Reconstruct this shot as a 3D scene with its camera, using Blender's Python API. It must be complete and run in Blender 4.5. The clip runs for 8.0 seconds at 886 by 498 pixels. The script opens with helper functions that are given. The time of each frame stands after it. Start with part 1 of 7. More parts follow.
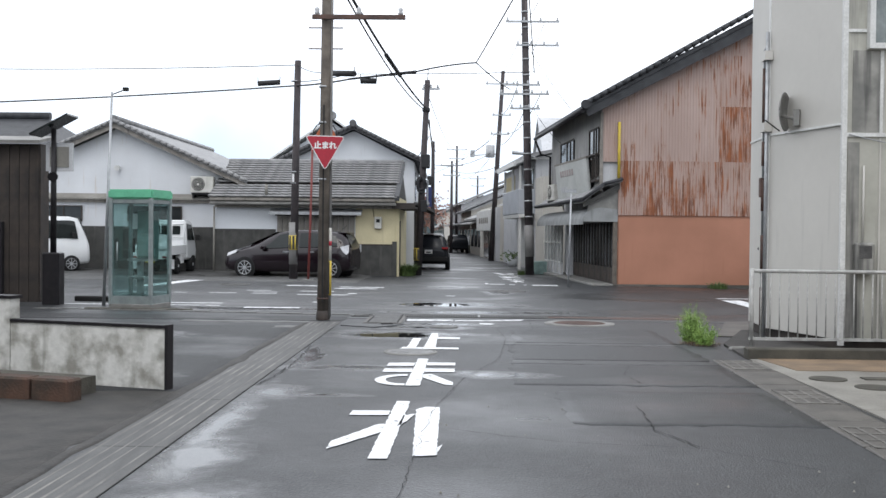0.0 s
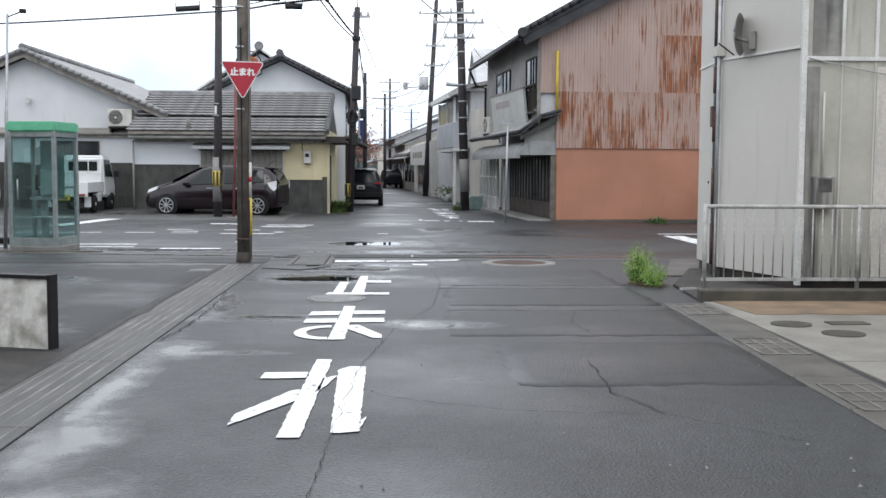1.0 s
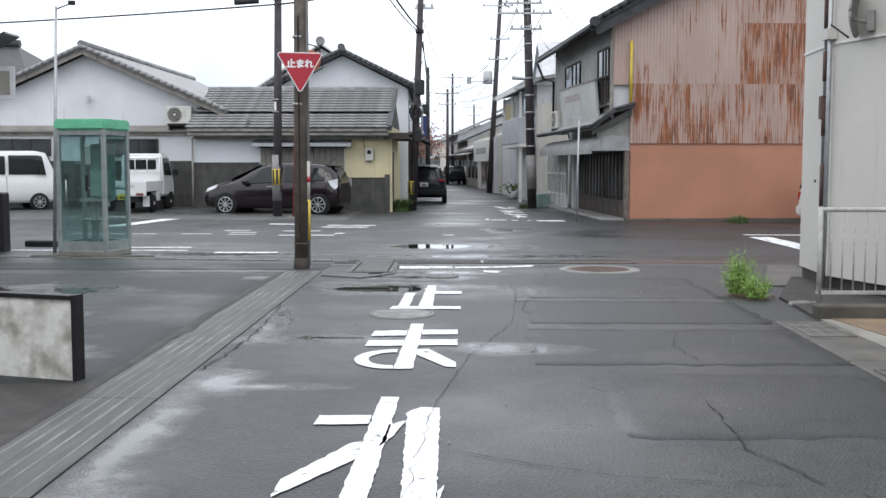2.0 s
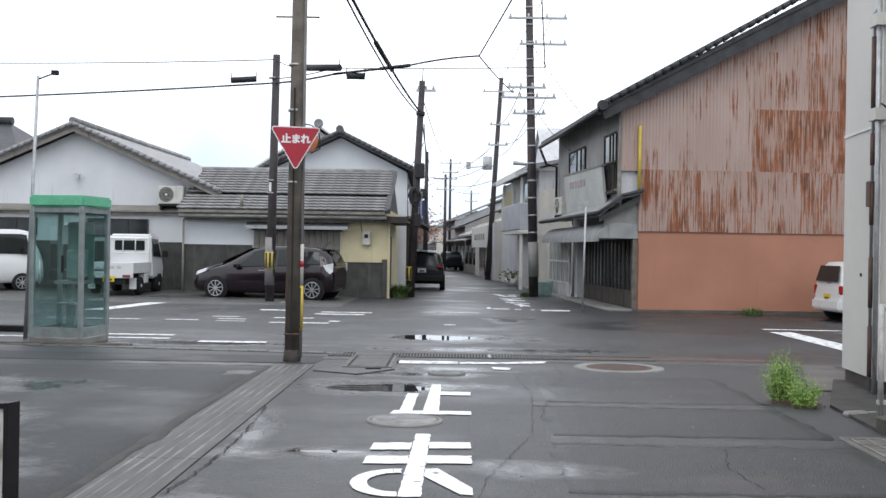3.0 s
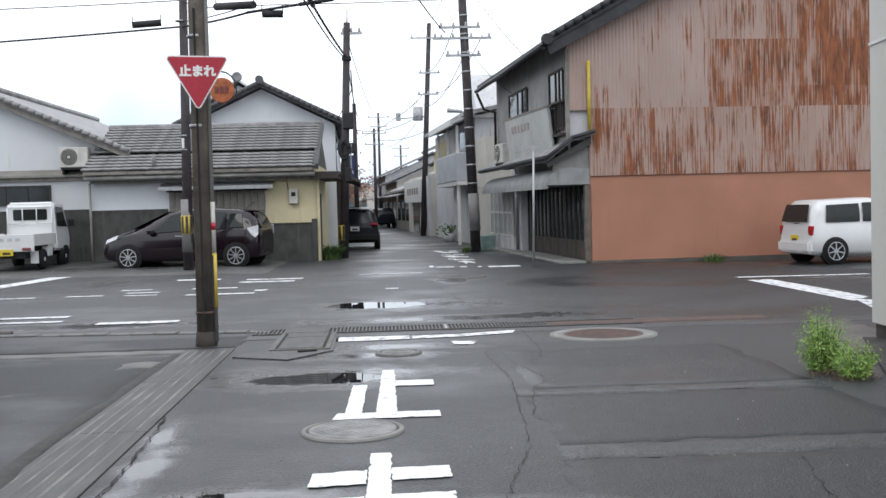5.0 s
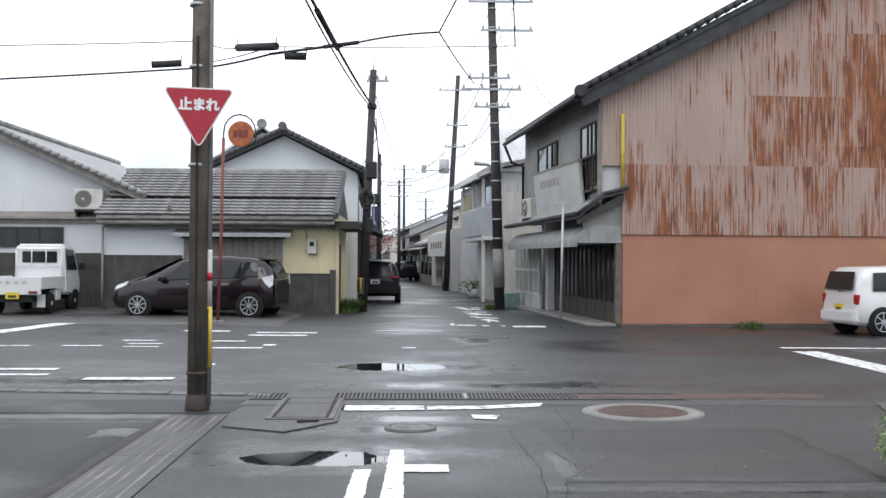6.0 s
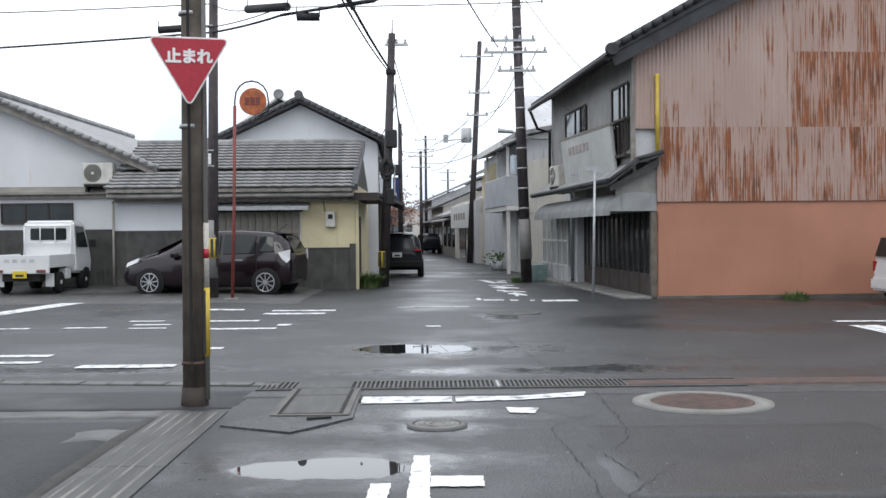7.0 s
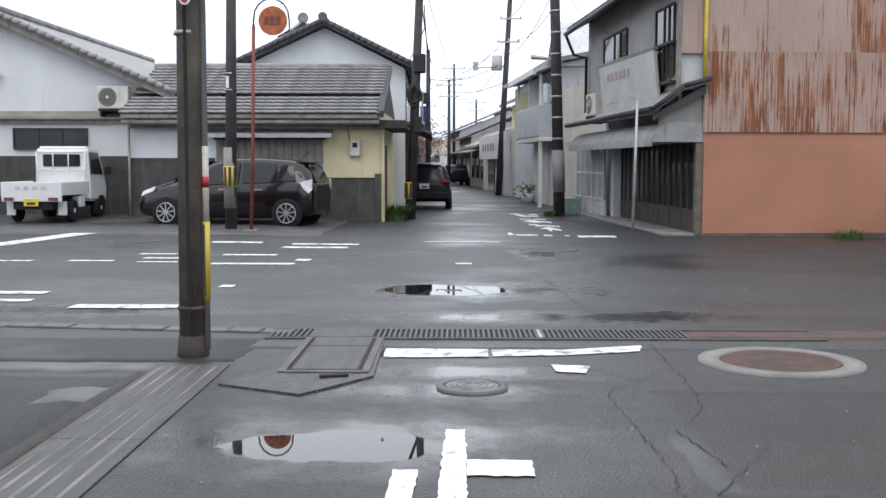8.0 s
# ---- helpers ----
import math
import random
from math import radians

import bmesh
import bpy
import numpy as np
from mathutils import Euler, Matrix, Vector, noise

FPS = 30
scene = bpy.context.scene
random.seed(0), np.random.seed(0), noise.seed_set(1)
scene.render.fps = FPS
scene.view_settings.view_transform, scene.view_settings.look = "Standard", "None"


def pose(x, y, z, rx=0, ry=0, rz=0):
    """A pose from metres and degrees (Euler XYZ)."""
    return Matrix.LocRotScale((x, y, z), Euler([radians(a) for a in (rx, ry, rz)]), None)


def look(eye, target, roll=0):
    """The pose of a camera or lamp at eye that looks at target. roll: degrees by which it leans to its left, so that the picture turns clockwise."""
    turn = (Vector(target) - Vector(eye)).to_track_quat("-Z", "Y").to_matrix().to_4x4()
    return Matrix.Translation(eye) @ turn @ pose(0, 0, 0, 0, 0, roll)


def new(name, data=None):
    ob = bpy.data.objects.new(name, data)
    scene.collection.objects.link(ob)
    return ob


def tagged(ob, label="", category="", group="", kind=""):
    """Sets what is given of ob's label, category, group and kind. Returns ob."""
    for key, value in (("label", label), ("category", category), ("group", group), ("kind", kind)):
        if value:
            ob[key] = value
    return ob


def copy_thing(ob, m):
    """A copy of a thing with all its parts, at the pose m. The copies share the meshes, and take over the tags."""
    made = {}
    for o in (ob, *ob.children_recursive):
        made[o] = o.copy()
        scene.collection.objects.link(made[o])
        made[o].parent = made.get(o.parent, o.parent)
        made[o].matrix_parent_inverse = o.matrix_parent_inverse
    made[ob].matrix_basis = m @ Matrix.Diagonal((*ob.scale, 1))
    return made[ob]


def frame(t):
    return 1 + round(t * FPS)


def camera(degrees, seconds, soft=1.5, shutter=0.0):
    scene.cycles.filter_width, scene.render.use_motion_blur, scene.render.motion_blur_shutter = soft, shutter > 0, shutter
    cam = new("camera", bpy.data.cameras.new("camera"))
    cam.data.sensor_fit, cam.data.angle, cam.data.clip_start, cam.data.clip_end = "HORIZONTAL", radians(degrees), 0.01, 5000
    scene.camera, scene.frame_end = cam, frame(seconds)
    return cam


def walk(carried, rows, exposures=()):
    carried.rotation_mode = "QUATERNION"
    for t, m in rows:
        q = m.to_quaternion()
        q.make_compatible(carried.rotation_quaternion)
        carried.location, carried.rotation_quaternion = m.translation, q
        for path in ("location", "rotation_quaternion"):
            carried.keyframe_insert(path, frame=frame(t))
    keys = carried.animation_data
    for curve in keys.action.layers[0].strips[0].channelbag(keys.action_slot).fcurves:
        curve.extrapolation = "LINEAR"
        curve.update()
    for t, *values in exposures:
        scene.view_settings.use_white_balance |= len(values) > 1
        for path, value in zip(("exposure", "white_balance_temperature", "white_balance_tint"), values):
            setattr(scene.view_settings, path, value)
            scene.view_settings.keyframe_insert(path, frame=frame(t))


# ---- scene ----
cam = camera(45.5, 8.0)
PATH = [
    (0, (0.033, 0.149, 1.491), (-0.008, 2.148, 1.46), 0.6),
    (0.5, (0.087, 0.6, 1.478), (0.209, 2.594, 1.406), -0.7),
    (1, (0.082, 1.329, 1.481), (0.165, 3.321, 1.328), 0.3),
    (1.2, (0.054, 1.576, 1.516), (0.154, 3.565, 1.338), 0.9),
    (2.3, (-0.082, 3.057, 1.521), (-0.144, 5.052, 1.387), -0.2),
    (2.5, (-0.126, 3.326, 1.509), (-0.149, 5.326, 1.453), 0.6),
    (3, (-0.199, 3.931, 1.517), (-0.223, 5.931, 1.517), 0.9),
    (3.5, (-0.273, 4.511, 1.494), (-0.238, 6.51, 1.463), -0.4),
    (4, (-0.292, 5.106, 1.497), (-0.252, 7.105, 1.462), -1.0),
    (4.5, (-0.367, 5.729, 1.476), (-0.265, 7.726, 1.427), -0.0),
    (4.7, (-0.376, 5.971, 1.448), (-0.269, 7.966, 1.365), -1.5),
    (5.8, (-0.332, 7.42, 1.466), (-0.237, 9.417, 1.392), -0.8),
    (6, (-0.305, 7.586, 1.466), (-0.241, 9.585, 1.486), 0.3),
    (6.5, (-0.305, 8.273, 1.466), (-0.312, 10.273, 1.475), 0.6),
    (7, (-0.312, 8.868, 1.458), (-0.291, 10.868, 1.425), -0.5),
    (7.5, (-0.342, 9.528, 1.427), (-0.418, 11.523, 1.302), -0.5),
    (8, (-0.376, 10.131, 1.43), (-0.405, 12.124, 1.268), 0.1),
]
walk(cam, [(t, look(eye, target, roll)) for t, eye, target, roll in PATH],
     exposures=[(0.0, 0.08), (1.2, 0.12), (2.5, 0.19), (3.4, -0.02), (4.0, 0.0), (4.7, 0.0), (5.8, 0.13), (6.1, 0.13), (6.5, 0.0), (8.0, 0.15)])

# ---- light ----
world = bpy.data.worlds.new("overcast_sky")
scene.world = world
world.use_nodes = True
wn, wl = world.node_tree.nodes, world.node_tree.links
wn.clear()
sky = wn.new("ShaderNodeTexSky")
sky.sky_type, sky.sun_disc = "NISHITA", False
sky.sun_elevation, sky.sun_rotation = radians(50), radians(200)
bg_sky, bg_cloud, mixer, wout = wn.new("ShaderNodeBackground"), wn.new("ShaderNodeBackground"), wn.new("ShaderNodeMixShader"), wn.new("ShaderNodeOutputWorld")
bg_sky.inputs["Strength"].default_value = 0.1
wl.new(sky.outputs[0], bg_sky.inputs["Color"])
co = wn.new("ShaderNodeTexCoord")
sep = wn.new("ShaderNodeSeparateXYZ")
wl.new(co.outputs["Generated"], sep.inputs[0])
cloud = wn.new("ShaderNodeTexNoise")
cloud.inputs["Scale"].default_value, cloud.inputs["Detail"].default_value = 5.0, 6.0
wl.new(co.outputs["Generated"], cloud.inputs["Vector"])
hz = wn.new("ShaderNodeMath")
hz.operation = "MULTIPLY_ADD"
hz.inputs[1].default_value, hz.inputs[2].default_value = 0.22, -0.11
wl.new(cloud.outputs["Fac"], hz.inputs[0])
hsum = wn.new("ShaderNodeMath")
hsum.operation = "ADD"
wl.new(hz.outputs[0], hsum.inputs[0])
wl.new(sep.outputs["Z"], hsum.inputs[1])
ramp = wn.new("ShaderNodeValToRGB")
ramp.color_ramp.elements[0].position, ramp.color_ramp.elements[0].color = 0.02, (0.44, 0.525, 0.63, 1)
ramp.color_ramp.elements[1].position, ramp.color_ramp.elements[1].color = 0.2, (0.92, 0.955, 1.02, 1)
wl.new(hsum.outputs[0], ramp.inputs[0])
wl.new(ramp.outputs[0], bg_cloud.inputs["Color"])
bg_cloud.inputs["Strength"].default_value = 1.9
mixer.inputs[0].default_value = 0.88
wl.new(bg_sky.outputs[0], mixer.inputs[1])
wl.new(bg_cloud.outputs[0], mixer.inputs[2])
wl.new(mixer.outputs[0], wout.inputs[0])
sun = new("sun", bpy.data.lights.new("sun", "SUN"))
sun.data.energy, sun.data.angle, sun.data.color = 0.6, radians(25), (1.0, 0.97, 0.93)
sun.matrix_basis = look((0, 0, 30), (3, 20, 0))


# ---- materials ----
def mat(name, c1, c2=None, rough=0.7, scale=6.0, grain=60.0, bump=0.15, metal=0.0, streak=0.0, dirt=None, spec=0.5, alpha=1.0, contrast=(0.35, 0.65), coat=0.0, speck=0.35, stretch=None):
    """A surface with two scales of variation, optional vertical streaks of a dirt colour, and fine relief."""
    m = bpy.data.materials.new(name)
    m.use_nodes = True
    n, l = m.node_tree.nodes, m.node_tree.links
    b = n["Principled BSDF"]
    c2 = c2 or tuple(v * 0.82 for v in c1)
    tc = n.new("ShaderNodeTexCoord")
    big = n.new("ShaderNodeTexNoise")
    big.inputs["Scale"].default_value, big.inputs["Detail"].default_value = scale, 5.0
    fine = n.new("ShaderNodeTexNoise")
    fine.inputs["Scale"].default_value, fine.inputs["Detail"].default_value = grain, 3.0
    for t in (big, fine):
        if stretch is None:
            l.new(tc.outputs["Object"], t.inputs["Vector"])
        else:
            run = n.new("ShaderNodeMapping")
            run.inputs["Scale"].default_value = stretch
            l.new(tc.outputs["Object"], run.inputs["Vector"])
            l.new(run.outputs[0], t.inputs["Vector"])
    r = n.new("ShaderNodeValToRGB")
    r.color_ramp.elements[0].position, r.color_ramp.elements[1].position = contrast
    r.color_ramp.elements[0].color, r.color_ramp.elements[1].color = (*c2, 1), (*c1, 1)
    l.new(big.outputs["Fac"], r.inputs[0])
    mx = n.new("ShaderNodeMix")
    mx.data_type, mx.blend_type = "RGBA", "MULTIPLY"
    mx.inputs["Factor"].default_value = speck
    l.new(r.outputs[0], mx.inputs["A"])
    fr = n.new("ShaderNodeMapRange")
    fr.inputs["From Min"].default_value, fr.inputs["From Max"].default_value = 0.3, 0.7
    fr.inputs["To Min"].default_value, fr.inputs["To Max"].default_value = 0.6, 1.15
    l.new(fine.outputs["Fac"], fr.inputs["Value"])
    l.new(fr.outputs[0], mx.inputs["B"])
    last = mx.outputs["Result"]
    if streak > 0:
        mp = n.new("ShaderNodeMapping")
        mp.inputs["Scale"].default_value = (7.0, 7.0, 0.55)
        l.new(tc.outputs["Object"], mp.inputs["Vector"])
        sn = n.new("ShaderNodeTexNoise")
        sn.inputs["Scale"].default_value, sn.inputs["Detail"].default_value = 1.0, 6.0
        l.new(mp.outputs[0], sn.inputs["Vector"])
        sr = n.new("ShaderNodeMapRange")
        sr.inputs["From Min"].default_value, sr.inputs["From Max"].default_value = 0.66 - 0.22 * streak, 0.86 - 0.2 * streak
        l.new(sn.outputs["Fac"], sr.inputs["Value"])
        m2 = n.new("ShaderNodeMix")
        m2.data_type = "RGBA"
        l.new(sr.outputs[0], m2.inputs["Factor"])
        l.new(last, m2.inputs["A"])
        m2.inputs["B"].default_value = (*(dirt or tuple(v * 0.4 for v in c1)), 1)
        last = m2.outputs["Result"]
    l.new(last, b.inputs["Base Color"])
    b.inputs["Roughness"].default_value, b.inputs["Metallic"].default_value = rough, metal
    b.inputs["Specular IOR Level"].default_value = spec
    b.inputs["Coat Weight"].default_value = coat
    b.inputs["Coat Roughness"].default_value = 0.05
    if bump > 0:
        bp = n.new("ShaderNodeBump")
        bp.inputs["Strength"].default_value, bp.inputs["Distance"].default_value = bump, 0.02
        l.new(fine.outputs["Fac"], bp.inputs["Height"])
        l.new(bp.outputs[0], b.inputs["Normal"])
    return m


def glass(name, tint=(0.75, 0.9, 0.88), clear=0.75, rough=0.02):
    """A thin pane: see-through and tinted, more of a mirror at a slant."""
    m = bpy.data.materials.new(name)
    m.use_nodes = True
    n, l = m.node_tree.nodes, m.node_tree.links
    n.clear()
    o, tr, gl, mx, lw = n.new("ShaderNodeOutputMaterial"), n.new("ShaderNodeBsdfTransparent"), n.new("ShaderNodeBsdfGlossy"), n.new("ShaderNodeMixShader"), n.new("ShaderNodeLayerWeight")
    tr.inputs[0].default_value = (*tuple(v * clear for v in tint), 1)
    gl.inputs["Roughness"].default_value = rough
    pw, ad = n.new("ShaderNodeMath"), n.new("ShaderNodeMath")
    pw.operation, ad.operation = "POWER", "MULTIPLY_ADD"
    pw.inputs[1].default_value, ad.inputs[1].default_value, ad.inputs[2].default_value = 3.5, 0.75, 0.075
    lw.inputs[0].default_value = 0.5
    l.new(lw.outputs["Facing"], pw.inputs[0])
    l.new(pw.outputs[0], ad.inputs[0])
    l.new(ad.outputs[0], mx.inputs[0])
    l.new(tr.outputs[0], mx.inputs[1])
    l.new(gl.outputs[0], mx.inputs[2])
    l.new(mx.outputs[0], o.inputs[0])
    return m


# places where rain stands (pools) or lies as a film, as centre x, y and half sizes
POOLS = ((-1.62, 5.35, 0.4, 0.5), (-1.0, 15.38, 0.6, 0.3), (-0.55, 22.05, 0.75, 0.55), (-0.95, 18.0, 0.14, 0.16), (-1.12, 11.77, 0.26, 0.05))
FILMS = ((-1.84, 8.3, 0.2, 2.3), (-1.74, 9.9, 0.34, 0.5), (-1.3, 9.75, 0.6, 0.15), (-1.74, 7.0, 0.36, 1.2), (-1.55, 5.6, 0.6, 1.0), (-1.15, 11.7, 1.0, 0.34), (-1.78, 12.4, 0.2, 1.2), (-1.85, 13.3, 0.16, 0.8), (-0.3, 17.3, 1.0, 0.42), (-0.1, 22.0, 1.7, 1.1),
         (-4.4, 20.3, 2.4, 0.6), (-4.4, 12.9, 0.9, 1.0), (-5.2, 15.1, 1.6, 0.8), (-3.5, 10.8, 0.7, 0.7), (-3.9, 11.7, 0.7, 0.6), (0.95, 27.3, 0.5, 1.3), (0.3, 11.25, 0.7, 0.35), (0.6, 19.9, 2.6, 0.5), (-0.95, 15.5, 1.35, 0.75), (-0.6, 16.7, 1.0, 0.4))


def asphalt(name, base, dry=0.5):
    """Damp asphalt: stone grain, broad tonal patches, and places where rain lies on it, smooth and dark."""
    m = bpy.data.materials.new(name)
    m.use_nodes = True
    n, l = m.node_tree.nodes, m.node_tree.links
    b = n["Principled BSDF"]
    tc = n.new("ShaderNodeTexCoord")

    def noise_field(scale, detail, off=0.0):
        mp = n.new("ShaderNodeMapping")
        mp.inputs["Location"].default_value = (off, off * 1.7, 0)
        l.new(tc.outputs["Object"], mp.inputs["Vector"])
        t = n.new("ShaderNodeTexNoise")
        t.inputs["Scale"].default_value, t.inputs["Detail"].default_value = scale, detail
        l.new(mp.outputs[0], t.inputs["Vector"])
        return t.outputs["Fac"]

    def span(value, a, c, lo, hi):
        r = n.new("ShaderNodeMapRange")
        for key, v in (("From Min", a), ("From Max", c), ("To Min", lo), ("To Max", hi)):
            r.inputs[key].default_value = v
        l.new(value, r.inputs["Value"])
        return r.outputs[0]

    def maths(op, p, q):
        k = n.new("ShaderNodeMath")
        k.operation = op
        for i, v in enumerate((p, q)):
            if isinstance(v, (int, float)):
                k.inputs[i].default_value = v
            else:
                l.new(v, k.inputs[i])
        return k.outputs[0]

    def near(spots):
        best = None
        for cx, cy, rx, ry in spots:
            sub = n.new("ShaderNodeVectorMath")
            sub.operation = "SUBTRACT"
            sub.inputs[1].default_value = (cx, cy, 0)
            l.new(tc.outputs["Object"], sub.inputs[0])
            mul = n.new("ShaderNodeVectorMath")
            mul.operation = "MULTIPLY"
            mul.inputs[1].default_value = (1 / rx, 1 / ry, 0)
            l.new(sub.outputs[0], mul.inputs[0])
            ln = n.new("ShaderNodeVectorMath")
            ln.operation = "LENGTH"
            l.new(mul.outputs[0], ln.inputs[0])
            best = ln.outputs["Value"] if best is None else maths("MINIMUM", best, ln.outputs["Value"])
        return best

    g = n.new("ShaderNodeTexVoronoi")
    g.inputs["Scale"].default_value = 70.0
    l.new(tc.outputs["Object"], g.inputs["Vector"])
    ragged = maths("ADD", maths("MULTIPLY", noise_field(2.2, 5, 4.0), 1.0), maths("MULTIPLY", noise_field(9.0, 4, 1.0), 0.35))
    pool = span(maths("ADD", near(POOLS), maths("MULTIPLY", ragged, 0.7)), 1.5, 1.38, 0.0, 1.0)
    film_in = maths("ADD", near(FILMS), maths("MULTIPLY", ragged, 1.5))
    film = span(film_in, 2.05, 1.3, 0.0, 1.0)
    loose = span(noise_field(0.33, 7, 7.7), 0.5, 0.68, 0.0, 0.6)
    wet = maths("MAXIMUM", film, loose)
    r = n.new("ShaderNodeValToRGB")
    r.color_ramp.elements[0].position, r.color_ramp.elements[1].position = 0.3, 0.72
    r.color_ramp.elements[0].color = (*tuple(v * 0.7 for v in base), 1)
    r.color_ramp.elements[1].color = (*tuple(v * 1.3 for v in base), 1)
    l.new(noise_field(0.6, 8), r.inputs[0])
    grain = maths("MULTIPLY", span(noise_field(48.0, 6), 0.32, 0.72, 0.25, 1.95), span(noise_field(7.0, 7, 2.0), 0.3, 0.7, 0.72, 1.28))
    grain = maths("MULTIPLY", grain, span(wet, 0.0, 1.0, 1.0, 0.85))
    grain = maths("MULTIPLY", grain, span(pool, 0.0, 1.0, 1.0, 0.5))
    mx = n.new("ShaderNodeMix")
    mx.data_type, mx.blend_type = "RGBA", "MULTIPLY"
    mx.inputs["Factor"].default_value = 1.0
    l.new(r.outputs[0], mx.inputs["A"])
    l.new(grain, mx.inputs["B"])
    l.new(mx.outputs["Result"], b.inputs["Base Color"])
    rough = maths("MULTIPLY", span(wet, 0.0, 1.0, dry, 0.12), span(pool, 0.0, 1.0, 1.0, 0.06))
    l.new(rough, b.inputs["Roughness"])
    bp = n.new("ShaderNodeBump")
    bp.inputs["Distance"].default_value = 0.008
    l.new(maths("MULTIPLY", span(wet, 0.0, 1.0, 0.5, 0.06), span(pool, 0.0, 0.6, 1.0, 0.0)), bp.inputs["Strength"])
    l.new(g.outputs["Distance"], bp.inputs["Height"])
    l.new(bp.outputs[0], b.inputs["Normal"])
    return m


def rusty(name, paint, paint2, amount, seed):
    """Painted corrugated iron with rust along the ridges, in runs of uneven length that differ from sheet to sheet."""
    m = bpy.data.materials.new(name)
    m.use_nodes = True
    n, l = m.node_tree.nodes, m.node_tree.links
    b = n["Principled BSDF"]
    tc, info = n.new("ShaderNodeTexCoord"), n.new("ShaderNodeObjectInfo")

    def field(sx, sz, det, off, rough=0.6):
        mp = n.new("ShaderNodeMapping")
        mp.inputs["Scale"].default_value, mp.inputs["Location"].default_value = (sx, 0.4, sz), (off, off * 0.7, off * 1.3)
        l.new(tc.outputs["Object"], mp.inputs["Vector"])
        t = n.new("ShaderNodeTexNoise")
        t.inputs["Scale"].default_value, t.inputs["Detail"].default_value, t.inputs["Roughness"].default_value = 1.0, det, rough
        l.new(mp.outputs[0], t.inputs["Vector"])
        return t.outputs["Fac"]

    def madd(value, k, plus):
        q = n.new("ShaderNodeMath")
        q.operation = "MULTIPLY_ADD"
        l.new(value, q.inputs[0])
        q.inputs[1].default_value = k
        if isinstance(plus, (int, float)):
            q.inputs[2].default_value = plus
        else:
            l.new(plus, q.inputs[2])
        return q.outputs[0]

    def ramp(value, p0, c0, p1, c1):
        r = n.new("ShaderNodeValToRGB")
        r.color_ramp.elements[0].position, r.color_ramp.elements[1].position = p0, p1
        r.color_ramp.elements[0].color, r.color_ramp.elements[1].color = (*c0, 1), (*c1, 1)
        l.new(value, r.inputs[0])
        return r.outputs[0]

    def blend(factor, a, c):
        x = n.new("ShaderNodeMix")
        x.data_type = "RGBA"
        l.new(factor, x.inputs["Factor"])
        l.new(a, x.inputs["A"])
        l.new(c, x.inputs["B"])
        return x.outputs["Result"]

    streaks, blotch, fine = field(30.0, 0.8, 6, seed), field(2.6, 0.7, 3, seed + 9), field(60.0, 9.0, 4, seed + 50)
    amt = madd(info.outputs["Random"], 0.06, madd(blotch, 0.6, madd(fine, 0.14, streaks)))
    mr = n.new("ShaderNodeMapRange")
    mr.inputs["From Min"].default_value, mr.inputs["From Max"].default_value = 1.05 - amount, 1.11 - amount
    l.new(amt, mr.inputs["Value"])
    stain = n.new("ShaderNodeMapRange")
    stain.inputs["From Min"].default_value, stain.inputs["From Max"].default_value = 0.93 - amount, 1.13 - amount
    stain.inputs["To Max"].default_value = 0.55
    l.new(amt, stain.inputs["Value"])
    base = ramp(field(0.7, 0.5, 6, seed + 21), 0.3, paint2, 0.66, paint)
    rust_tone = ramp(field(9, 1.6, 6, seed + 33), 0.34, (0.12, 0.05, 0.03), 0.66, (0.3, 0.108, 0.048))
    pale_stain = ramp(field(3, 0.6, 3, seed + 70), 0.3, (0.27, 0.17, 0.125), 0.7, (0.34, 0.22, 0.165))
    col = blend(mr.outputs[0], blend(stain.outputs[0], base, pale_stain), rust_tone)
    l.new(col, b.inputs["Base Color"])
    b.inputs["Roughness"].default_value = 0.8
    b.inputs["Specular IOR Level"].default_value = 0.3
    bp = n.new("ShaderNodeBump")
    bp.inputs["Strength"].default_value, bp.inputs["Distance"].default_value = 0.25, 0.004
    l.new(fine, bp.inputs["Height"])
    l.new(bp.outputs[0], b.inputs["Normal"])
    return m


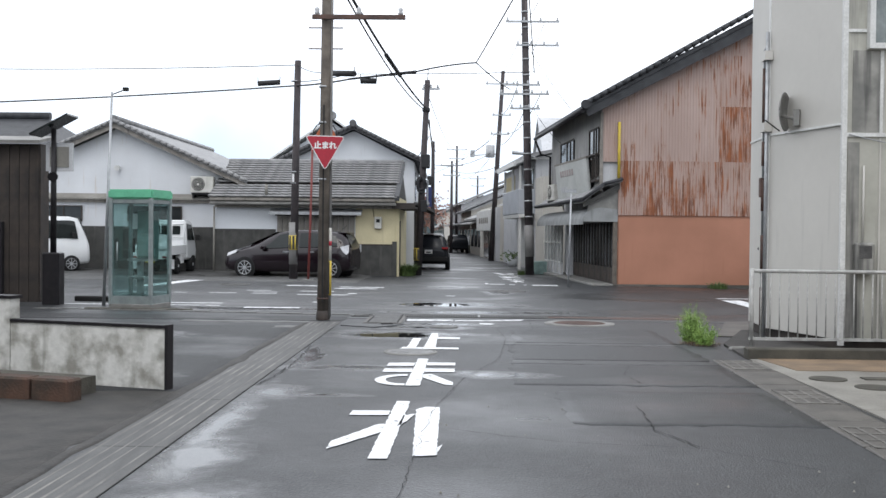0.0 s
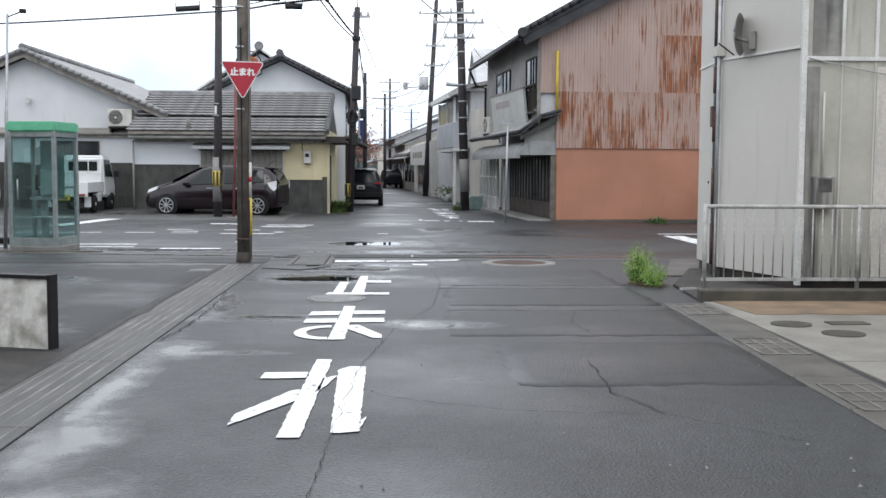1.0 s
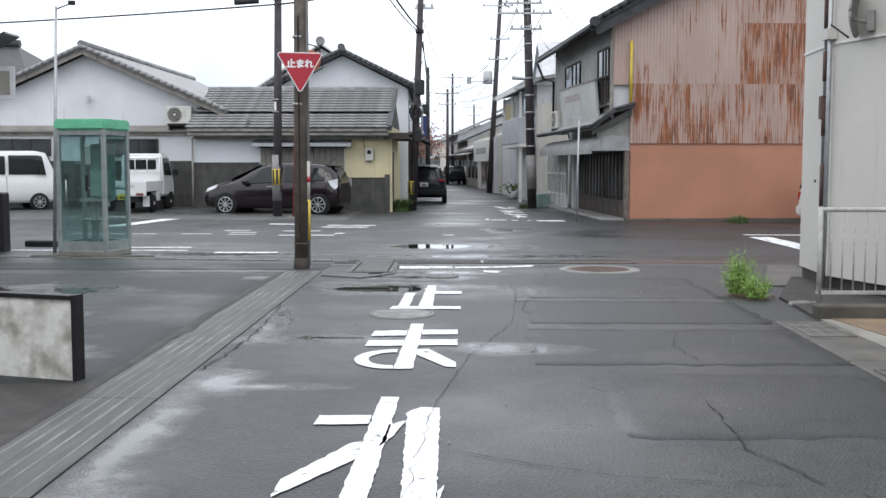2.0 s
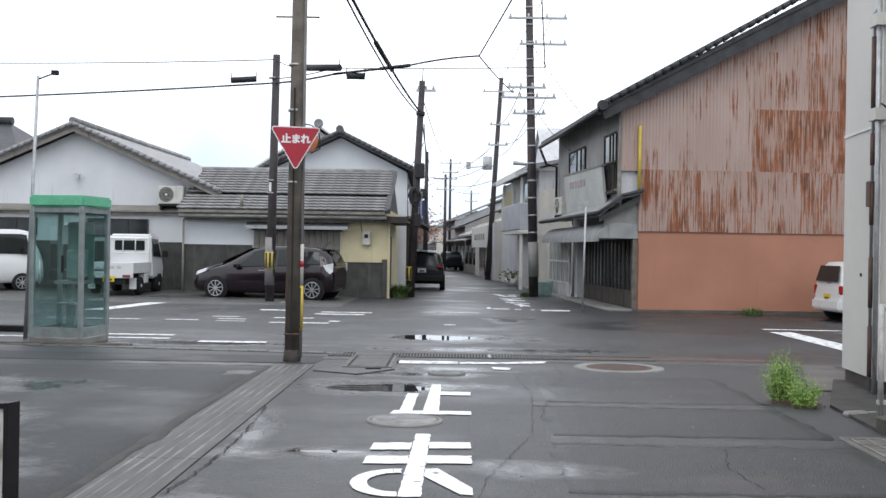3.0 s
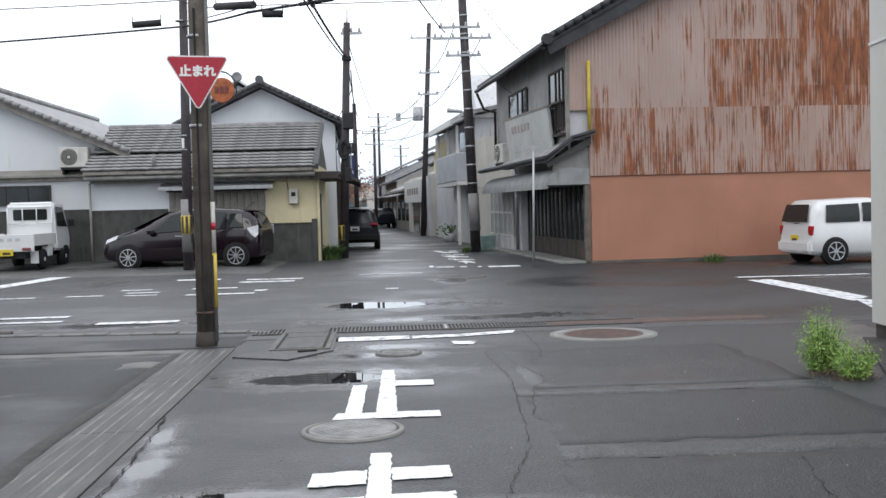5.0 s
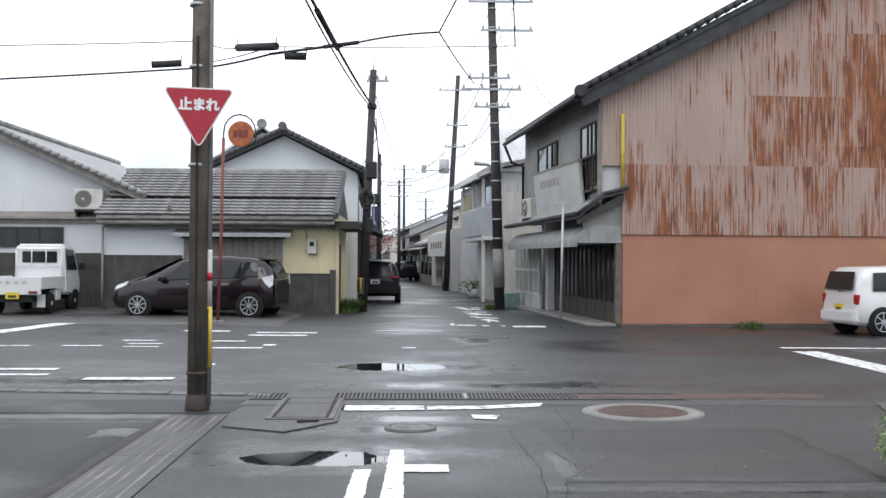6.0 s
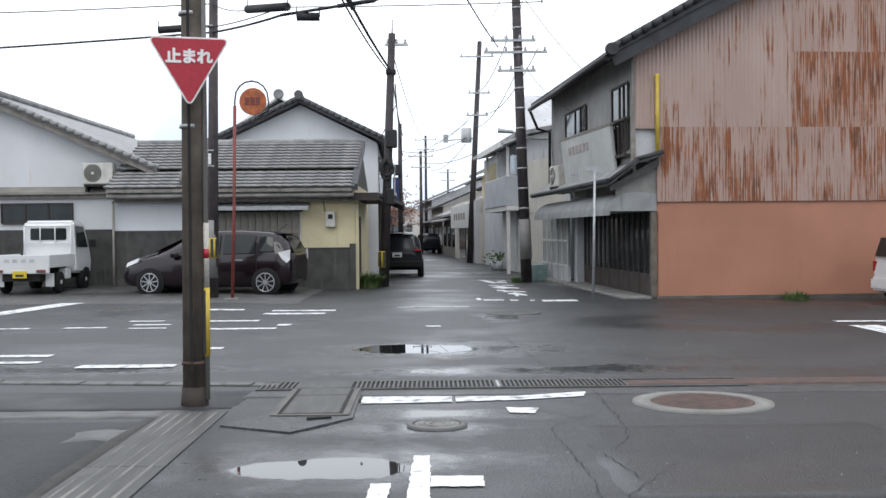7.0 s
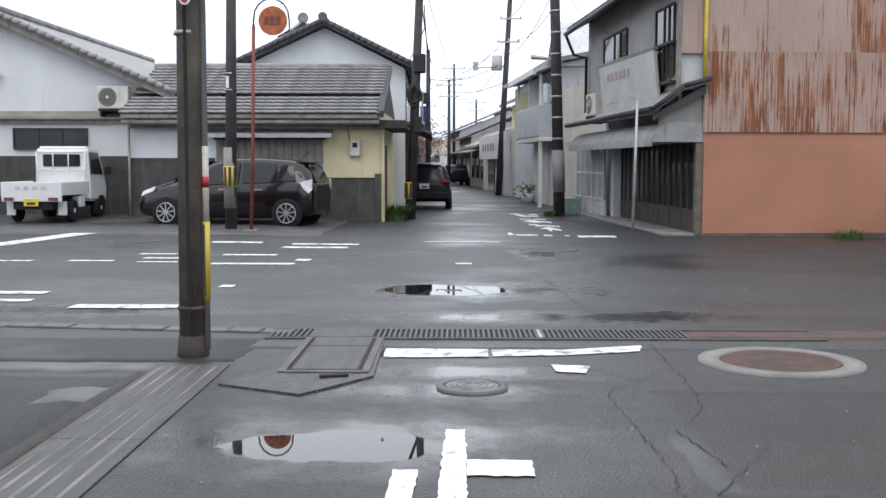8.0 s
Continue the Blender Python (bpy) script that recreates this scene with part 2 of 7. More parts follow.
M = dict(
    asphalt=asphalt("damp_asphalt", (0.0275, 0.0293, 0.031)),
    worn=asphalt("worn_asphalt", (0.044, 0.046, 0.0475)),
    patch=asphalt("patched_asphalt", (0.0175, 0.019, 0.0205)),
    dark=asphalt("dark_asphalt", (0.014, 0.0152, 0.0165), 0.6),
    gravel=asphalt("rough_lot", (0.07, 0.07, 0.068)),
    concrete=mat("weathered_concrete", (0.24, 0.235, 0.22), (0.15, 0.147, 0.138), 0.6, 2.5, 50, 0.25),
    concrete2=mat("pale_concrete", (0.265, 0.253, 0.226), (0.18, 0.17, 0.15), 0.55, 1.6, 40, 0.15),
    gutterconc=mat("gutter_concrete", (0.086, 0.086, 0.082), (0.044, 0.0445, 0.0435), 0.6, 2.0, 26, 0.2, contrast=(0.3, 0.7), stretch=(7.0, 0.9, 1.0), speck=0.25),
    slabconc=mat("worn_slab_concrete", (0.12, 0.12, 0.115), (0.062, 0.062, 0.06), 0.5, 3.0, 50, 0.25),
    railpaint=mat("pale_grey_rail_paint", (0.46, 0.455, 0.435), (0.3, 0.295, 0.28), 0.5, 9, 60, 0.08),
    edgeconc=mat("stained_edge_concrete", (0.115, 0.106, 0.093), (0.06, 0.056, 0.05), 0.55, 2.2, 45, 0.25),
    ridge=mat("pale_gutter_ridge", (0.2, 0.19, 0.172), (0.08, 0.077, 0.072), 0.6, 2.5, 40, 0.2),
    soil=mat("dark_damp_soil", (0.045, 0.041, 0.037), (0.02, 0.019, 0.0175), 0.7, 4, 50, 0.5),
    sand=mat("brown_stained_slab", (0.25, 0.175, 0.108), (0.14, 0.1, 0.066), 0.8, 2, 60, 0.2),
    kerbstone=mat("mossy_kerb", (0.088, 0.081, 0.065), (0.042, 0.039, 0.031), 0.8, 3, 50, 0.3),
    paint=mat("road_paint", (0.76, 0.77, 0.78), (0.2, 0.205, 0.21), 0.55, 11, 60, 0.25, contrast=(0.3, 0.37)),
    wornpaint=mat("worn_road_paint", (0.72, 0.73, 0.74), (0.2, 0.205, 0.21), 0.6, 8, 60, 0.25, contrast=(0.34, 0.5)),
    # near-black: the shade inside cracks, joints and gaps put into the colour
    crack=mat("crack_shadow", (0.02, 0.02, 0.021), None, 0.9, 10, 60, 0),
    iron=mat("cast_iron", (0.11, 0.108, 0.105), (0.07, 0.068, 0.066), 0.5, 8, 60, 0.3, 0.4),
    rustiron=mat("rusty_iron", (0.11, 0.062, 0.048), (0.06, 0.04, 0.035), 0.75, 7, 60, 0.3),
    galv=mat("galvanised_steel", (0.42, 0.43, 0.44), (0.32, 0.33, 0.34), 0.45, 9, 70, 0.1, 0.5),
    black=mat("black_painted_steel", (0.014, 0.013, 0.015), (0.02, 0.018, 0.02), 0.45, 8, 60, 0.1, spec=0.25),
    rubber=mat("tyre_rubber", (0.016, 0.016, 0.017), (0.02, 0.02, 0.02), 0.85, 15, 80, 0.2, spec=0.15),
    whitewall=mat("white_plaster", (0.67, 0.69, 0.715), (0.6, 0.62, 0.645), 0.8, 0.7, 25, 0.08, speck=0.1, streak=0.12, dirt=(0.48, 0.46, 0.44)),
    oldwhite=mat("weathered_white_plaster", (0.61, 0.625, 0.645), (0.53, 0.54, 0.555), 0.8, 0.6, 25, 0.08, speck=0.1, streak=0.16, dirt=(0.44, 0.37, 0.3)),
    cream=mat("cream_plaster", (0.63, 0.56, 0.36), (0.54, 0.48, 0.31), 0.8, 1.2, 30, 0.2, streak=0.25, dirt=(0.38, 0.33, 0.24)),
    charred=mat("charred_boards", (0.066, 0.065, 0.06), (0.037, 0.037, 0.035), 0.75, 3, 45, 0.3, streak=0.5, dirt=(0.09, 0.088, 0.08)),
    brownwood=mat("dark_brown_wood", (0.055, 0.042, 0.034), (0.026, 0.022, 0.02), 0.75, 3, 45, 0.3, streak=0.5, dirt=(0.025, 0.02, 0.018)),
    greywood=mat("weathered_grey_wood", (0.27, 0.25, 0.225), (0.18, 0.167, 0.148), 0.8, 4, 45, 0.3, streak=0.4),
    polewood=mat("brown_pole_wood", (0.165, 0.14, 0.115), (0.085, 0.072, 0.06), 0.8, 4, 60, 0.4, streak=0.6, dirt=(0.04, 0.034, 0.03)),
    darkpole=mat("dark_pole", (0.05, 0.04, 0.042), (0.026, 0.022, 0.024), 0.7, 4, 60, 0.3, streak=0.4, dirt=(0.09, 0.07, 0.07)),
    concpole=mat("concrete_pole", (0.24, 0.235, 0.23), (0.17, 0.165, 0.16), 0.75, 3, 60, 0.2),
    tile=mat("grey_roof_tile", (0.27, 0.268, 0.266), (0.17, 0.17, 0.172), 0.5, 3, 30, 0.25, contrast=(0.38, 0.62), spec=0.3),
    tiledark=mat("dark_roof_tile", (0.052, 0.054, 0.058), (0.03, 0.031, 0.034), 0.5, 3, 30, 0.25, spec=0.25),
    tilemid=mat("mid_grey_roof_tile", (0.1, 0.1, 0.104), (0.06, 0.06, 0.063), 0.55, 3, 30, 0.25, spec=0.25),
    orange=mat("orange_painted_wall", (0.395, 0.185, 0.12), (0.335, 0.155, 0.098), 0.75, 0.9, 40, 0.08, speck=0.2, streak=0.2, dirt=(0.33, 0.15, 0.095)),
    rust=rusty("rusting_pink_iron", (0.39, 0.285, 0.25), (0.325, 0.235, 0.2), 0.143, 3.0),
    rust2=rusty("heavily_rusted_iron", (0.38, 0.265, 0.225), (0.31, 0.205, 0.165), 0.212, 13.0),
    fade=rusty("faded_pink_iron", (0.39, 0.295, 0.26), (0.335, 0.247, 0.215), 0.04, 5.0),
    siding=mat("grey_siding", (0.53, 0.513, 0.475), (0.475, 0.46, 0.425), 0.6, 0.5, 9, 0.03, speck=0.05, streak=0.05, dirt=(0.38, 0.37, 0.345)),
    siding2=mat("stained_grey_siding", (0.46, 0.45, 0.395), (0.33, 0.325, 0.28), 0.65, 0.9, 12, 0.05, speck=0.15, streak=0.6, dirt=(0.16, 0.158, 0.145)),
    mould=mat("mouldy_siding", (0.34, 0.33, 0.3), (0.17, 0.168, 0.155), 0.7, 2.2, 14, 0.05, streak=0.85, dirt=(0.05, 0.05, 0.048), speck=0.2),
    dullplaster=mat("dull_grey_plaster", (0.36, 0.355, 0.345), (0.26, 0.257, 0.25), 0.8, 1.2, 25, 0.15, streak=0.4, dirt=(0.15, 0.148, 0.14)),
    dulliron=mat("worn_grey_iron", (0.26, 0.26, 0.255), (0.13, 0.13, 0.128), 0.45, 7, 60, 0.3, 0.2),
    trim=mat("white_trim", (0.66, 0.66, 0.64), (0.55, 0.55, 0.53), 0.5, 3, 40, 0.05),
    greyplaster=mat("grey_plaster", (0.52, 0.525, 0.54), (0.43, 0.435, 0.445), 0.75, 1.0, 30, 0.12, streak=0.4, dirt=(0.2, 0.2, 0.2)),
    bluegrey=mat("blue_grey_panel", (0.42, 0.44, 0.475), (0.36, 0.38, 0.41), 0.55, 1.2, 30, 0.05),
    beige=mat("beige_plaster", (0.58, 0.555, 0.5), (0.49, 0.47, 0.43), 0.75, 1.0, 30, 0.12, streak=0.3),
    signboard=mat("bleached_sign_board", (0.46, 0.47, 0.45), (0.38, 0.39, 0.375), 0.6, 1.5, 30, 0.05, streak=0.3),
    awning=mat("grey_awning_canvas", (0.29, 0.3, 0.3), (0.21, 0.215, 0.215), 0.75, 2, 60, 0.1, streak=0.3),
    shopglass=mat("dark_window_glass", (0.016, 0.019, 0.02), (0.03, 0.034, 0.036), 0.09, 2, 20, 0.0, spec=0.4),
    paleglass=mat("curtained_glass", (0.2, 0.225, 0.22), (0.12, 0.14, 0.14), 0.1, 3, 20, 0.0),
    frosted=mat("frosted_glass", (0.36, 0.37, 0.36), (0.28, 0.29, 0.28), 0.25, 4, 20, 0.0, streak=0.3),
    boothglass=glass("tinted_booth_glass", (0.86, 0.96, 0.955), 0.95),
    carglass=mat("dark_car_glass", (0.014, 0.018, 0.018), (0.02, 0.024, 0.024), 0.06, 2, 10, 0.0, spec=0.3),
    mint=mat("mint_green_enamel", (0.15, 0.5, 0.31), (0.12, 0.42, 0.26), 0.4, 5, 50, 0.05),
    steel=mat("brushed_steel", (0.36, 0.41, 0.41), (0.28, 0.32, 0.32), 0.4, 8, 70, 0.08, 0.5),
    phone=mat("grey_green_telephone", (0.26, 0.37, 0.35), (0.19, 0.28, 0.265), 0.4, 6, 40, 0.05),
    signred=mat("red_sign_face", (0.4, 0.012, 0.032), (0.36, 0.011, 0.028), 0.4, 3, 30, 0.02),
    signwhite=mat("white_sign_paint", (0.8, 0.8, 0.8), (0.72, 0.72, 0.72), 0.4, 3, 30, 0.02),
    yellow=mat("yellow_paint", (0.6, 0.44, 0.05), (0.48, 0.35, 0.05), 0.5, 6, 50, 0.05),
    redpaint=mat("faded_red_paint", (0.22, 0.045, 0.04), (0.14, 0.035, 0.03), 0.6, 6, 50, 0.15),
    mirrorback=mat("orange_mirror_back", (0.46, 0.13, 0.035), (0.27, 0.065, 0.025), 0.55, 9, 40, 0.1),
    carwhite=mat("white_car_paint", (0.66, 0.67, 0.67), (0.62, 0.63, 0.63), 0.35, 1.5, 12, 0.0, coat=0.6, speck=0.04),
    cardark=mat("dark_purple_car_paint", (0.009, 0.0038, 0.0068), (0.0075, 0.0033, 0.0058), 0.2, 2, 30, 0.0, coat=0.45, spec=0.3, speck=0.05),
    carblack=mat("black_car_paint", (0.015, 0.017, 0.021), (0.012, 0.013, 0.016), 0.2, 2, 30, 0.0, coat=0.0, spec=0.22),
    trimblack=mat("black_plastic", (0.018, 0.018, 0.018), (0.02, 0.02, 0.02), 0.7, 6, 50, 0.05, spec=0.2),
    alloy=mat("alloy_rim", (0.55, 0.56, 0.58), (0.45, 0.46, 0.48), 0.3, 10, 60, 0.0, 0.8),
    redlens=mat("red_lamp_lens", (0.4, 0.01, 0.015), (0.3, 0.01, 0.012), 0.15, 6, 30, 0.0),
    clearlens=mat("clear_lamp_lens", (0.62, 0.63, 0.65), (0.5, 0.5, 0.52), 0.12, 9, 30, 0.0),
    plate_y=mat("yellow_plate", (0.7, 0.52, 0.03), None, 0.5, 6, 40, 0),
    plate_w=mat("white_plate", (0.7, 0.7, 0.7), None, 0.5, 6, 40, 0),
    ink=mat("dark_print", (0.03, 0.03, 0.03), None, 0.6, 6, 40, 0),
    redprint=mat("faded_red_print", (0.37, 0.31, 0.3), None, 0.6, 6, 40, 0),
    plainwall=mat("flaking_white_render", (0.6, 0.595, 0.56), (0.27, 0.262, 0.23), 0.85, 4.5, 14, 0.25, streak=0.18, dirt=(0.15, 0.145, 0.115), contrast=(0.36, 0.56), speck=0.3),
    brick=mat("brown_block", (0.085, 0.045, 0.03), (0.04, 0.03, 0.022), 0.85, 5, 40, 0.4),
    grass=mat("fresh_grass", (0.34, 0.5, 0.13), (0.2, 0.35, 0.07), 0.6, 9, 40, 0.0),
    leaf=mat("dull_green_leaves", (0.11, 0.17, 0.05), (0.06, 0.1, 0.03), 0.6, 9, 40, 0.0),
    hill=mat("wooded_hill", (0.1, 0.13, 0.13), (0.07, 0.095, 0.1), 0.9, 0.05, 0.6, 0.0),
    redbrick=mat("reddish_far_wall", (0.3, 0.16, 0.12), (0.22, 0.12, 0.09), 0.85, 0.8, 20, 0.1),
    blue=mat("blue_sign_face", (0.03, 0.045, 0.16), None, 0.5, 5, 30, 0),
    wire=mat("cable_black", (0.018, 0.018, 0.02), None, 0.7, 5, 30, 0),
    acwhite=mat("off_white_enamel", (0.55, 0.54, 0.5), (0.46, 0.45, 0.41), 0.5, 5, 40, 0.03, streak=0.2),
)


# ---- building helpers ----
class Shape:
    """Collects solids in one bmesh."""

    def __init__(self):
        self.bm = bmesh.new()

    def box(self, x0, x1, y0, y1, z0, z1, m=None):
        v = [self.bm.verts.new(p) for p in ((x0, y0, z0), (x1, y0, z0), (x1, y1, z0), (x0, y1, z0), (x0, y0, z1), (x1, y0, z1), (x1, y1, z1), (x0, y1, z1))]
        if m is not None:
            for w in v:
                w.co = m @ w.co
        for f in ((0, 3, 2, 1), (4, 5, 6, 7), (0, 1, 5, 4), (1, 2, 6, 5), (2, 3, 7, 6), (3, 0, 4, 7)):
            self.bm.faces.new([v[i] for i in f])
        return self

    def rod(self, a, b, r0, r1=None, n=10, caps=True):
        a, b = Vector(a), Vector(b)
        r1 = r0 if r1 is None else r1
        d = (b - a).normalized()
        u = d.orthogonal().normalized()
        w = d.cross(u)
        ring = []
        for p, r in ((a, r0), (b, r1)):
            ring.append([self.bm.verts.new(p + (u * math.cos(2 * math.pi * i / n) + w * math.sin(2 * math.pi * i / n)) * r) for i in range(n)])
        for i in range(n):
            f = self.bm.faces.new((ring[0][i], ring[0][(i + 1) % n], ring[1][(i + 1) % n], ring[1][i]))
            f.smooth = True
        if caps:
            self.bm.faces.new(ring[0][::-1])
            self.bm.faces.new(ring[1])
        return self

    def prism(self, pts, way):
        """A flat outline of 3D points, pushed along way."""
        way = Vector(way)
        a = [self.bm.verts.new(p) for p in pts]
        b = [self.bm.verts.new(Vector(p) + way) for p in pts]
        k = len(a)
        self.bm.faces.new(a[::-1])
        self.bm.faces.new(b)
        for i in range(k):
            self.bm.faces.new((a[i], a[(i + 1) % k], b[(i + 1) % k], b[i]))
        return self

    def lathe(self, profile, centre, axis="z", n=24, loop=False):
        """profile: (radius, height) pairs turned round an axis; loop: a closed ring with no caps."""
        c = Vector(centre)
        rings = []
        for r, h in profile:
            ring = []
            for i in range(n):
                a = 2 * math.pi * i / n
                p = {"z": (r * math.cos(a), r * math.sin(a), h), "y": (r * math.cos(a), h, r * math.sin(a)), "x": (h, r * math.cos(a), r * math.sin(a))}[axis]
                ring.append(self.bm.verts.new(c + Vector(p)))
            rings.append(ring)
        if loop:
            rings.append(rings[0])
        for p, q in zip(rings, rings[1:]):
            for i in range(n):
                f = self.bm.faces.new((p[i], p[(i + 1) % n], q[(i + 1) % n], q[i]))
                f.smooth = True
        if not loop:
            self.bm.faces.new(rings[0][::-1])
            self.bm.faces.new(rings[-1])
        return self

    def sheet(self, rows):
        """A grid of points joined by faces."""
        g = [[self.bm.verts.new(p) for p in row] for row in rows]
        for r, s in zip(g, g[1:]):
            for i in range(len(r) - 1):
                f = self.bm.faces.new((r[i], r[i + 1], s[i + 1], s[i]))
                f.smooth = True
        return self

    def tube(self, pts, r, n=6):
        """A bent tube along points, in one piece."""
        pts = [Vector(p) for p in pts]
        rings = []
        u = None
        for i, p in enumerate(pts):
            d = (pts[min(i + 1, len(pts) - 1)] - pts[max(i - 1, 0)]).normalized()
            u = d.orthogonal().normalized() if u is None else (u - d * u.dot(d)).normalized()
            w = d.cross(u)
            rings.append([self.bm.verts.new(p + (u * math.cos(2 * math.pi * k / n) + w * math.sin(2 * math.pi * k / n)) * r) for k in range(n)])
        for p, q in zip(rings, rings[1:]):
            for k in range(n):
                f = self.bm.faces.new((p[k], p[(k + 1) % n], q[(k + 1) % n], q[k]))
                f.smooth = True
        self.bm.faces.new(rings[0][::-1])
        self.bm.faces.new(rings[-1])
        return self

    def bevel(self, w, seg=1):
        bmesh.ops.bevel(self.bm, geom=list(self.bm.edges), offset=w, segments=seg, affect="EDGES", clamp_overlap=True)
        return self


def part(name, shape, material, parent=None, label=""):
    """Links a shape as one mesh object, under a thing or under a part."""
    bm = shape.bm
    bmesh.ops.recalc_face_normals(bm, faces=bm.faces)
    me = bpy.data.meshes.new(name)
    bm.to_mesh(me)
    bm.free()
    me.materials.append(M[material] if isinstance(material, str) else material)
    ob = new(name, me)
    if parent is not None:
        ob.parent = parent
    return tagged(ob, label)


def share(ob, m, parent=None):
    """Another object on the same mesh."""
    o = new(ob.name.split(".")[0], ob.data)
    o.parent = parent if parent is not None else ob.parent
    o.matrix_basis = m
    for k in ob.keys():
        o[k] = ob[k]
    return o


def thing(name, label, category, x=0.0, y=0.0, z=0.0, rz=0.0, group="", kind=""):
    e = new(name)
    e.empty_display_size = 0.2
    e.matrix_basis = pose(x, y, z, 0, 0, rz)
    return tagged(e, label, category, group, kind)


def smooth(a, b, v):
    t = min(1.0, max(0.0, (v - a) / (b - a)))
    return t * t * (3 - 2 * t)


def gz(x, y):
    """Height of the ground: it dips a little beyond the crossing, and the parking lot lies higher."""
    z = -0.05 * smooth(20, 30, y) - 0.07 * smooth(33, 48, y) - 0.06 * smooth(5, 9, x) * smooth(24, 30, y)
    return z + smooth(-2.6, -5.0, x) * (0.06 * smooth(27, 33, y) + 0.07 * smooth(34, 38, y)) if x > -60 else z


def wire_between(a, b, sag, n=14):
    a, b = Vector(a), Vector(b)
    return [a.lerp(b, i / n) - Vector((0, 0, sag * 4 * (i / n) * (1 - i / n))) for i in range(n + 1)]


# ---- ground ----
def axis_steps(spans):
    out = []
    for a, b, s in spans:
        k = max(1, round((b - a) / s))
        out += [a + (b - a) * i / k for i in range(k)]
    return out + [spans[-1][1]]


gx = axis_steps([(-900, -60, 120), (-60, -14, 6), (-14, 14, 0.5), (14, 60, 6), (60, 900, 120)])
gy = axis_steps([(-120, -4, 14), (-4, 50, 0.5), (50, 120, 5), (120, 1500, 200)])
ground = part("ground", Shape().sheet([[(x, y, gz(x, y)) for x in gx] for y in gy]), "asphalt")
tagged(ground, "damp grey worn asphalt of the street crossing", "road", kind="structure")


def strip(name, x0, x1, y0, y1, material, label, lift=0.004, category="road patch", ragged=0.02):
    """A patch that follows the ground, with a wandering edge turned down into it."""
    random.seed(int(abs(x0) * 131 + y0 * 17))
    ys = axis_steps([(y0, y1, min(0.5, max(0.12, (y1 - y0) / 12)))])
    xs = axis_steps([(x0, x1, min(0.5, max(0.12, (x1 - x0) / 14)))])
    rows = []
    for j, y in enumerate(ys):
        rows.append([])
        for i, x in enumerate(xs):
            dx = random.gauss(0, ragged) if i in (0, len(xs) - 1) else 0.0
            dy = random.gauss(0, ragged) if j in (0, len(ys) - 1) else 0.0
            rows[-1].append((x + dx, y + dy, gz(x, y) + lift))
        a, b = rows[-1][0], rows[-1][-1]
        rows[-1] = [(a[0] - 0.02, a[1], a[2] - 0.03)] + rows[-1] + [(b[0] + 0.02, b[1], b[2] - 0.03)]
    rows = [[(x, y - 0.02, z - 0.03) for x, y, z in rows[0]]] + rows + [[(x, y + 0.02, z - 0.03) for x, y, z in rows[-1]]]
    return tagged(part(name, Shape().sheet(rows), material), label, category, kind="structure")


# parking lot, patched stretches and the dark yard
strip("pavement_lot", -30, -3.2, 31.2, 38.2, "gravel", "rough pale gravelly asphalt of the parking lot", 0.006, "parking lot")
strip("pavement_yard", -9.0, -2.56, 9.7, 17.05, "dark", "dark wet asphalt of the yard beside the gutter", 0.006, "yard")
strip("soil_yard", -9.0, -2.56, 1.0, 9.75, "soil", "black damp soil of the yard before the low wall", 0.008, "yard", 0.05)
strip("road_patch", 0.55, 2.95, 10.55, 12.2, "patch", "darker asphalt patch in the road", 0.004)
strip("road_patch", 0.62, 2.95, 12.6, 14.2, "patch", "darker asphalt patch in the road", 0.004)
strip("road_patch", 0.75, 2.95, 14.52, 16.7, "patch", "darker asphalt patch in the road", 0.0035)
strip("road_patch", 0.9, 2.9, 8.4, 10.2, "patch", "darker asphalt patch in the road", 0.004)
strip("road_patch", 0.6, 2.95, 12.22, 12.58, "worn", "paler worn strip between the patches in the road", 0.004)
strip("road_patch", 0.6, 2.95, 14.22, 14.5, "worn", "paler worn strip between the patches in the road", 0.004)
strip("road_patch", -9.5, -1.98, 17.62, 18.62, "dark", "dark wet asphalt round the foot of the pole", 0.0065)
strip("road_patch", -20, 20, 18.2, 18.62, "worn", "worn asphalt strip along the side street", 0.005)


def crack(points, w, seed, name="crack"):
    """A thin wandering crack in the asphalt."""
    random.seed(seed)
    path = []
    for (ax, ay), (bx, by) in zip(points, points[1:]):
        k = max(3, int(math.hypot(bx - ax, by - ay) / 0.07))
        for i in range(k):
            t = i / k
            path.append((ax + (bx - ax) * t + random.gauss(0, 0.009), ay + (by - ay) * t + random.gauss(0, 0.009)))
    path.append(points[-1])
    rows = [[], []]
    for i, (x, y) in enumerate(path):
        a, b = path[max(0, i - 1)], path[min(len(path) - 1, i + 1)]
        dx, dy = b[0] - a[0], b[1] - a[1]
        k = math.hypot(dx, dy) or 1
        h = 0.32 * w * random.uniform(0.15, 1.0) / 2
        rows[0].append((x - dy / k * h, y + dx / k * h, gz(x, y) + 0.0088))
        rows[1].append((x + dy / k * h, y - dx / k * h, gz(x, y) + 0.0088))
    return tagged(part(name, Shape().sheet(rows), "crack"), "thin dark crack in the asphalt", "crack", "cracks in the road", "structure")


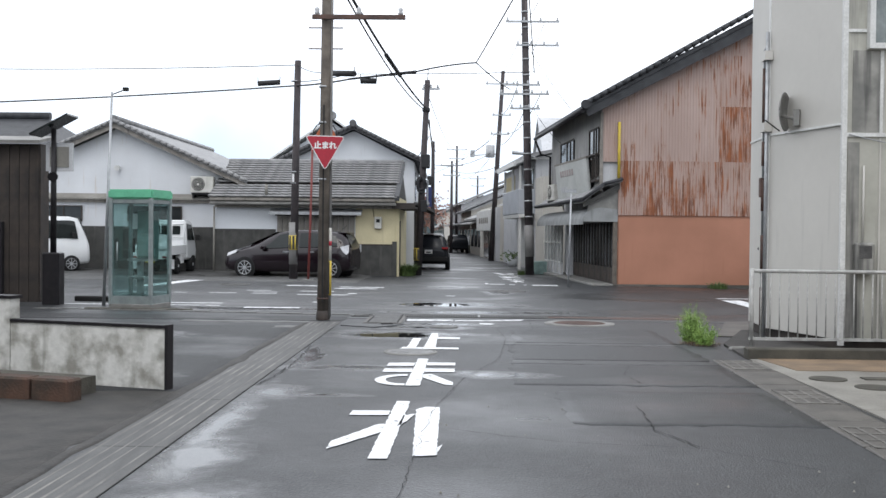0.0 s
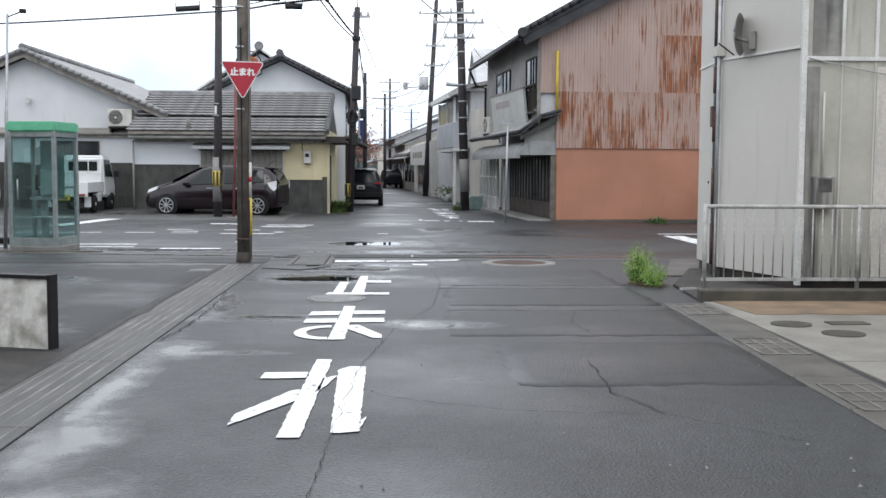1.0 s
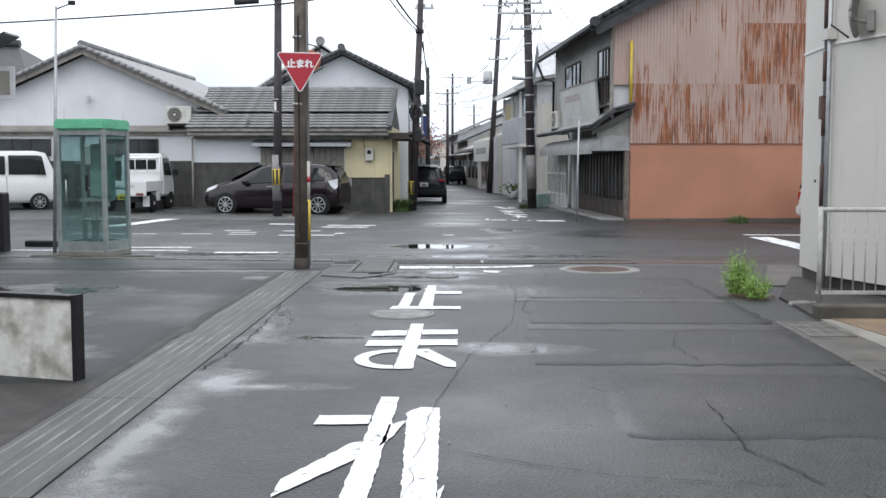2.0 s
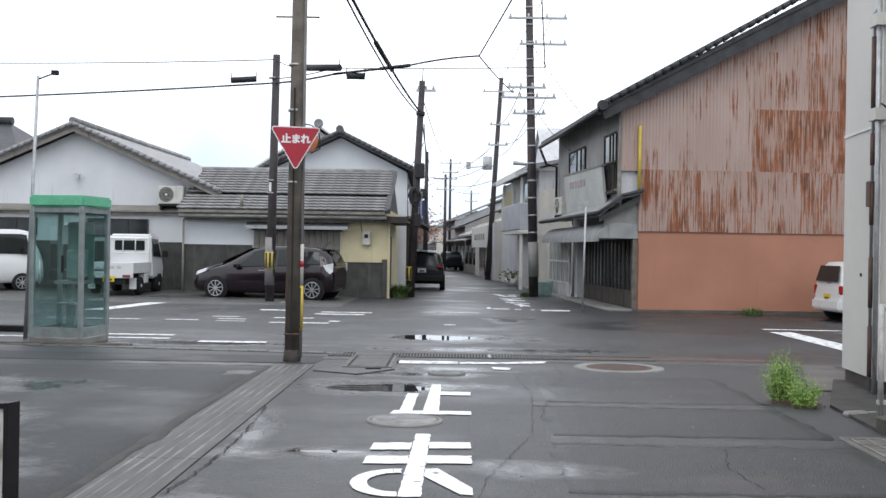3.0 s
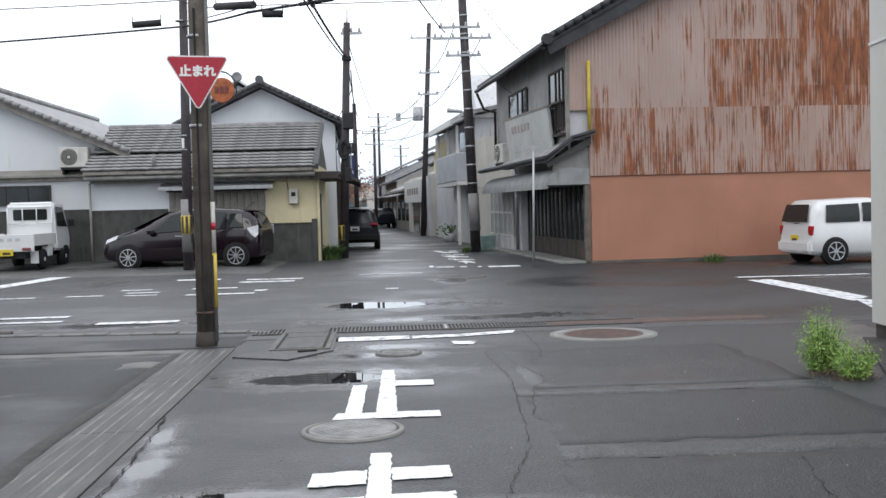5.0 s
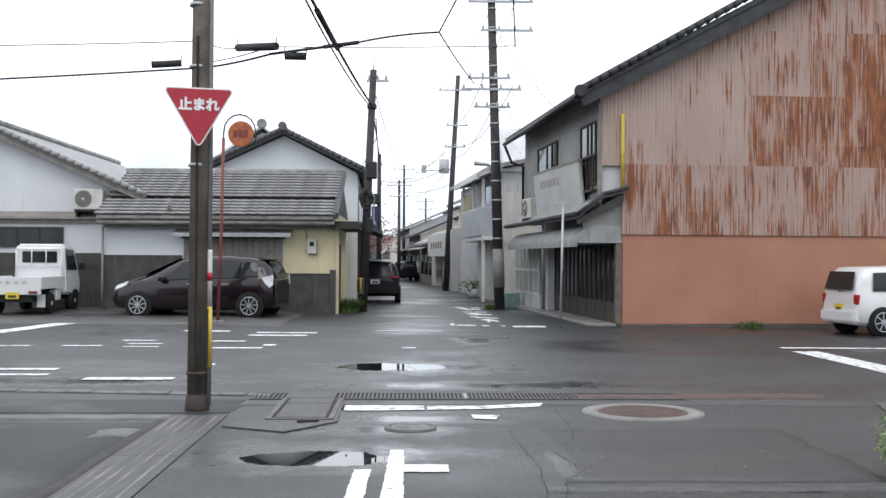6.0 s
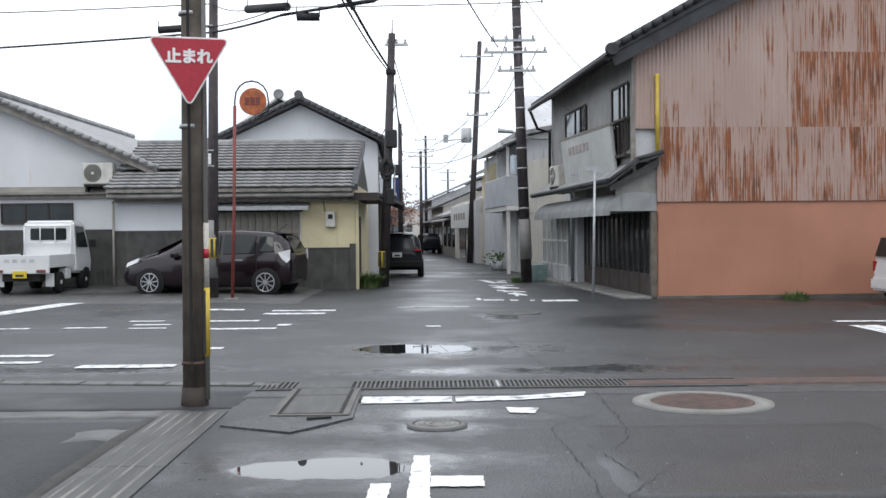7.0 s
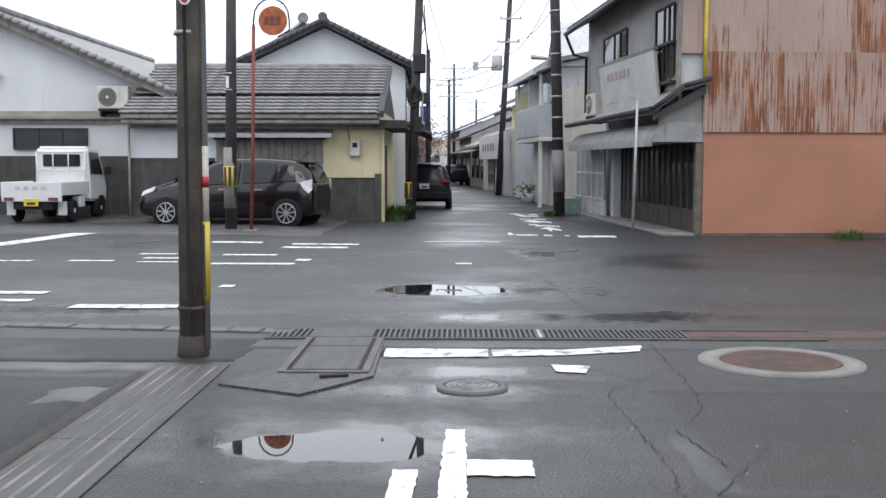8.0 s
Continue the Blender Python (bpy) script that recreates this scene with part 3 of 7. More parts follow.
crack([(-0.35, 5.0), (-0.3, 7.0), (-0.2, 9.2), (0.05, 11.0), (0.45, 12.6), (0.62, 15.0), (0.55, 16.6), (0.95, 17.2)], 0.022, 1)
crack([(-0.09, 8.14), (0.4, 7.85), (0.75, 7.67), (1.56, 7.55), (1.75, 7.5), (2.3, 6.9)], 0.035, 2)
crack([(1.7, 7.55), (1.5, 8.2), (1.53, 8.8), (1.54, 9.33)], 0.04, 3)
crack([(1.14, 18.43), (1.12, 16.86)], 0.03, 4)
crack([(1.12, 16.86), (1.05, 16.2), (0.8, 15.7), (0.9, 15.0)], 0.026, 5)
crack([(1.15, 16.86), (2.0, 16.85), (3.0, 16.7)], 0.02, 6)
crack([(0.6, 13.5), (0.75, 14.6), (1.2, 15.4)], 0.02, 7)
crack([(1.8, 10.7), (1.75, 11.4), (1.9, 12.1)], 0.03, 8)
crack([(2.9, 14.0), (2.2, 14.2), (1.0, 14.25), (0.6, 14.2)], 0.02, 9)
crack([(0.5, 25.5), (0.7, 23.0), (0.9, 20.0)], 0.03, 10)
crack([(-1.95, 10.3), (-1.88, 11.4), (-1.9, 12.6), (-1.97, 13.9)], 0.06, 11)
crack([(-6, 19.9), (-3.0, 19.9), (0.2, 19.85), (1.2, 19.95)], 0.025, 12)
crack([(0.95, 18.95), (1.5, 19.25), (2.2, 19.28)], 0.08, 13)


# ---- road markings ----
def marking(strokes, label, material="paint", name="road_marking"):
    s = Shape()
    random.seed(len(strokes) * 7 + int(abs(strokes[0][0][0]) * 100))
    for pts in strokes:
        ring = []
        for (ax, ay), (bx, by) in zip(pts, pts[1:] + pts[:1]):
            k = max(1, int(math.hypot(bx - ax, by - ay) / 0.045)) if len(pts) < 5 or len(strokes) < 9 else 1
            for i in range(k):
                j = 0.0032 if i else 0.002
                ring.append((ax + (bx - ax) * i / k + random.gauss(0, j), ay + (by - ay) * i / k + random.gauss(0, j * 1.5)))
        s.bm.faces.new([s.bm.verts.new((x, y, gz(x, y) + 0.0075)) for x, y in ring])
    return tagged(part(name, s, material), label, "road marking", "road markings", "structure")


def bar(x0, x1, y0, y1, material="wornpaint", skew=0.0, label="worn white painted line on the asphalt"):
    return marking([[(x0, y0), (x1, y0), (x1 + skew, y1), (x0 + skew, y1)]], label, material)


def ring_arc(cx, cy, rx, ry, w, wy, a0, a1, n=14):
    """A bent stroke as a row of quads."""
    out = []
    for i in range(n):
        p, q = radians(a0 + (a1 - a0) * i / n), radians(a0 + (a1 - a0) * (i + 1) / n)
        out.append([(cx + rx * math.cos(p), cy + ry * math.sin(p)), (cx + rx * math.cos(q), cy + ry * math.sin(q)),
                    (cx + (rx - w) * math.cos(q), cy + (ry - wy) * math.sin(q)), (cx + (rx - w) * math.cos(p), cy + (ry - wy) * math.sin(p))])
    return out


marking([[(-0.48, 13.79), (-0.33, 13.79), (-0.335, 15.7), (-0.44, 15.7)], [(-0.78, 13.58), (-0.03, 13.58), (-0.03, 13.79), (-0.75, 13.79)],
         [(-0.7, 13.79), (-0.58, 13.79), (-0.56, 14.95), (-0.68, 14.95)], [(-0.335, 14.86), (-0.02, 14.86), (-0.02, 15.12), (-0.335, 15.12)]],
        "white painted stop character on the road")
marking([[(-0.53, 10.36), (-0.39, 10.36), (-0.38, 12.55), (-0.5, 12.55)], [(-0.82, 11.84), (-0.515, 11.87), (-0.51, 12.16), (-0.81, 12.12)], [(-0.38, 11.93), (-0.06, 11.95), (-0.06, 12.2), (-0.38, 12.19)],
         [(-0.83, 11.33), (-0.52, 11.35), (-0.52, 11.63), (-0.82, 11.6)], [(-0.385, 11.37), (-0.06, 11.38), (-0.06, 11.67), (-0.385, 11.65)], [(-0.39, 11.18), (-0.3, 11.2), (-0.07, 10.62), (-0.07, 10.42), (-0.15, 10.45), (-0.39, 10.95)],
         *ring_arc(-0.55, 10.76, 0.31, 0.41, 0.11, 0.13, 88, 272)], "white painted stop character on the road")
marking([[(-0.59, 7.04), (-0.46, 7.04), (-0.43, 9.4), (-0.55, 9.4)], [(-0.89, 8.67), (-0.575, 8.69), (-0.57, 8.9), (-0.88, 8.9)], [(-0.44, 8.69), (-0.36, 8.77), (-0.41, 8.4), (-0.47, 8.2), (-0.45, 8.69)],
         [(-0.9, 7.33), (-0.86, 7.4), (-0.575, 7.95), (-0.575, 8.3), (-0.62, 8.28), (-0.9, 7.6)], [(-0.3, 7.13), (-0.14, 7.17), (-0.16, 9.1), (-0.28, 9.12), (-0.36, 8.98)],
         [(-0.14, 7.17), (-0.11, 7.52), (-0.145, 7.42)]], "worn white painted stop character on the road")
marking([[(-0.93, 17.8), (-0.15, 17.84), (-0.15, 18.16), (-0.93, 18.18)], [(-0.12, 17.86), (0.42, 17.92), (1.01, 18.1), (1.06, 18.36), (0.42, 18.14), (-0.12, 18.14)]], "worn white stop line at the crossing", "wornpaint")
marking([[(0.3, 17.3), (0.5, 17.25), (0.55, 17.5), (0.28, 17.55)]], "remnant of white paint on the asphalt", "wornpaint")
for x0, x1, y0, y1 in ((-8.6, -6.7, 25.55, 25.75), (-6.17, -5.5, 25.6, 25.8), (-5.1, -4.5, 25.45, 25.6), (-3.95, -2.74, 25.13, 25.4), (-4.13, -3.26, 26.75, 27.0), (-4.9, -3.97, 29.3, 29.6),
                       (-3.45, -2.3, 28.3, 28.65), (-3.4, -2.18, 29.1, 29.4), (-2.82, -2.6, 25.75, 26.1), (-6.2, -4.9, 21.5, 21.75), (-4.22, -3.15, 20.38, 20.65), (-8.0, -4.8, 20.85, 21.05), (-3.15, -2.98, 22.2, 22.45),
                       (-5.2, -4.6, 26.1, 26.3), (-5.5, -4.9, 26.9, 27.1), (-1.02, 0.41, 29.88, 30.02), (2.05, 2.8, 31.25, 31.75), (-0.42, -0.18, 25.3, 25.5), (6.1, 8.6, 25.5, 25.75)):
    bar(x0, x1, y0, y1)
marking([[(-8.9, 28.5), (-8.4, 28.5), (-7.7, 31.4), (-8.2, 31.4)]], "worn white painted line on the asphalt", "wornpaint")
marking([[(6.0, 24.8), (6.45, 24.85), (6.42, 20.95), (5.95, 20.4)], [(6.25, 20.5), (6.1, 20.7), (5.7, 19.2), (5.95, 19.2)]], "worn white painted line on the asphalt", "wornpaint")
far_word = "worn white road lettering seen upside down"
marking([[(1.16, 42.3), (1.37, 42.1), (1.62, 40.3), (1.42, 40.1)], [(1.44, 40.5), (1.95, 40.7), (1.91, 40.1), (1.46, 39.96)], [(1.66, 41.4), (1.95, 41.9), (1.97, 41.4), (1.69, 40.95)]], far_word)
marking([[(1.27, 38.64), (1.56, 38.65), (1.56, 38.27), (1.27, 38.26)], [(1.26, 37.35), (1.6, 38.1), (1.82, 36.85), (1.54, 36.5)], [(1.65, 38.85), (1.98, 38.5), (1.94, 38.1), (1.65, 38.4)], [(1.74, 37.4), (2.0, 37.0), (1.95, 36.5), (1.73, 36.85)]], far_word)
marking([[(1.33, 35.95), (1.55, 35.8), (1.52, 35.4), (1.32, 35.45)], [(1.47, 35.55), (1.64, 35.4), (1.6, 34.95), (1.44, 34.95)], [(1.65, 35.56), (2.01, 35.1), (1.99, 34.7), (1.63, 35.1)], [(1.47, 34.1), (1.71, 34.7), (1.93, 33.6), (1.88, 33.3)], [(1.63, 34.25), (1.72, 34.25), (1.68, 33.1), (1.61, 33.1)]], far_word)
bar(0.66, 0.76, 31.8, 32.6), bar(0.8, 1.25, 31.7, 32.05), bar(1.38, 1.55, 31.6, 31.95), bar(1.8, 1.9, 31.55, 31.8)


# ---- gutters, grates and covers ----
left_gutter = thing("gutter_covers", "worn concrete gutter covers with long pale ridges beside the road", "gutter", -2.24, 8.5, 0, kind="structure")
# near-black bed, its colour giving the shade between the slabs
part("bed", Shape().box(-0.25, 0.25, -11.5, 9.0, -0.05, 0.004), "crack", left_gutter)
slat = None
for j in range(10):
    m = pose(0, -10.39 + j * 2.04, 0.0)
    if slat is None:
        slat = part("slab", Shape().box(-0.25, 0.25, -1.017, 1.017, -0.03, 0.0105).bevel(0.004), "gutterconc", left_gutter)
        slat.matrix_basis = m
    else:
        share(slat, m)
random.seed(12)
for x in (-0.2, -0.12, -0.035, 0.05, 0.165):
    rows = [[], [], []]
    phase = random.uniform(0, 6.28)
    for i in range(165):
        y = -11.4 + i * 0.1238
        h = 0.01 + 0.004 * math.sin(y * 2.1 + phase) + random.uniform(-0.0015, 0.0015)
        mid = x + 0.003 * math.sin(y * 1.3 + 2 * phase)
        for k, (dx, z) in enumerate(((-h, 0.0098), (0.0, 0.0145), (h, 0.0098))):
            rows[k].append((mid + dx, y, z))
    part("ridge", Shape().sheet(rows), "ridge", left_gutter)
strip("road_patch", -4.6, -2.5, 17.25, 17.55, "slabconc", "pale concrete edge strip beside the gutter", 0.0085)
strip("road_patch", -2.95, -2.5, 16.35, 16.75, "slabconc", "pale smear of cement beside the gutter", 0.0075, ragged=0.06)
edge_row = thing("gutter_covers", "row of small worn concrete gutter covers along the side street", "gutter", -1.75, 18.98, 0, -7.0, kind="structure")
edge_slab = None
for i in range(22):
    m = pose(-0.15 - i * 0.285, 0.0, 0.003 * ((i * 5) % 3), 0, 0, 0.8 * ((i * 7) % 3 - 1))
    if edge_slab is None:
        edge_slab = part("slab", Shape().box(-0.136, 0.136, -0.1, 0.1, -0.04, 0.014).bevel(0.008), "slabconc", edge_row)
        edge_slab.matrix_basis = m
    else:
        share(edge_slab, m)

strip("soil_strip", -2.6, -2.5, 4.0, 17.2, "soil", "dark damp dirt along the gutter covers", 0.012, "dirt", 0.022)
right_gutter = thing("gutter_edge", "stained concrete gutter edge with lattice drain covers", "gutter", 3.1, 7.0, 0, -1.4, kind="structure")
slab = None
for j in range(12):
    m = pose(0, -6.0 + j * 1.02, 0.0, 0, 0, 0.2 * ((j * 5) % 3 - 1))
    if slab is None:
        slab = part("slab", Shape().box(-0.25, 0.25, -0.5, 0.5, -0.05, 0.016).bevel(0.01), "edgeconc", right_gutter)
        slab.matrix_basis = m
    else:
        share(slab, m)
for yy in (-1.1, 0.95, 2.9, 5.2):
    f = Shape()
    for i in range(4):
        f.box(-0.2 + i * 0.125, -0.175 + i * 0.125, yy - 0.4, yy + 0.4, 0.014, 0.024)
    for i in range(4):
        f.box(-0.2, 0.2, yy - 0.4 + i * 0.258, yy - 0.375 + i * 0.258, 0.014, 0.026)
    part("lattice", f, "ridge", right_gutter)
    part("drain_hole", Shape().box(-0.19, 0.19, yy - 0.39, yy + 0.39, 0.012, 0.019), "edgeconc", right_gutter)

grate = thing("drain_grate", "steel bar grate across the road in a concrete channel", "drain grate", 0.0, 18.85, 0, kind="structure")
# solid block coloured near-black for the shaded depth beneath the bars
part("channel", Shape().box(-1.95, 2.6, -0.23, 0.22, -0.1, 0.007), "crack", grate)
part("rail", Shape().box(-1.95, 2.6, -0.26, -0.215, -0.05, 0.018), "gutterconc", grate)
part("rail", Shape().box(-1.95, 2.6, 0.205, 0.25, -0.05, 0.018), "gutterconc", grate)
gb = None
for x0, x1 in ((-1.92, -1.63), (-1.03, 0.27), (0.33, 1.5)):
    k = int((x1 - x0) / 0.042)
    for i in range(k + 1):
        m = pose(x0 + (x1 - x0) * i / k, 0, 0.012)
        if gb is None:
            gb = part("bar", Shape().box(-0.009, 0.009, -0.2, 0.2, -0.02, 0.006), "iron", grate)
            gb.matrix_basis = m
        else:
            share(gb, m)
part("joint", Shape().box(0.285, 0.315, -0.2, 0.2, -0.02, 0.02), "galv", grate)
part("lid", Shape().box(-1.6, -1.07, -0.21, 0.2, 0.005, 0.022).bevel(0.006), "gutterconc", grate)
strip("road_patch", 1.5, 4.2, 18.72, 19.1, "rustiron", "rust-stained strip of asphalt by the drain", 0.008)

box_lid = thing("drain_cover", "stained concrete drain cover with a chipped surround", "drain cover", -1.3, 17.6, 0, kind="structure")
part("surround", Shape().prism([(-0.62, -0.78, 0), (-0.05, -1.08, 0), (0.36, -0.5, 0), (0.33, 0.98, 0), (-0.3, 0.98, 0), (-0.33, -0.3, 0)], (0, 0, 0.014)), "worn", box_lid)
part("joint", Shape().box(-0.25, 0.27, -0.38, 0.98, 0.0, 0.0165), "crack", box_lid)
part("rim", Shape().box(-0.3, -0.25, -0.42, 0.98, 0.0, 0.024).box(0.27, 0.32, -0.42, 0.98, 0.0, 0.024).box(-0.25, 0.27, -0.43, -0.38, 0.0, 0.024), "edgeconc", box_lid)
part("cover", Shape().box(-0.22, 0.24, -0.35, 0.55, 0.01, 0.028).bevel(0.008), "gutterconc", box_lid)
part("cover", Shape().box(-0.22, 0.24, 0.58, 0.95, 0.01, 0.027).bevel(0.008), "gutterconc", box_lid)
part("slot", Shape().box(-0.17, 0.02, -0.58, -0.53, 0.012, 0.03, pose(0, 0, 0, 0, 0, 18)), "crack", box_lid)


def manhole(x, y, r, collar, cover_mat, label, collar_mat="concrete", studs=True):
    t = thing("manhole", label, "manhole cover", x, y, gz(x, y), kind="structure")
    part("collar", Shape().lathe([(r + collar, -0.05), (r + collar, 0.014), (r + 0.012, 0.018), (r + 0.012, -0.05)], (0, 0, 0), n=48, loop=True), collar_mat, t)
    part("cover", Shape().lathe([(r, -0.04), (r, 0.014), (r - 0.015, 0.018)], (0, 0, 0), n=48), cover_mat, t)
    if studs:
        st = Shape()
        k = int(r / 0.045)
        for i in range(-k, k + 1):
            for j in range(-k, k + 1):
                px, py = i * 0.045 + 0.0225 * (j % 2), j * 0.04
                if px * px + py * py < (r - 0.035) ** 2:
                    st.box(px - 0.014, px + 0.014, py - 0.012, py + 0.012, 0.014, 0.0195)
        tagged(part("studs", st, cover_mat, t), kind="stuff")
    else:
        ri = Shape()
        for q in (0.35, 0.62, 0.86):
            ri.lathe([(r * q, 0.012), (r * q, 0.024), (r * q - 0.012, 0.024), (r * q - 0.012, 0.012)], (0, 0, 0), n=36, loop=True)
        part("ridge", ri, cover_mat, t)
    return t


manhole(-0.625, 13.22, 0.29, 0.045, "dulliron", "grey cast-iron manhole cover with a chequered pattern in the road", "concrete")
manhole(-0.285, 16.8, 0.17, 0.06, "dulliron", "small round iron cover with rings in the road", "slabconc", False)
manhole(1.95, 17.7, 0.42, 0.16, "rustiron", "rust-brown manhole cover in a pale concrete collar", "concrete")
manhole(1.16, 28.1, 0.4, 0.1, "iron", "dark iron manhole cover on the far side of the crossing", "iron")
manhole(-6.4, 29.6, 0.4, 0.06, "iron", "dark iron manhole cover by the parking lot", "iron")


# ---- houses on the far side ----


def window(parent, x0, x1, y, z0, z1, bars=1, glass_mat="shopglass", frame_mat="galv", depth=0.06, rows=1):
    """A framed window set on a wall that faces the camera side (-y)."""
    w = part("window", Shape().box(x0, x1, y - 0.02, y + 0.03, z0, z1), glass_mat, parent)
    f = Shape()
    t = 0.035
    f.box(x0 - t, x1 + t, y - depth, y + 0.03, z1, z1 + t).box(x0 - t, x1 + t, y - depth, y + 0.03, z0 - t, z0)
    f.box(x0 - t, x0, y - depth, y + 0.03, z0, z1).box(x1, x1 + t, y - depth, y + 0.03, z0, z1)
    for i in range(1, bars + 1):
        xm = x0 + (x1 - x0) * i / (bars + 1)
        f.box(xm - 0.018, xm + 0.018, y - depth + 0.015, y - 0.021, z0, z1)
    for i in range(1, rows):
        zm = z0 + (z1 - z0) * i / rows
        f.box(x0, x1, y - depth + 0.02, y - 0.022, zm - 0.015, zm + 0.015)
    part("frame", f, frame_mat, w)
    return w


# long white house with a gable to the lot
house_a = thing("house", "long white plastered house with a grey tiled gable roof", "house", -12.5, 38.0, 0)


def loc_a(x, y, z):
    return (x + 12.5, y - 38.0, z)


part("wall", Shape().prism([loc_a(-16.4, 38.0, -0.1), loc_a(-8.7, 38.0, -0.1), loc_a(-8.7, 38.0, 3.42), loc_a(-12.5, 38.0, 5.12), loc_a(-16.3, 38.0, 3.42)], (0, 14, 0)), "oldwhite", house_a)
part("wainscot", Shape().box(-3.9, 3.8, -0.05, 0.02, -0.1, 1.6), "charred", house_a, "blackened board wainscot")
part("ledge", Shape().box(-4.0, 3.75, -0.22, 0.03, 2.56, 2.62).prism([(-4.0, -0.22, 2.62), (-4.0, 0.03, 2.62), (-4.0, 0.03, 2.8)], (7.75, 0, 0)), "concrete2", house_a)
# darker grey strip that paints the shadow below the ledge
part("ledge_shadow_board", Shape().box(-4.0, 3.75, -0.1, 0.03, 2.45, 2.555), "greywood", house_a)
for sgn in (-1, 1):
    ex = 4.75 * sgn
    part("roof", Shape().prism([(0, -0.45, 5.4), (ex, -0.45, 3.3), (ex, 14.2, 3.3), (0, 14.2, 5.4)], (0, 0, -0.13)), "tile", house_a)
    vt = None
    for i in range(22):
        q = (i + 0.5) / 22
        m = pose(ex * q, -0.45, 5.4 - 2.1 * q, 0, 23.9 * sgn, 0)
        if vt is None:
            vt = part("verge_tile", Shape().rod((-0.11, -0.02, -0.035), (0.11, -0.02, -0.02), 0.07, 0.06, 8), "tile", house_a)
            vt.matrix_basis = m
        else:
            share(vt, m, house_a)
    part("bargeboard", Shape().prism([(0, -0.4, 5.27), (ex, -0.4, 3.17), (ex, -0.4, 3.02), (0, -0.4, 5.1)], (0, 0.06, 0)), "greywood", house_a)
part("ridge", Shape().rod((0, -0.5, 5.44), (0, 14.2, 5.44), 0.12, 0.12, 8), "tile", house_a)
window(house_a, 0.42, 2.32, -0.02, 1.8, 2.3, 2, "shopglass", "brownwood")
window(house_a, -3.2, -1.3, -0.02, 1.8, 2.3, 2, "shopglass", "brownwood")
part("floodlight", Shape().rod((0.05, -0.05, 3.72), (0.05, -0.25, 3.68), 0.07, 0.1, 10), "trim", house_a)
part("downpipe", Shape().rod((3.78, -0.1, -0.1), (3.78, -0.1, 2.3), 0.04, 0.04, 8).rod((3.78, -0.1, 2.3), (3.5, -0.1, 2.55), 0.04, 0.04, 8), "concrete2", house_a)

ac = thing("air_conditioner", "off-white air conditioner unit on brackets on the white wall", "air conditioner", -9.35, 37.72, 2.82)
part("case", Shape().box(-0.4, 0.42, -0.15, 0.15, 0.0, 0.58).bevel(0.02), "acwhite", ac)
part("fan_grille", Shape().lathe([(0.235, -0.16), (0.235, -0.152)], (-0.12, 0, 0.3), "y", 28), "trimblack", ac, "dark round fan grille")
g = Shape()
for r in (0.21, 0.16, 0.11):
    g.lathe([(r, -0.172), (r, -0.163), (r - 0.012, -0.163), (r - 0.012, -0.172)], (-0.12, 0, 0.3), "y", 24, True)
g.lathe([(0.05, -0.175), (0.05, -0.163)], (-0.12, 0, 0.3), "y", 14)
part("fan_guard", g, "acwhite", ac)
part("bracket", Shape().box(-0.36, 0.38, -0.16, 0.28, -0.06, -0.005).box(-0.33, -0.28, -0.14, 0.28, -0.2, -0.06).box(0.28, 0.33, -0.14, 0.28, -0.2, -0.06), "trimblack", ac)
part("pipe", Shape().tube([(0.45, 0.05, 0.2), (0.6, 0.1, 0.15), (0.62, 0.2, -0.35)], 0.03, 8), "acwhite", ac)

# low house with a tiled lean-to roof and a cream end
house_b = thing("house", "low white and cream house with grey tiled roof", "house", -5.5, 37.1, 0)
part("wall", Shape().box(-3.3, 1.7, 0.02, 6.0, -0.1, 2.75), "whitewall", house_b)
part("wall", Shape().box(1.7, 3.15, 0.0, 6.0, -0.1, 2.75), "cream", house_b, "cream plastered end wall")
part("wainscot", Shape().box(-3.3, -1.1, -0.03, 0.02, -0.1, 1.55), "charred", house_b)
part("wainscot", Shape().box(1.7, 3.05, -0.045, 0.0, -0.15, 1.02), "charred", house_b, "dark stained wainscot")
part("wainscot_cap", Shape().box(1.7, 3.05, -0.06, 0.0, 1.02, 1.06), "brownwood", house_b)
part("corner_post", Shape().box(3.0, 3.16, -0.14, 0.05, -0.15, 1.16), "charred", house_b)
part("corner_trim", Shape().box(3.16, 3.24, -0.06, 0.05, -0.15, 2.4), "cream", house_b)
sb_ = None
for i in range(14):
    m = pose(-0.96 + i * 0.195, 0, 0)
    if sb_ is None:
        sb_ = part("shutter_board", Shape().box(-0.09, 0.09, -0.03, 0.02, 0.2, 2.05), "greywood", house_b, "weathered grey board shutter")
        sb_.matrix_basis = m
    else:
        share(sb_, m, house_b)
part("shutter_sill", Shape().box(-1.1, 1.7, -0.035, 0.02, -0.1, 0.2), "charred", house_b)
part("shutter_head", Shape().box(-1.12, 1.75, -0.06, 0.02, 2.02, 2.12), "brownwood", house_b)
part("canopy", Shape().prism([(-1.25, -0.5, 2.13), (1.95, -0.5, 2.13), (1.95, 0.0, 2.24), (-1.25, 0.0, 2.24)], (0, 0, 0.03)).box(-1.25, 1.95, -0.51, -0.48, 2.06, 2.15), "galv", house_b)
part("fascia", Shape().box(-3.2, 3.1, -0.28, 0.0, 2.3, 2.42), "greywood", house_b)
part("gutter", Shape().rod((-3.3, -0.52, 2.44), (3.15, -0.52, 2.44), 0.06, 0.06, 8), "concrete", house_b)
part("soffit", Shape().box(-3.3, 3.1, -0.5, 0.0, 2.44, 2.62), "greywood", house_b)


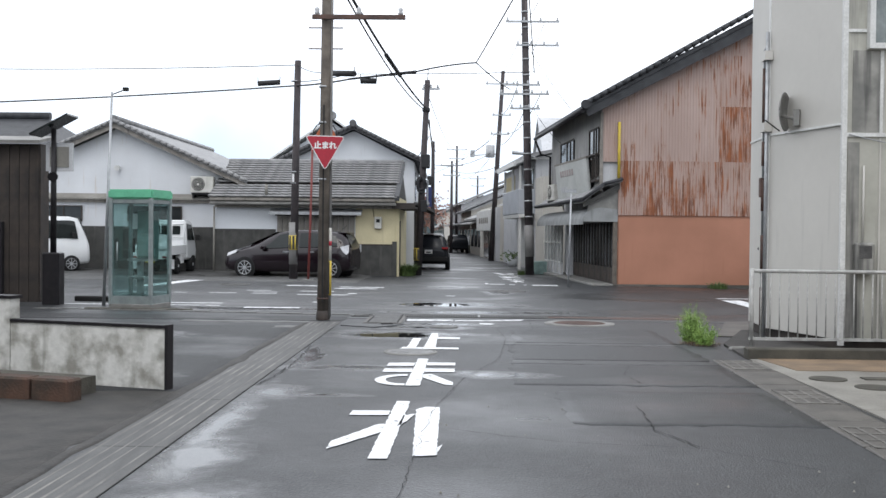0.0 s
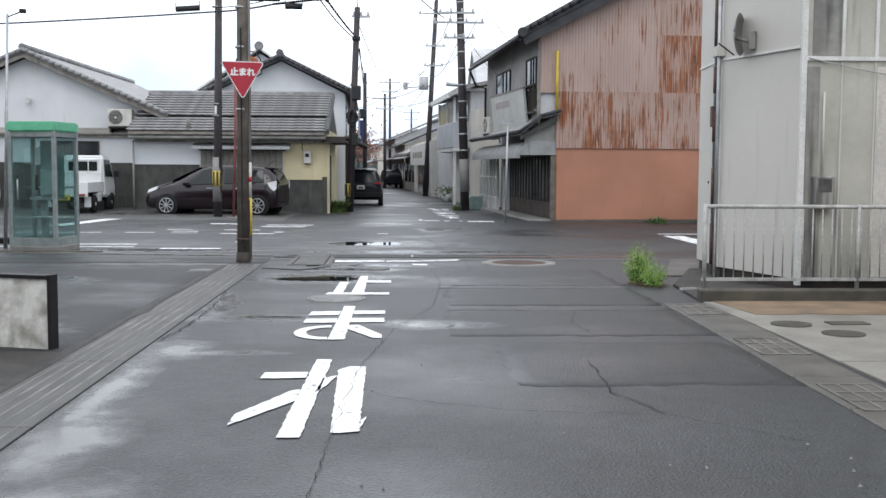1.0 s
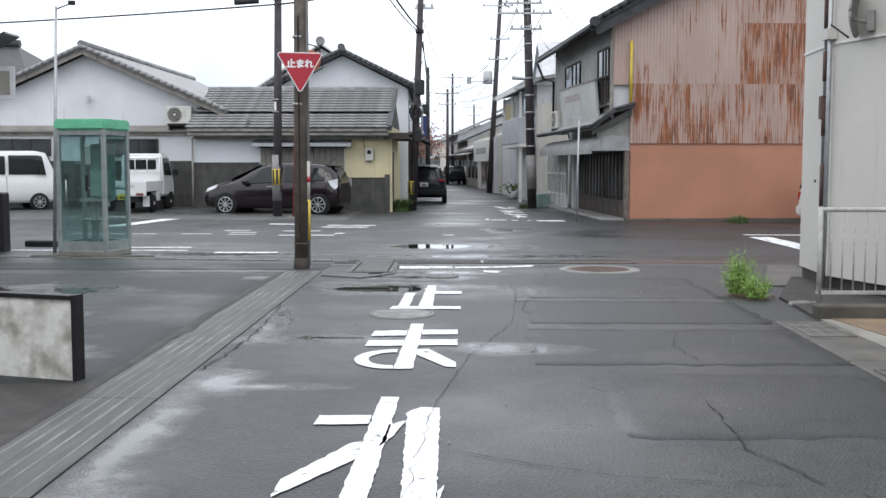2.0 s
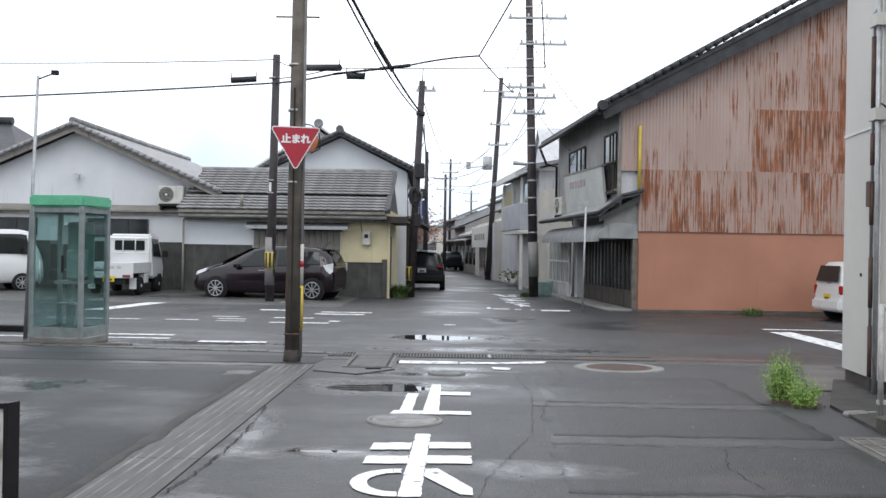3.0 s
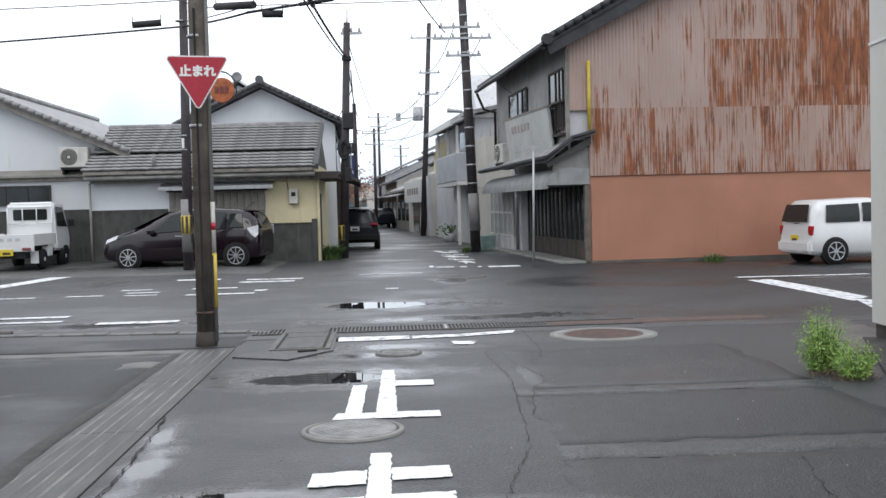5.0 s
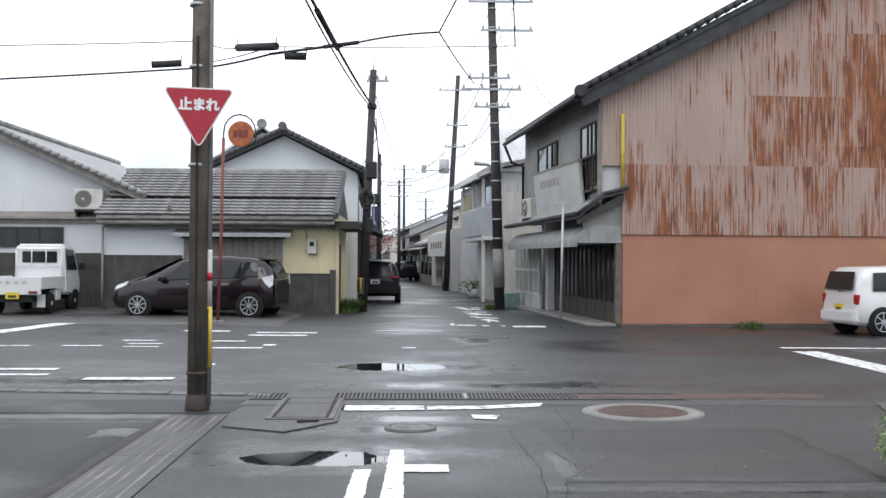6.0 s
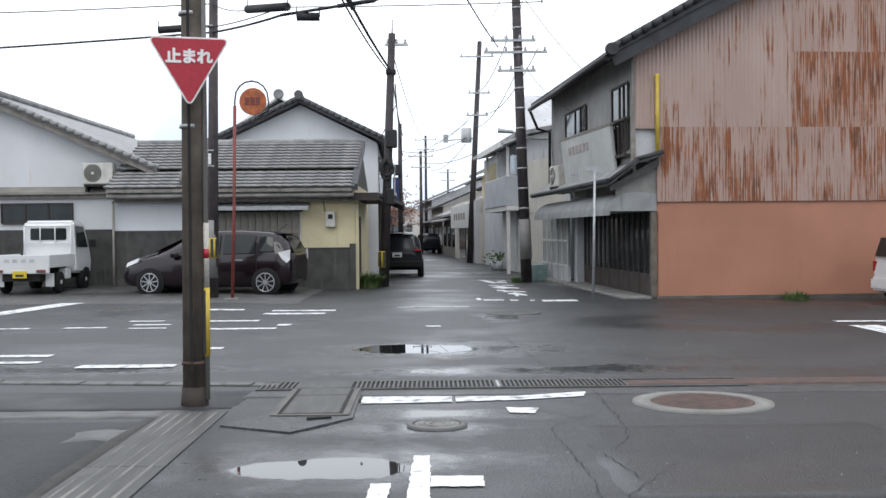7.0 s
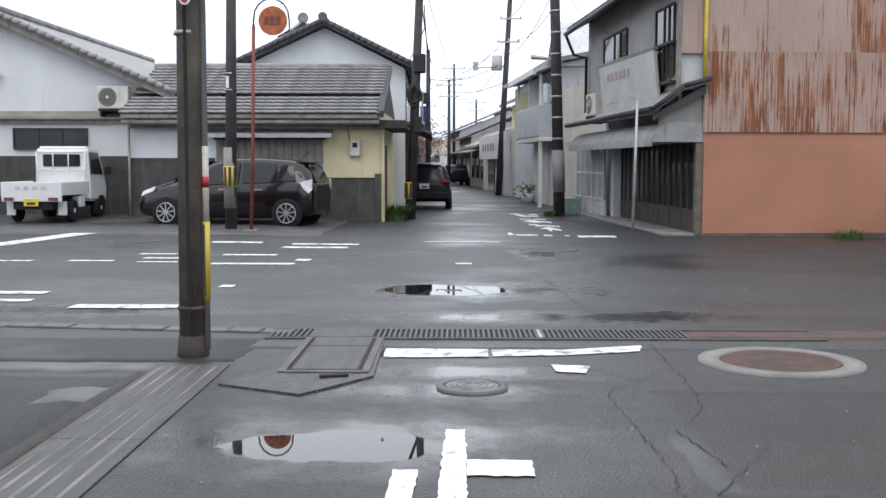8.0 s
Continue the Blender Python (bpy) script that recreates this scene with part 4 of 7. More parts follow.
def tile_course(x0, x1, pitch, depth, lip, amp):
    """One course of lapped wavy roof tiles, its front lip undercut."""
    k = int(round((x1 - x0) / pitch)) * 6
    under, front, top, back = [], [], [], []
    for i in range(k + 1):
        x = x0 + (x1 - x0) * i / k
        a = 2 * math.pi * i / 6
        w = amp * (math.sin(a) + 0.4 * math.sin(2 * a + 0.6))
        under.append((x, 0.055, -0.012))
        front.append((x, 0.0, lip * 0.45 + w * 0.8))
        top.append((x, 0.012, lip + w))
        back.append((x, depth, 0.02 + w * 0.6))
    return Shape().sheet([under, front, top, back])


course = None
N = 14
for i in range(N):
    q = i / N
    m = pose(0, -0.62 + 3.5 * q, 2.65 + 1.38 * q + (0.07 if i >= 5 else 0.0), 17.0, 0, 0)
    if course is None:
        course = part("tile_course", tile_course(-3.35, 3.18, 0.27, 0.3, 0.06, 0.009), "tile", house_b)
        course.matrix_basis = m
    else:
        share(course, m, house_b)
part("roof_deck", Shape().prism([(-3.3, -0.6, 2.62), (3.13, -0.6, 2.62), (3.13, 2.95, 4.03), (-3.3, 2.95, 4.03)], (0, 0, -0.08)), "greywood", house_b)
part("roof_back", Shape().prism([(-3.3, 2.9, 4.05), (3.13, 2.9, 4.05), (3.13, 6.2, 2.8), (-3.3, 6.2, 2.8)], (0, 0, -0.08)), "tile", house_b)
part("ridge", Shape().rod((-3.4, 2.9, 4.1), (3.2, 2.9, 4.1), 0.11, 0.11, 8), "tile", house_b)
part("verge", Shape().prism([(3.1, -0.62, 2.74), (3.26, -0.62, 2.72), (3.26, 2.95, 4.16), (3.1, 2.95, 4.16)], (0, 0, -0.16)), "tiledark", house_b)
part("gable_end", Shape().prism([(3.12, 0.0, 2.5), (3.12, 5.9, 2.5), (3.12, 2.9, 3.95)], (0.03, 0, 0)), "charred", house_b)
part("side_eave", Shape().box(3.15, 3.75, -0.35, 4.8, 2.33, 2.42).box(3.0, 3.8, -0.45, -0.32, 2.3, 2.5), "brownwood", house_b)
part("downpipe", Shape().rod((-3.25, -0.12, -0.1), (-3.25, -0.12, 2.3), 0.035, 0.035, 8).rod((-3.25, -0.12, 2.3), (-3.05, -0.45, 2.42), 0.035, 0.035, 8), "concrete2", house_b)
part("vent_pipe", Shape().rod((-1.35, -0.5, 2.7), (-1.35, -0.5, 3.1), 0.05, 0.05, 8), "concrete2", house_b)
part("side_door", Shape().box(3.14, 3.17, 1.2, 2.0, -0.1, 1.9), "brownwood", house_b)
meter = thing("electricity_meter", "beige electricity meter box on the cream wall", "meter", -3.0, 37.08, 1.6)
part("case", Shape().box(-0.13, 0.13, -0.14, 0.0, 0.0, 0.42).bevel(0.02), "acwhite", meter)
part("dial", Shape().box(-0.06, 0.06, -0.15, -0.135, 0.22, 0.34), "trimblack", meter)
part("cable", Shape().tube([(-0.15, -0.03, 0.42), (-0.2, -0.03, 0.75), (0.1, -0.05, 0.95)], 0.012, 6), "wire", meter)

# two-storey white house behind
house_c = thing("house", "two-storey white plastered house with a dark tiled gable roof", "house", -4.4, 43.2, 0, 1.5)
part("wall", Shape().prism([(-2.75, 0, -0.2), (2.35, 0, -0.2), (2.35, 0, 4.36), (-0.13, 0, 5.6), (-2.75, 0, 4.36)], (0, 11, 0)), "whitewall", house_c)
for sgn, ex in ((-1, -2.95), (1, 2.88)):
    part("roof", Shape().prism([(-0.13, -0.5, 5.79), (ex - 0.13, -0.5, 4.4), (ex - 0.13, 11.4, 4.4), (-0.13, 11.4, 5.79)], (0, 0, -0.15)), "tilemid", house_c)
    vt = None
    for i in range(15):
        q = (i + 0.5) / 15
        m = pose(ex * q - 0.13, -0.5, 5.79 - 1.39 * q, 0, 25.5 * sgn, 0)
        if vt is None:
            vt = part("verge_tile", Shape().rod((-0.11, -0.02, -0.02), (0.11, -0.02, 0.0), 0.08, 0.07, 8), "tilemid", house_c)
            vt.matrix_basis = m
        else:
            share(vt, m, house_c)
part("ridge", Shape().rod((-0.13, -0.55, 5.83), (-0.13, 11.4, 5.83), 0.12, 0.12, 8).lathe([(0.14, -0.08), (0.14, 0.06)], (-0.13, -0.55, 5.86), "y", 14), "tilemid", house_c)
part("side_board", Shape().box(2.35, 2.5, 0.3, 10.5, -0.2, 2.6), "brownwood", house_c)
bal = Shape()
for i in range(9):
    bal.box(2.86, 2.9, 0.4 + i * 0.35, 0.44 + i * 0.35, 2.75, 3.6)
bal.box(2.35, 2.95, 0.3, 3.4, 2.65, 2.75).box(2.85, 2.92, 0.3, 3.4, 3.6, 3.66)
part("balcony", bal, "galv", house_c)
part("side_window", Shape().box(2.34, 2.38, 1.0, 2.6, 2.8, 4.0), "shopglass", house_c)
part("pent_roof", Shape().prism([(2.35, 0.0, 2.75), (3.2, 0.0, 2.4), (3.2, 9, 2.4), (2.35, 9, 2.75)], (0, 0, -0.1)), "tilemid", house_c)

# white house behind the two-storey one
house_e = thing("house", "pale house with a light grey roof behind the white gable", "house", -7.0, 56, -1.05)
part("wall", Shape().prism([(-4, 0, -0.2), (4, 0, -0.2), (4, 0, 5.6), (0, 0, 8.3), (-4, 0, 5.6)], (0, 9, 0)), "whitewall", house_e)
part("finial", Shape().lathe([(0.2, -0.1), (0.24, 0.05), (0.1, 0.15)], (0, -0.5, 8.62), "y", 12), "tile", house_e)
part("roof", Shape().prism([(0, -0.5, 8.55), (-4.5, -0.5, 5.5), (-4.5, 9.5, 5.5), (0, 9.5, 8.55)], (0, 0, -0.1)), "trim", house_e)
part("roof", Shape().prism([(0, -0.5, 8.55), (4.5, -0.5, 5.5), (4.5, 9.5, 5.5), (0, 9.5, 8.55)], (0, 0, -0.1)), "trim", house_e)

# tiled house at the far left
house_d = thing("house", "old house with dark tiled hip roofs beyond the lot", "house", -20.9, 46, -0.5)
part("wall", Shape().box(-4, 2.6, 0, 8, -0.1, 5.3), "beige", house_d)
part("roof", Shape().prism([(-5, -0.9, 5.2), (3.6, -0.9, 5.2), (1.2, 3.8, 7.2), (-5, 3.8, 7.2)], (0, 0, -0.16)), "tiledark", house_d)
part("roof", Shape().prism([(3.6, -0.9, 5.2), (3.6, 9, 5.2), (1.2, 3.8, 7.2)], (0, 0, -0.16)), "tiledark", house_d)
part("pent_roof", Shape().prism([(-5, -1.4, 3.3), (4.0, -1.4, 3.3), (3.2, 0.1, 3.9), (-5, 0.1, 3.9)], (0, 0, -0.14)), "tiledark", house_d)
part("ridge", Shape().rod((-5, 3.8, 7.3), (1.3, 3.8, 7.3), 0.18, 0.18, 8), "tiledark", house_d)
window(house_d, -1.0, 1.6, 0.0, 4.1, 5.0, 2, "shopglass", "brownwood")

# dark shed near the telephone booth
shed = thing("shed", "dark brown weathered wooden shed beside the side street", "shed", -10.6, 21.4, 0)
bd = None
part("wall", Shape().box(-2.4, 2.02, 0.02, 0.45, 0.0, 3.2), "brownwood", shed)
for i in range(22):
    m = pose(-2.3 + i * 0.2, 0, 0)
    if bd is None:
        bd = part("board", Shape().box(-0.094, 0.094, -0.02, 0.02, 0.0, 3.18), "brownwood", shed)
        bd.matrix_basis = m
    else:
        share(bd, m, shed)
part("roof", Shape().prism([(-2.6, -0.25, 3.2), (2.1, -0.25, 3.2), (2.1, 0.6, 3.35), (-2.6, 0.6, 3.35)], (0, 0, 0.06)), "concrete", shed)
part("lower_wall", Shape().box(-2.4, 1.3, -0.12, -0.025, 0.0, 1.62), "black", shed, "blackened lower boards")
part("pipe", Shape().rod((0.62, -0.06, 1.6), (0.62, -0.06, 3.2), 0.035, 0.035, 8), "greywood", shed)

# rusty shop house on the corner
SW = 4.6
shop = thing("shop_house", "old two-storey corner shop with a rusting corrugated iron side wall", "shop", 4.6, 31.9, -0.06, SW)
UX = -0.5
SL = 0.56
part("core", Shape().prism([(0.05, 0.06, 0), (17, 0.06, 0), (17, 0.06, 5.2), (8.4, 0.06, 9.6), (UX + 0.04, 0.06, 5.0), (UX + 0.04, 0.06, 3.0), (0.05, 0.06, 3.0)], (0, 9.2, 0)), "greyplaster", shop)
part("lower_wall", Shape().box(0.0, 17.02, 0.0, 0.058, 0.06, 2.13), "orange", shop, "orange painted lower side wall")
part("plinth", Shape().box(-0.02, 17.02, -0.06, 0.058, -0.25, 0.055), "edgeconc", shop)


def corrugated(x0, x1, z0, ztop, y, pitch=0.09, amp=0.009):
    """An upright corrugated sheet; ztop gives the upper edge at each x."""
    s = Shape()
    k = int((x1 - x0) / pitch * 4)
    lo, hi = [], []
    for i in range(k + 1):
        x = x0 + (x1 - x0) * i / k
        yy = y - amp * math.sin(2 * math.pi * x / pitch)
        top = ztop(x)
        if top > z0 + 0.01:
            lo.append((x, yy, z0))
            hi.append((x, yy, top))
    return s.sheet([lo, hi])


def under_roof(x, lim):
    return min(lim, 5.56 + 0.562 * (x - UX) if x < 8.4 else 10.4 - SL * (x - 8.4))


sheet_rows = ((2.13, 2.66, 0.0), (2.62, 3.76, 0.0), (3.72, 4.26, UX), (4.22, 5.42, UX), (5.38, 6.95, UX), (6.9, 8.5, UX), (8.45, 10.5, UX))
edges = [UX, 0.0, 0.78, 1.55, 2.3, 3.06, 3.85, 4.6, 5.4, 6.2, 7.0, 7.8, 8.6, 10.2, 12.6, 15.0, 17.0]
for j, (z0, z1, xs) in enumerate(sheet_rows):
    for k, (a, b) in enumerate(zip(edges, edges[1:])):
        if a < xs or under_roof(b, 99) < z0 + 0.02 and under_roof(a, 99) < z0 + 0.02:
            continue
        heavy = j in (2, 3) and k >= 5 or j == 4 and k >= 8
        worn_sheet = j in (0, 1) or j == 4 and k >= 5 or j == 5 and k >= 6
        part("corrugated_sheet", corrugated(a, b + 0.03, z0, lambda x, lim=z1: under_roof(x, lim), -0.016 - 0.004 * (6 - j) - 0.003 * (k % 2)), "rust2" if heavy else ("rust" if worn_sheet else "fade"), shop,
             "heavily rusted iron sheet" if heavy else "pink painted iron sheet with rust runs")
RS = 0.562
RT = 5.24 + RS * 9.02
part("roof", Shape().prism([(UX - 0.62, -0.45, 5.24), (8.4, -0.45, RT), (8.4, 9.3, RT), (UX - 0.62, 9.3, 5.24)], (0, 0, 0.14)), "tiledark", shop)
part("roof", Shape().prism([(8.4, -0.45, RT), (17.6, -0.45, 5.1), (17.6, 9.3, 5.1), (8.4, 9.3, RT)], (0, 0, 0.14)), "tiledark", shop)
part("bargeboard", Shape().prism([(UX - 0.6, -0.4, 5.25), (8.4, -0.4, RT - 0.02), (8.4, -0.4, RT - 0.42), (UX - 0.5, -0.4, 5.02)], (0, 0.07, 0)), "tiledark", shop)
vt = None
for i in range(40):
    q = (i + 0.5) / 40
    m = pose(UX - 0.62 + 9.02 * q, -0.45, 5.4 + RS * 9.02 * q, 0, -29.3, 0)
    if vt is None:
        vt = part("verge_tile", Shape().rod((-0.125, -0.02, -0.02), (0.125, -0.02, 0.0), 0.085, 0.07, 8), "tiledark", shop)
        vt.matrix_basis = m
    else:
        share(vt, m, shop)
part("eave_gutter", Shape().rod((UX - 0.66, -0.4, 5.2), (UX - 0.66, 9.3, 5.2), 0.075, 0.065, 8), "black", shop)
part("eave_finial", Shape().lathe([(0.13, -0.1), (0.15, 0.0), (0.11, 0.08)], (UX - 0.6, -0.48, 5.36), "y", 12), "tiledark", shop)
part("soffit", Shape().prism([(UX - 0.6, -0.33, 5.23), (UX + 0.05, -0.33, 5.58), (UX + 0.05, 9.2, 5.58), (UX - 0.6, 9.2, 5.23)], (0, 0, -0.035)), "brownwood", shop)
part("downpipe", Shape().tube([(UX - 0.67, 9.1, 5.12), (UX - 0.45, 9.1, 4.6), (UX - 0.08, 9.1, 4.5), (UX - 0.08, 9.1, 2.7)], 0.045, 8), "black", shop)
part("upper_front", Shape().box(UX, UX + 0.06, 0.05, 9.2, 2.7, 5.54), "dullplaster", shop, "stained grey plaster upper front")
part("corner_post", Shape().box(UX - 0.05, UX + 0.03, -0.045, 0.07, 2.85, 5.2), "greywood", shop)
for y0, y1, z0, z1 in ((0.3, 1.75, 3.35, 4.75), (4.4, 7.0, 3.95, 4.75)):
    w = part("window", Shape().box(UX - 0.03, UX + 0.01, y0, y1, z0, z1), "shopglass", shop)
    f = Shape()
    for yy in (y0, y0 + (y1 - y0) * 0.25, (y0 + y1) / 2, y1 - 0.05):
        f.box(UX - 0.055, UX - 0.031, yy, yy + 0.05, z0, z1)
    f.box(UX - 0.055, UX - 0.028, y0, y1, z1, z1 + 0.05).box(UX - 0.055, UX - 0.028, y0, y1, z0 - 0.05, z0)
    part("frame", f, "brownwood", w)
for i in range(6):
    part("rail_bar", Shape().box(UX - 0.13, UX - 0.1, 0.25 + 0.29 * i, 0.28 + 0.29 * i, 3.2, 3.95), "brownwood", shop)
part("window_rail", Shape().box(UX - 0.15, UX - 0.09, 0.2, 1.85, 3.95, 4.0).box(UX - 0.09, UX, 0.2, 0.26, 3.95, 4.0), "brownwood", shop)
part("rail_shelf", Shape().box(UX - 0.16, UX, 0.2, 1.85, 3.14, 3.2), "brownwood", shop)
part("yellow_conduit", Shape().rod((0.0, -0.1, 3.2), (0.0, -0.1, 4.9), 0.044, 0.044, 8), "yellow", shop, "yellow cable guard tube")
# ground floor: pent roof, awning, sliding doors
part("pent_roof", Shape().prism([(UX + 0.05, -0.25, 2.98), (UX - 0.6, -0.25, 2.5), (UX - 0.6, 9.2, 2.5), (UX + 0.05, 9.2, 2.98)], (0, 0, 0.08)).prism([(0.08, -0.25, 3.12), (UX + 0.05, -0.25, 2.97), (UX + 0.05, 0.3, 2.97), (0.08, 0.3, 3.12)], (0, 0, 0.08)), "tile", shop)
part("pent_ridge", Shape().rod((0.08, -0.28, 3.2), (UX + 0.02, -0.28, 3.05), 0.05, 0.05, 8).rod((UX + 0.02, -0.28, 3.05), (UX - 0.63, -0.28, 2.57), 0.05, 0.05, 8).rod((UX - 0.63, -0.28, 2.58), (UX - 0.63, 9.2, 2.58), 0.06, 0.06, 8), "tiledark", shop)
part("pent_beam", Shape().prism([(0.02, -0.15, 3.08), (UX - 0.55, -0.15, 2.48), (UX - 0.55, -0.15, 2.36), (0.02, -0.15, 2.9)], (0, 0.1, 0)), "charred", shop)
part("pent_infill", Shape().prism([(0.02, 0.0, 2.98), (UX - 0.4, 0.0, 2.52), (UX - 0.4, 0.0, 1.98), (0.02, 0.0, 1.98)], (0, 0.05, 0)), "concrete", shop)
aw = []
for i in range(9):
    a = radians(90 * i / 8)
    aw.append((UX + 0.02 - 0.58 * math.sin(a), 1.93 + 0.42 * math.cos(a)))
part("awning", Shape().prism([(0.0, -0.02, 2.3)] + [(x, -0.02, z) for x, z in aw] + [(0.0, -0.02, 1.93)], (0, 9.1, 0)), "awning", shop, "grey canvas awning with a rounded front")
part("awning_valance", Shape().box(UX - 0.57, UX - 0.54, -0.02, 9.1, 1.84, 1.94), "awning", shop)
part("lintel", Shape().box(-0.12, 0.06, 0.05, 9.2, 1.95, 2.3), "brownwood", shop)
door = None
for i in range(7):
    m = pose(-0.02, 0.25 + i * 0.93, 0.05)
    if door is None:
        door = part("sliding_door", Shape().box(-0.03, 0.02, 0.03, 0.9, 0, 1.9), "shopglass", shop, "dark glazed sliding door")
        f = Shape()
        for yy in (0.0, 0.44, 0.88):
            f.box(-0.055, -0.031, yy, yy + 0.05, 0, 1.9)
        for zz in (0.0, 0.45, 1.86):
            f.box(-0.05, -0.033, 0, 0.93, zz, zz + 0.04)
        fr = part("frame", f, "brownwood", door)
        part("kick_board", Shape().box(-0.048, -0.032, 0.05, 0.88, 0.04, 0.45), "brownwood", door)
        door.matrix_basis = m
    else:
        d2 = share(door, m, shop)
        for ch in door.children:
            c2 = share(ch, ch.matrix_basis.copy(), d2)
part("front_post", Shape().box(-0.12, 0.04, 0.0, 0.14, 0.0, 1.92), "polewood", shop)
part("threshold", Shape().box(-0.75, 0.05, 0.0, 9.4, -0.05, 0.06).bevel(0.01), "concrete", shop)
part("pillar", Shape().box(-0.25, 0.02, 6.85, 7.25, 0.0, 2.0), "greyplaster", shop)
wf = part("shop_window", Shape().box(-0.42, -0.36, 7.3, 11.2, 0.5, 1.95), "frosted", shop)
f = Shape()
for i in range(6):
    f.box(-0.45, -0.425, 7.25 + i * 0.78, 7.31 + i * 0.78, 0.0, 2.0)
for zz in (0.0, 0.48, 1.2, 1.95):
    f.box(-0.45, -0.425, 7.25, 11.2, zz, zz + 0.05)
part("frame", f, "trim", wf)
part("window_base", Shape().box(-0.42, -0.36, 7.25, 11.2, 0.0, 0.5), "greyplaster", shop)

board = thing("shop_sign", "pale sun-bleached shop sign board with faded red lettering", "sign board", 3.5, 35.4, 3.22, 7.5)
BT = pose(0, 0, 0, 0, -6, 0)
part("panel", Shape().box(-0.04, 0.04, -2.6, 1.8, -0.74, 0.62, BT).bevel(0.01), "signboard", board)
part("panel_rim", Shape().box(-0.05, 0.05, -2.64, 1.84, 0.62, 0.68, BT), "greywood", board)
for i in range(6):
    part("letter_bar", Shape().box(-0.052, -0.042, -0.75 + i * 0.33, -0.55 + i * 0.33, 0.2, 0.4, BT), "redprint", board)
for i in range(4):
    part("letter_bar", Shape().box(-0.052, -0.042, 0.2 + i * 0.26, 0.4 + i * 0.26, -0.32, -0.14, BT), "greyplaster", board)
for yy in (-2.4, 1.6):
    part("strut", Shape().rod((0.0, yy, 0.5), (0.55, yy, 0.75), 0.02), "rustiron", board)
    part("strut", Shape().rod((0.0, yy, -0.6), (0.25, yy, -0.62), 0.02), "rustiron", board)
ac2 = copy_thing(ac, pose(3.25, 38.4, 2.68, 0, 0, -80))
tagged(ac2, "off-white air conditioner unit on the pent roof of the shop")

# further down the street, right side
grey_house = thing("house", "grey two-storey house with a panelled balcony and tiled roof", "house", 3.3, 44.5, -0.1, SW)
part("wall", Shape().box(0, 5, 2.2, 14, 0, 4.85), "greyplaster", grey_house)
part("corrugated_fence", corrugated(0, 0.9, 2.2, lambda x: 4.0, 0.0).sheet([[(0 + 0.014 * math.sin(i * 1.57), i * 0.022, z) for i in range(100)] for z in (2.2, 4.0)]), "beige", grey_house)
part("fence_base", Shape().box(0.02, 1.0, 0.02, 2.2, 0, 2.2), "beige", grey_house)
part("balcony", Shape().box(-0.75, 0.2, 2.4, 8.2, 2.45, 3.55).bevel(0.03), "bluegrey", grey_house, "blue-grey balcony parapet")
for yy in (2.5, 5.0, 8.0):
    part("balcony_post", Shape().box(-0.7, -0.6, yy, yy + 0.1, 3.55, 4.6), "trim", grey_house)
part("balcony_roof", Shape().prism([(-0.95, 2.0, 4.6), (0.3, 2.0, 5.1), (0.3, 8.6, 5.1), (-0.95, 8.6, 4.6)], (0, 0, 0.1)).box(-1.0, -0.9, 2.0, 8.6, 4.55, 4.75), "trim", grey_house)
part("roof", Shape().prism([(-0.5, 1.8, 4.9), (2.6, 1.8, 5.5), (2.6, 14.3, 5.5), (-0.5, 14.3, 4.9)], (0, 0, 0.15)), "tile", grey_house)
part("roof_end", Shape().prism([(-0.4, 2.1, 4.85), (2.5, 2.1, 5.45), (2.5, 2.1, 4.85)], (0, 0.1, 0)), "trim", grey_house)
part("upper_window", Shape().box(-0.04, 0.02, 2.8, 5.8, 3.4, 4.5), "paleglass", grey_house)
for i in range(8):
    part("slat_post", Shape().box(-0.1, -0.03, 9.0 + i * 0.6, 9.12 + i * 0.6, 3.0, 4.5), "cream", grey_house)
part("door", Shape().box(-0.05, 0.02, 3.0, 4.0, 0, 2.0), "trim", grey_house)
part("shutter", Shape().box(-0.06, 0.02, 4.4, 7.8, 0, 2.3), "trim", grey_house)
part("porch_post", Shape().box(-0.7, -0.58, 2.5, 2.62, 0, 2.45), "trim", grey_house)
part("porch_beam", Shape().box(-0.72, -0.1, 2.3, 8.2, 2.3, 2.45), "trim", grey_house)

tall_house = thing("house", "tall white house with a steep grey roof behind the shop row", "house", 4.4, 58, -0.1, 1.0)
part("wall", Shape().prism([(0, 0, 0), (0, 0, 5.7), (0, 4, 8.1), (0, 8, 5.7), (0, 8, 0)], (8, 0, 0)), "whitewall", tall_house)
part("roof", Shape().prism([(-0.15, -0.4, 5.55), (8.2, -0.4, 5.55), (8.2, 4, 8.25), (-0.15, 4, 8.25)], (0, 0, 0.1)), "greyplaster", tall_house)
part("roof", Shape().prism([(-0.15, 8.4, 5.55), (8.2, 8.4, 5.55), (8.2, 4, 8.25), (-0.15, 4, 8.25)], (0, 0, 0.1)), "greyplaster", tall_house)
part("eave_gutter", Shape().rod((-0.15, -0.45, 5.5), (8.2, -0.45, 5.5), 0.06, 0.06, 8).rod((0.0, -0.3, 5.5), (-0.05, -0.1, 4.6), 0.04, 0.04, 8), "trim", tall_house)

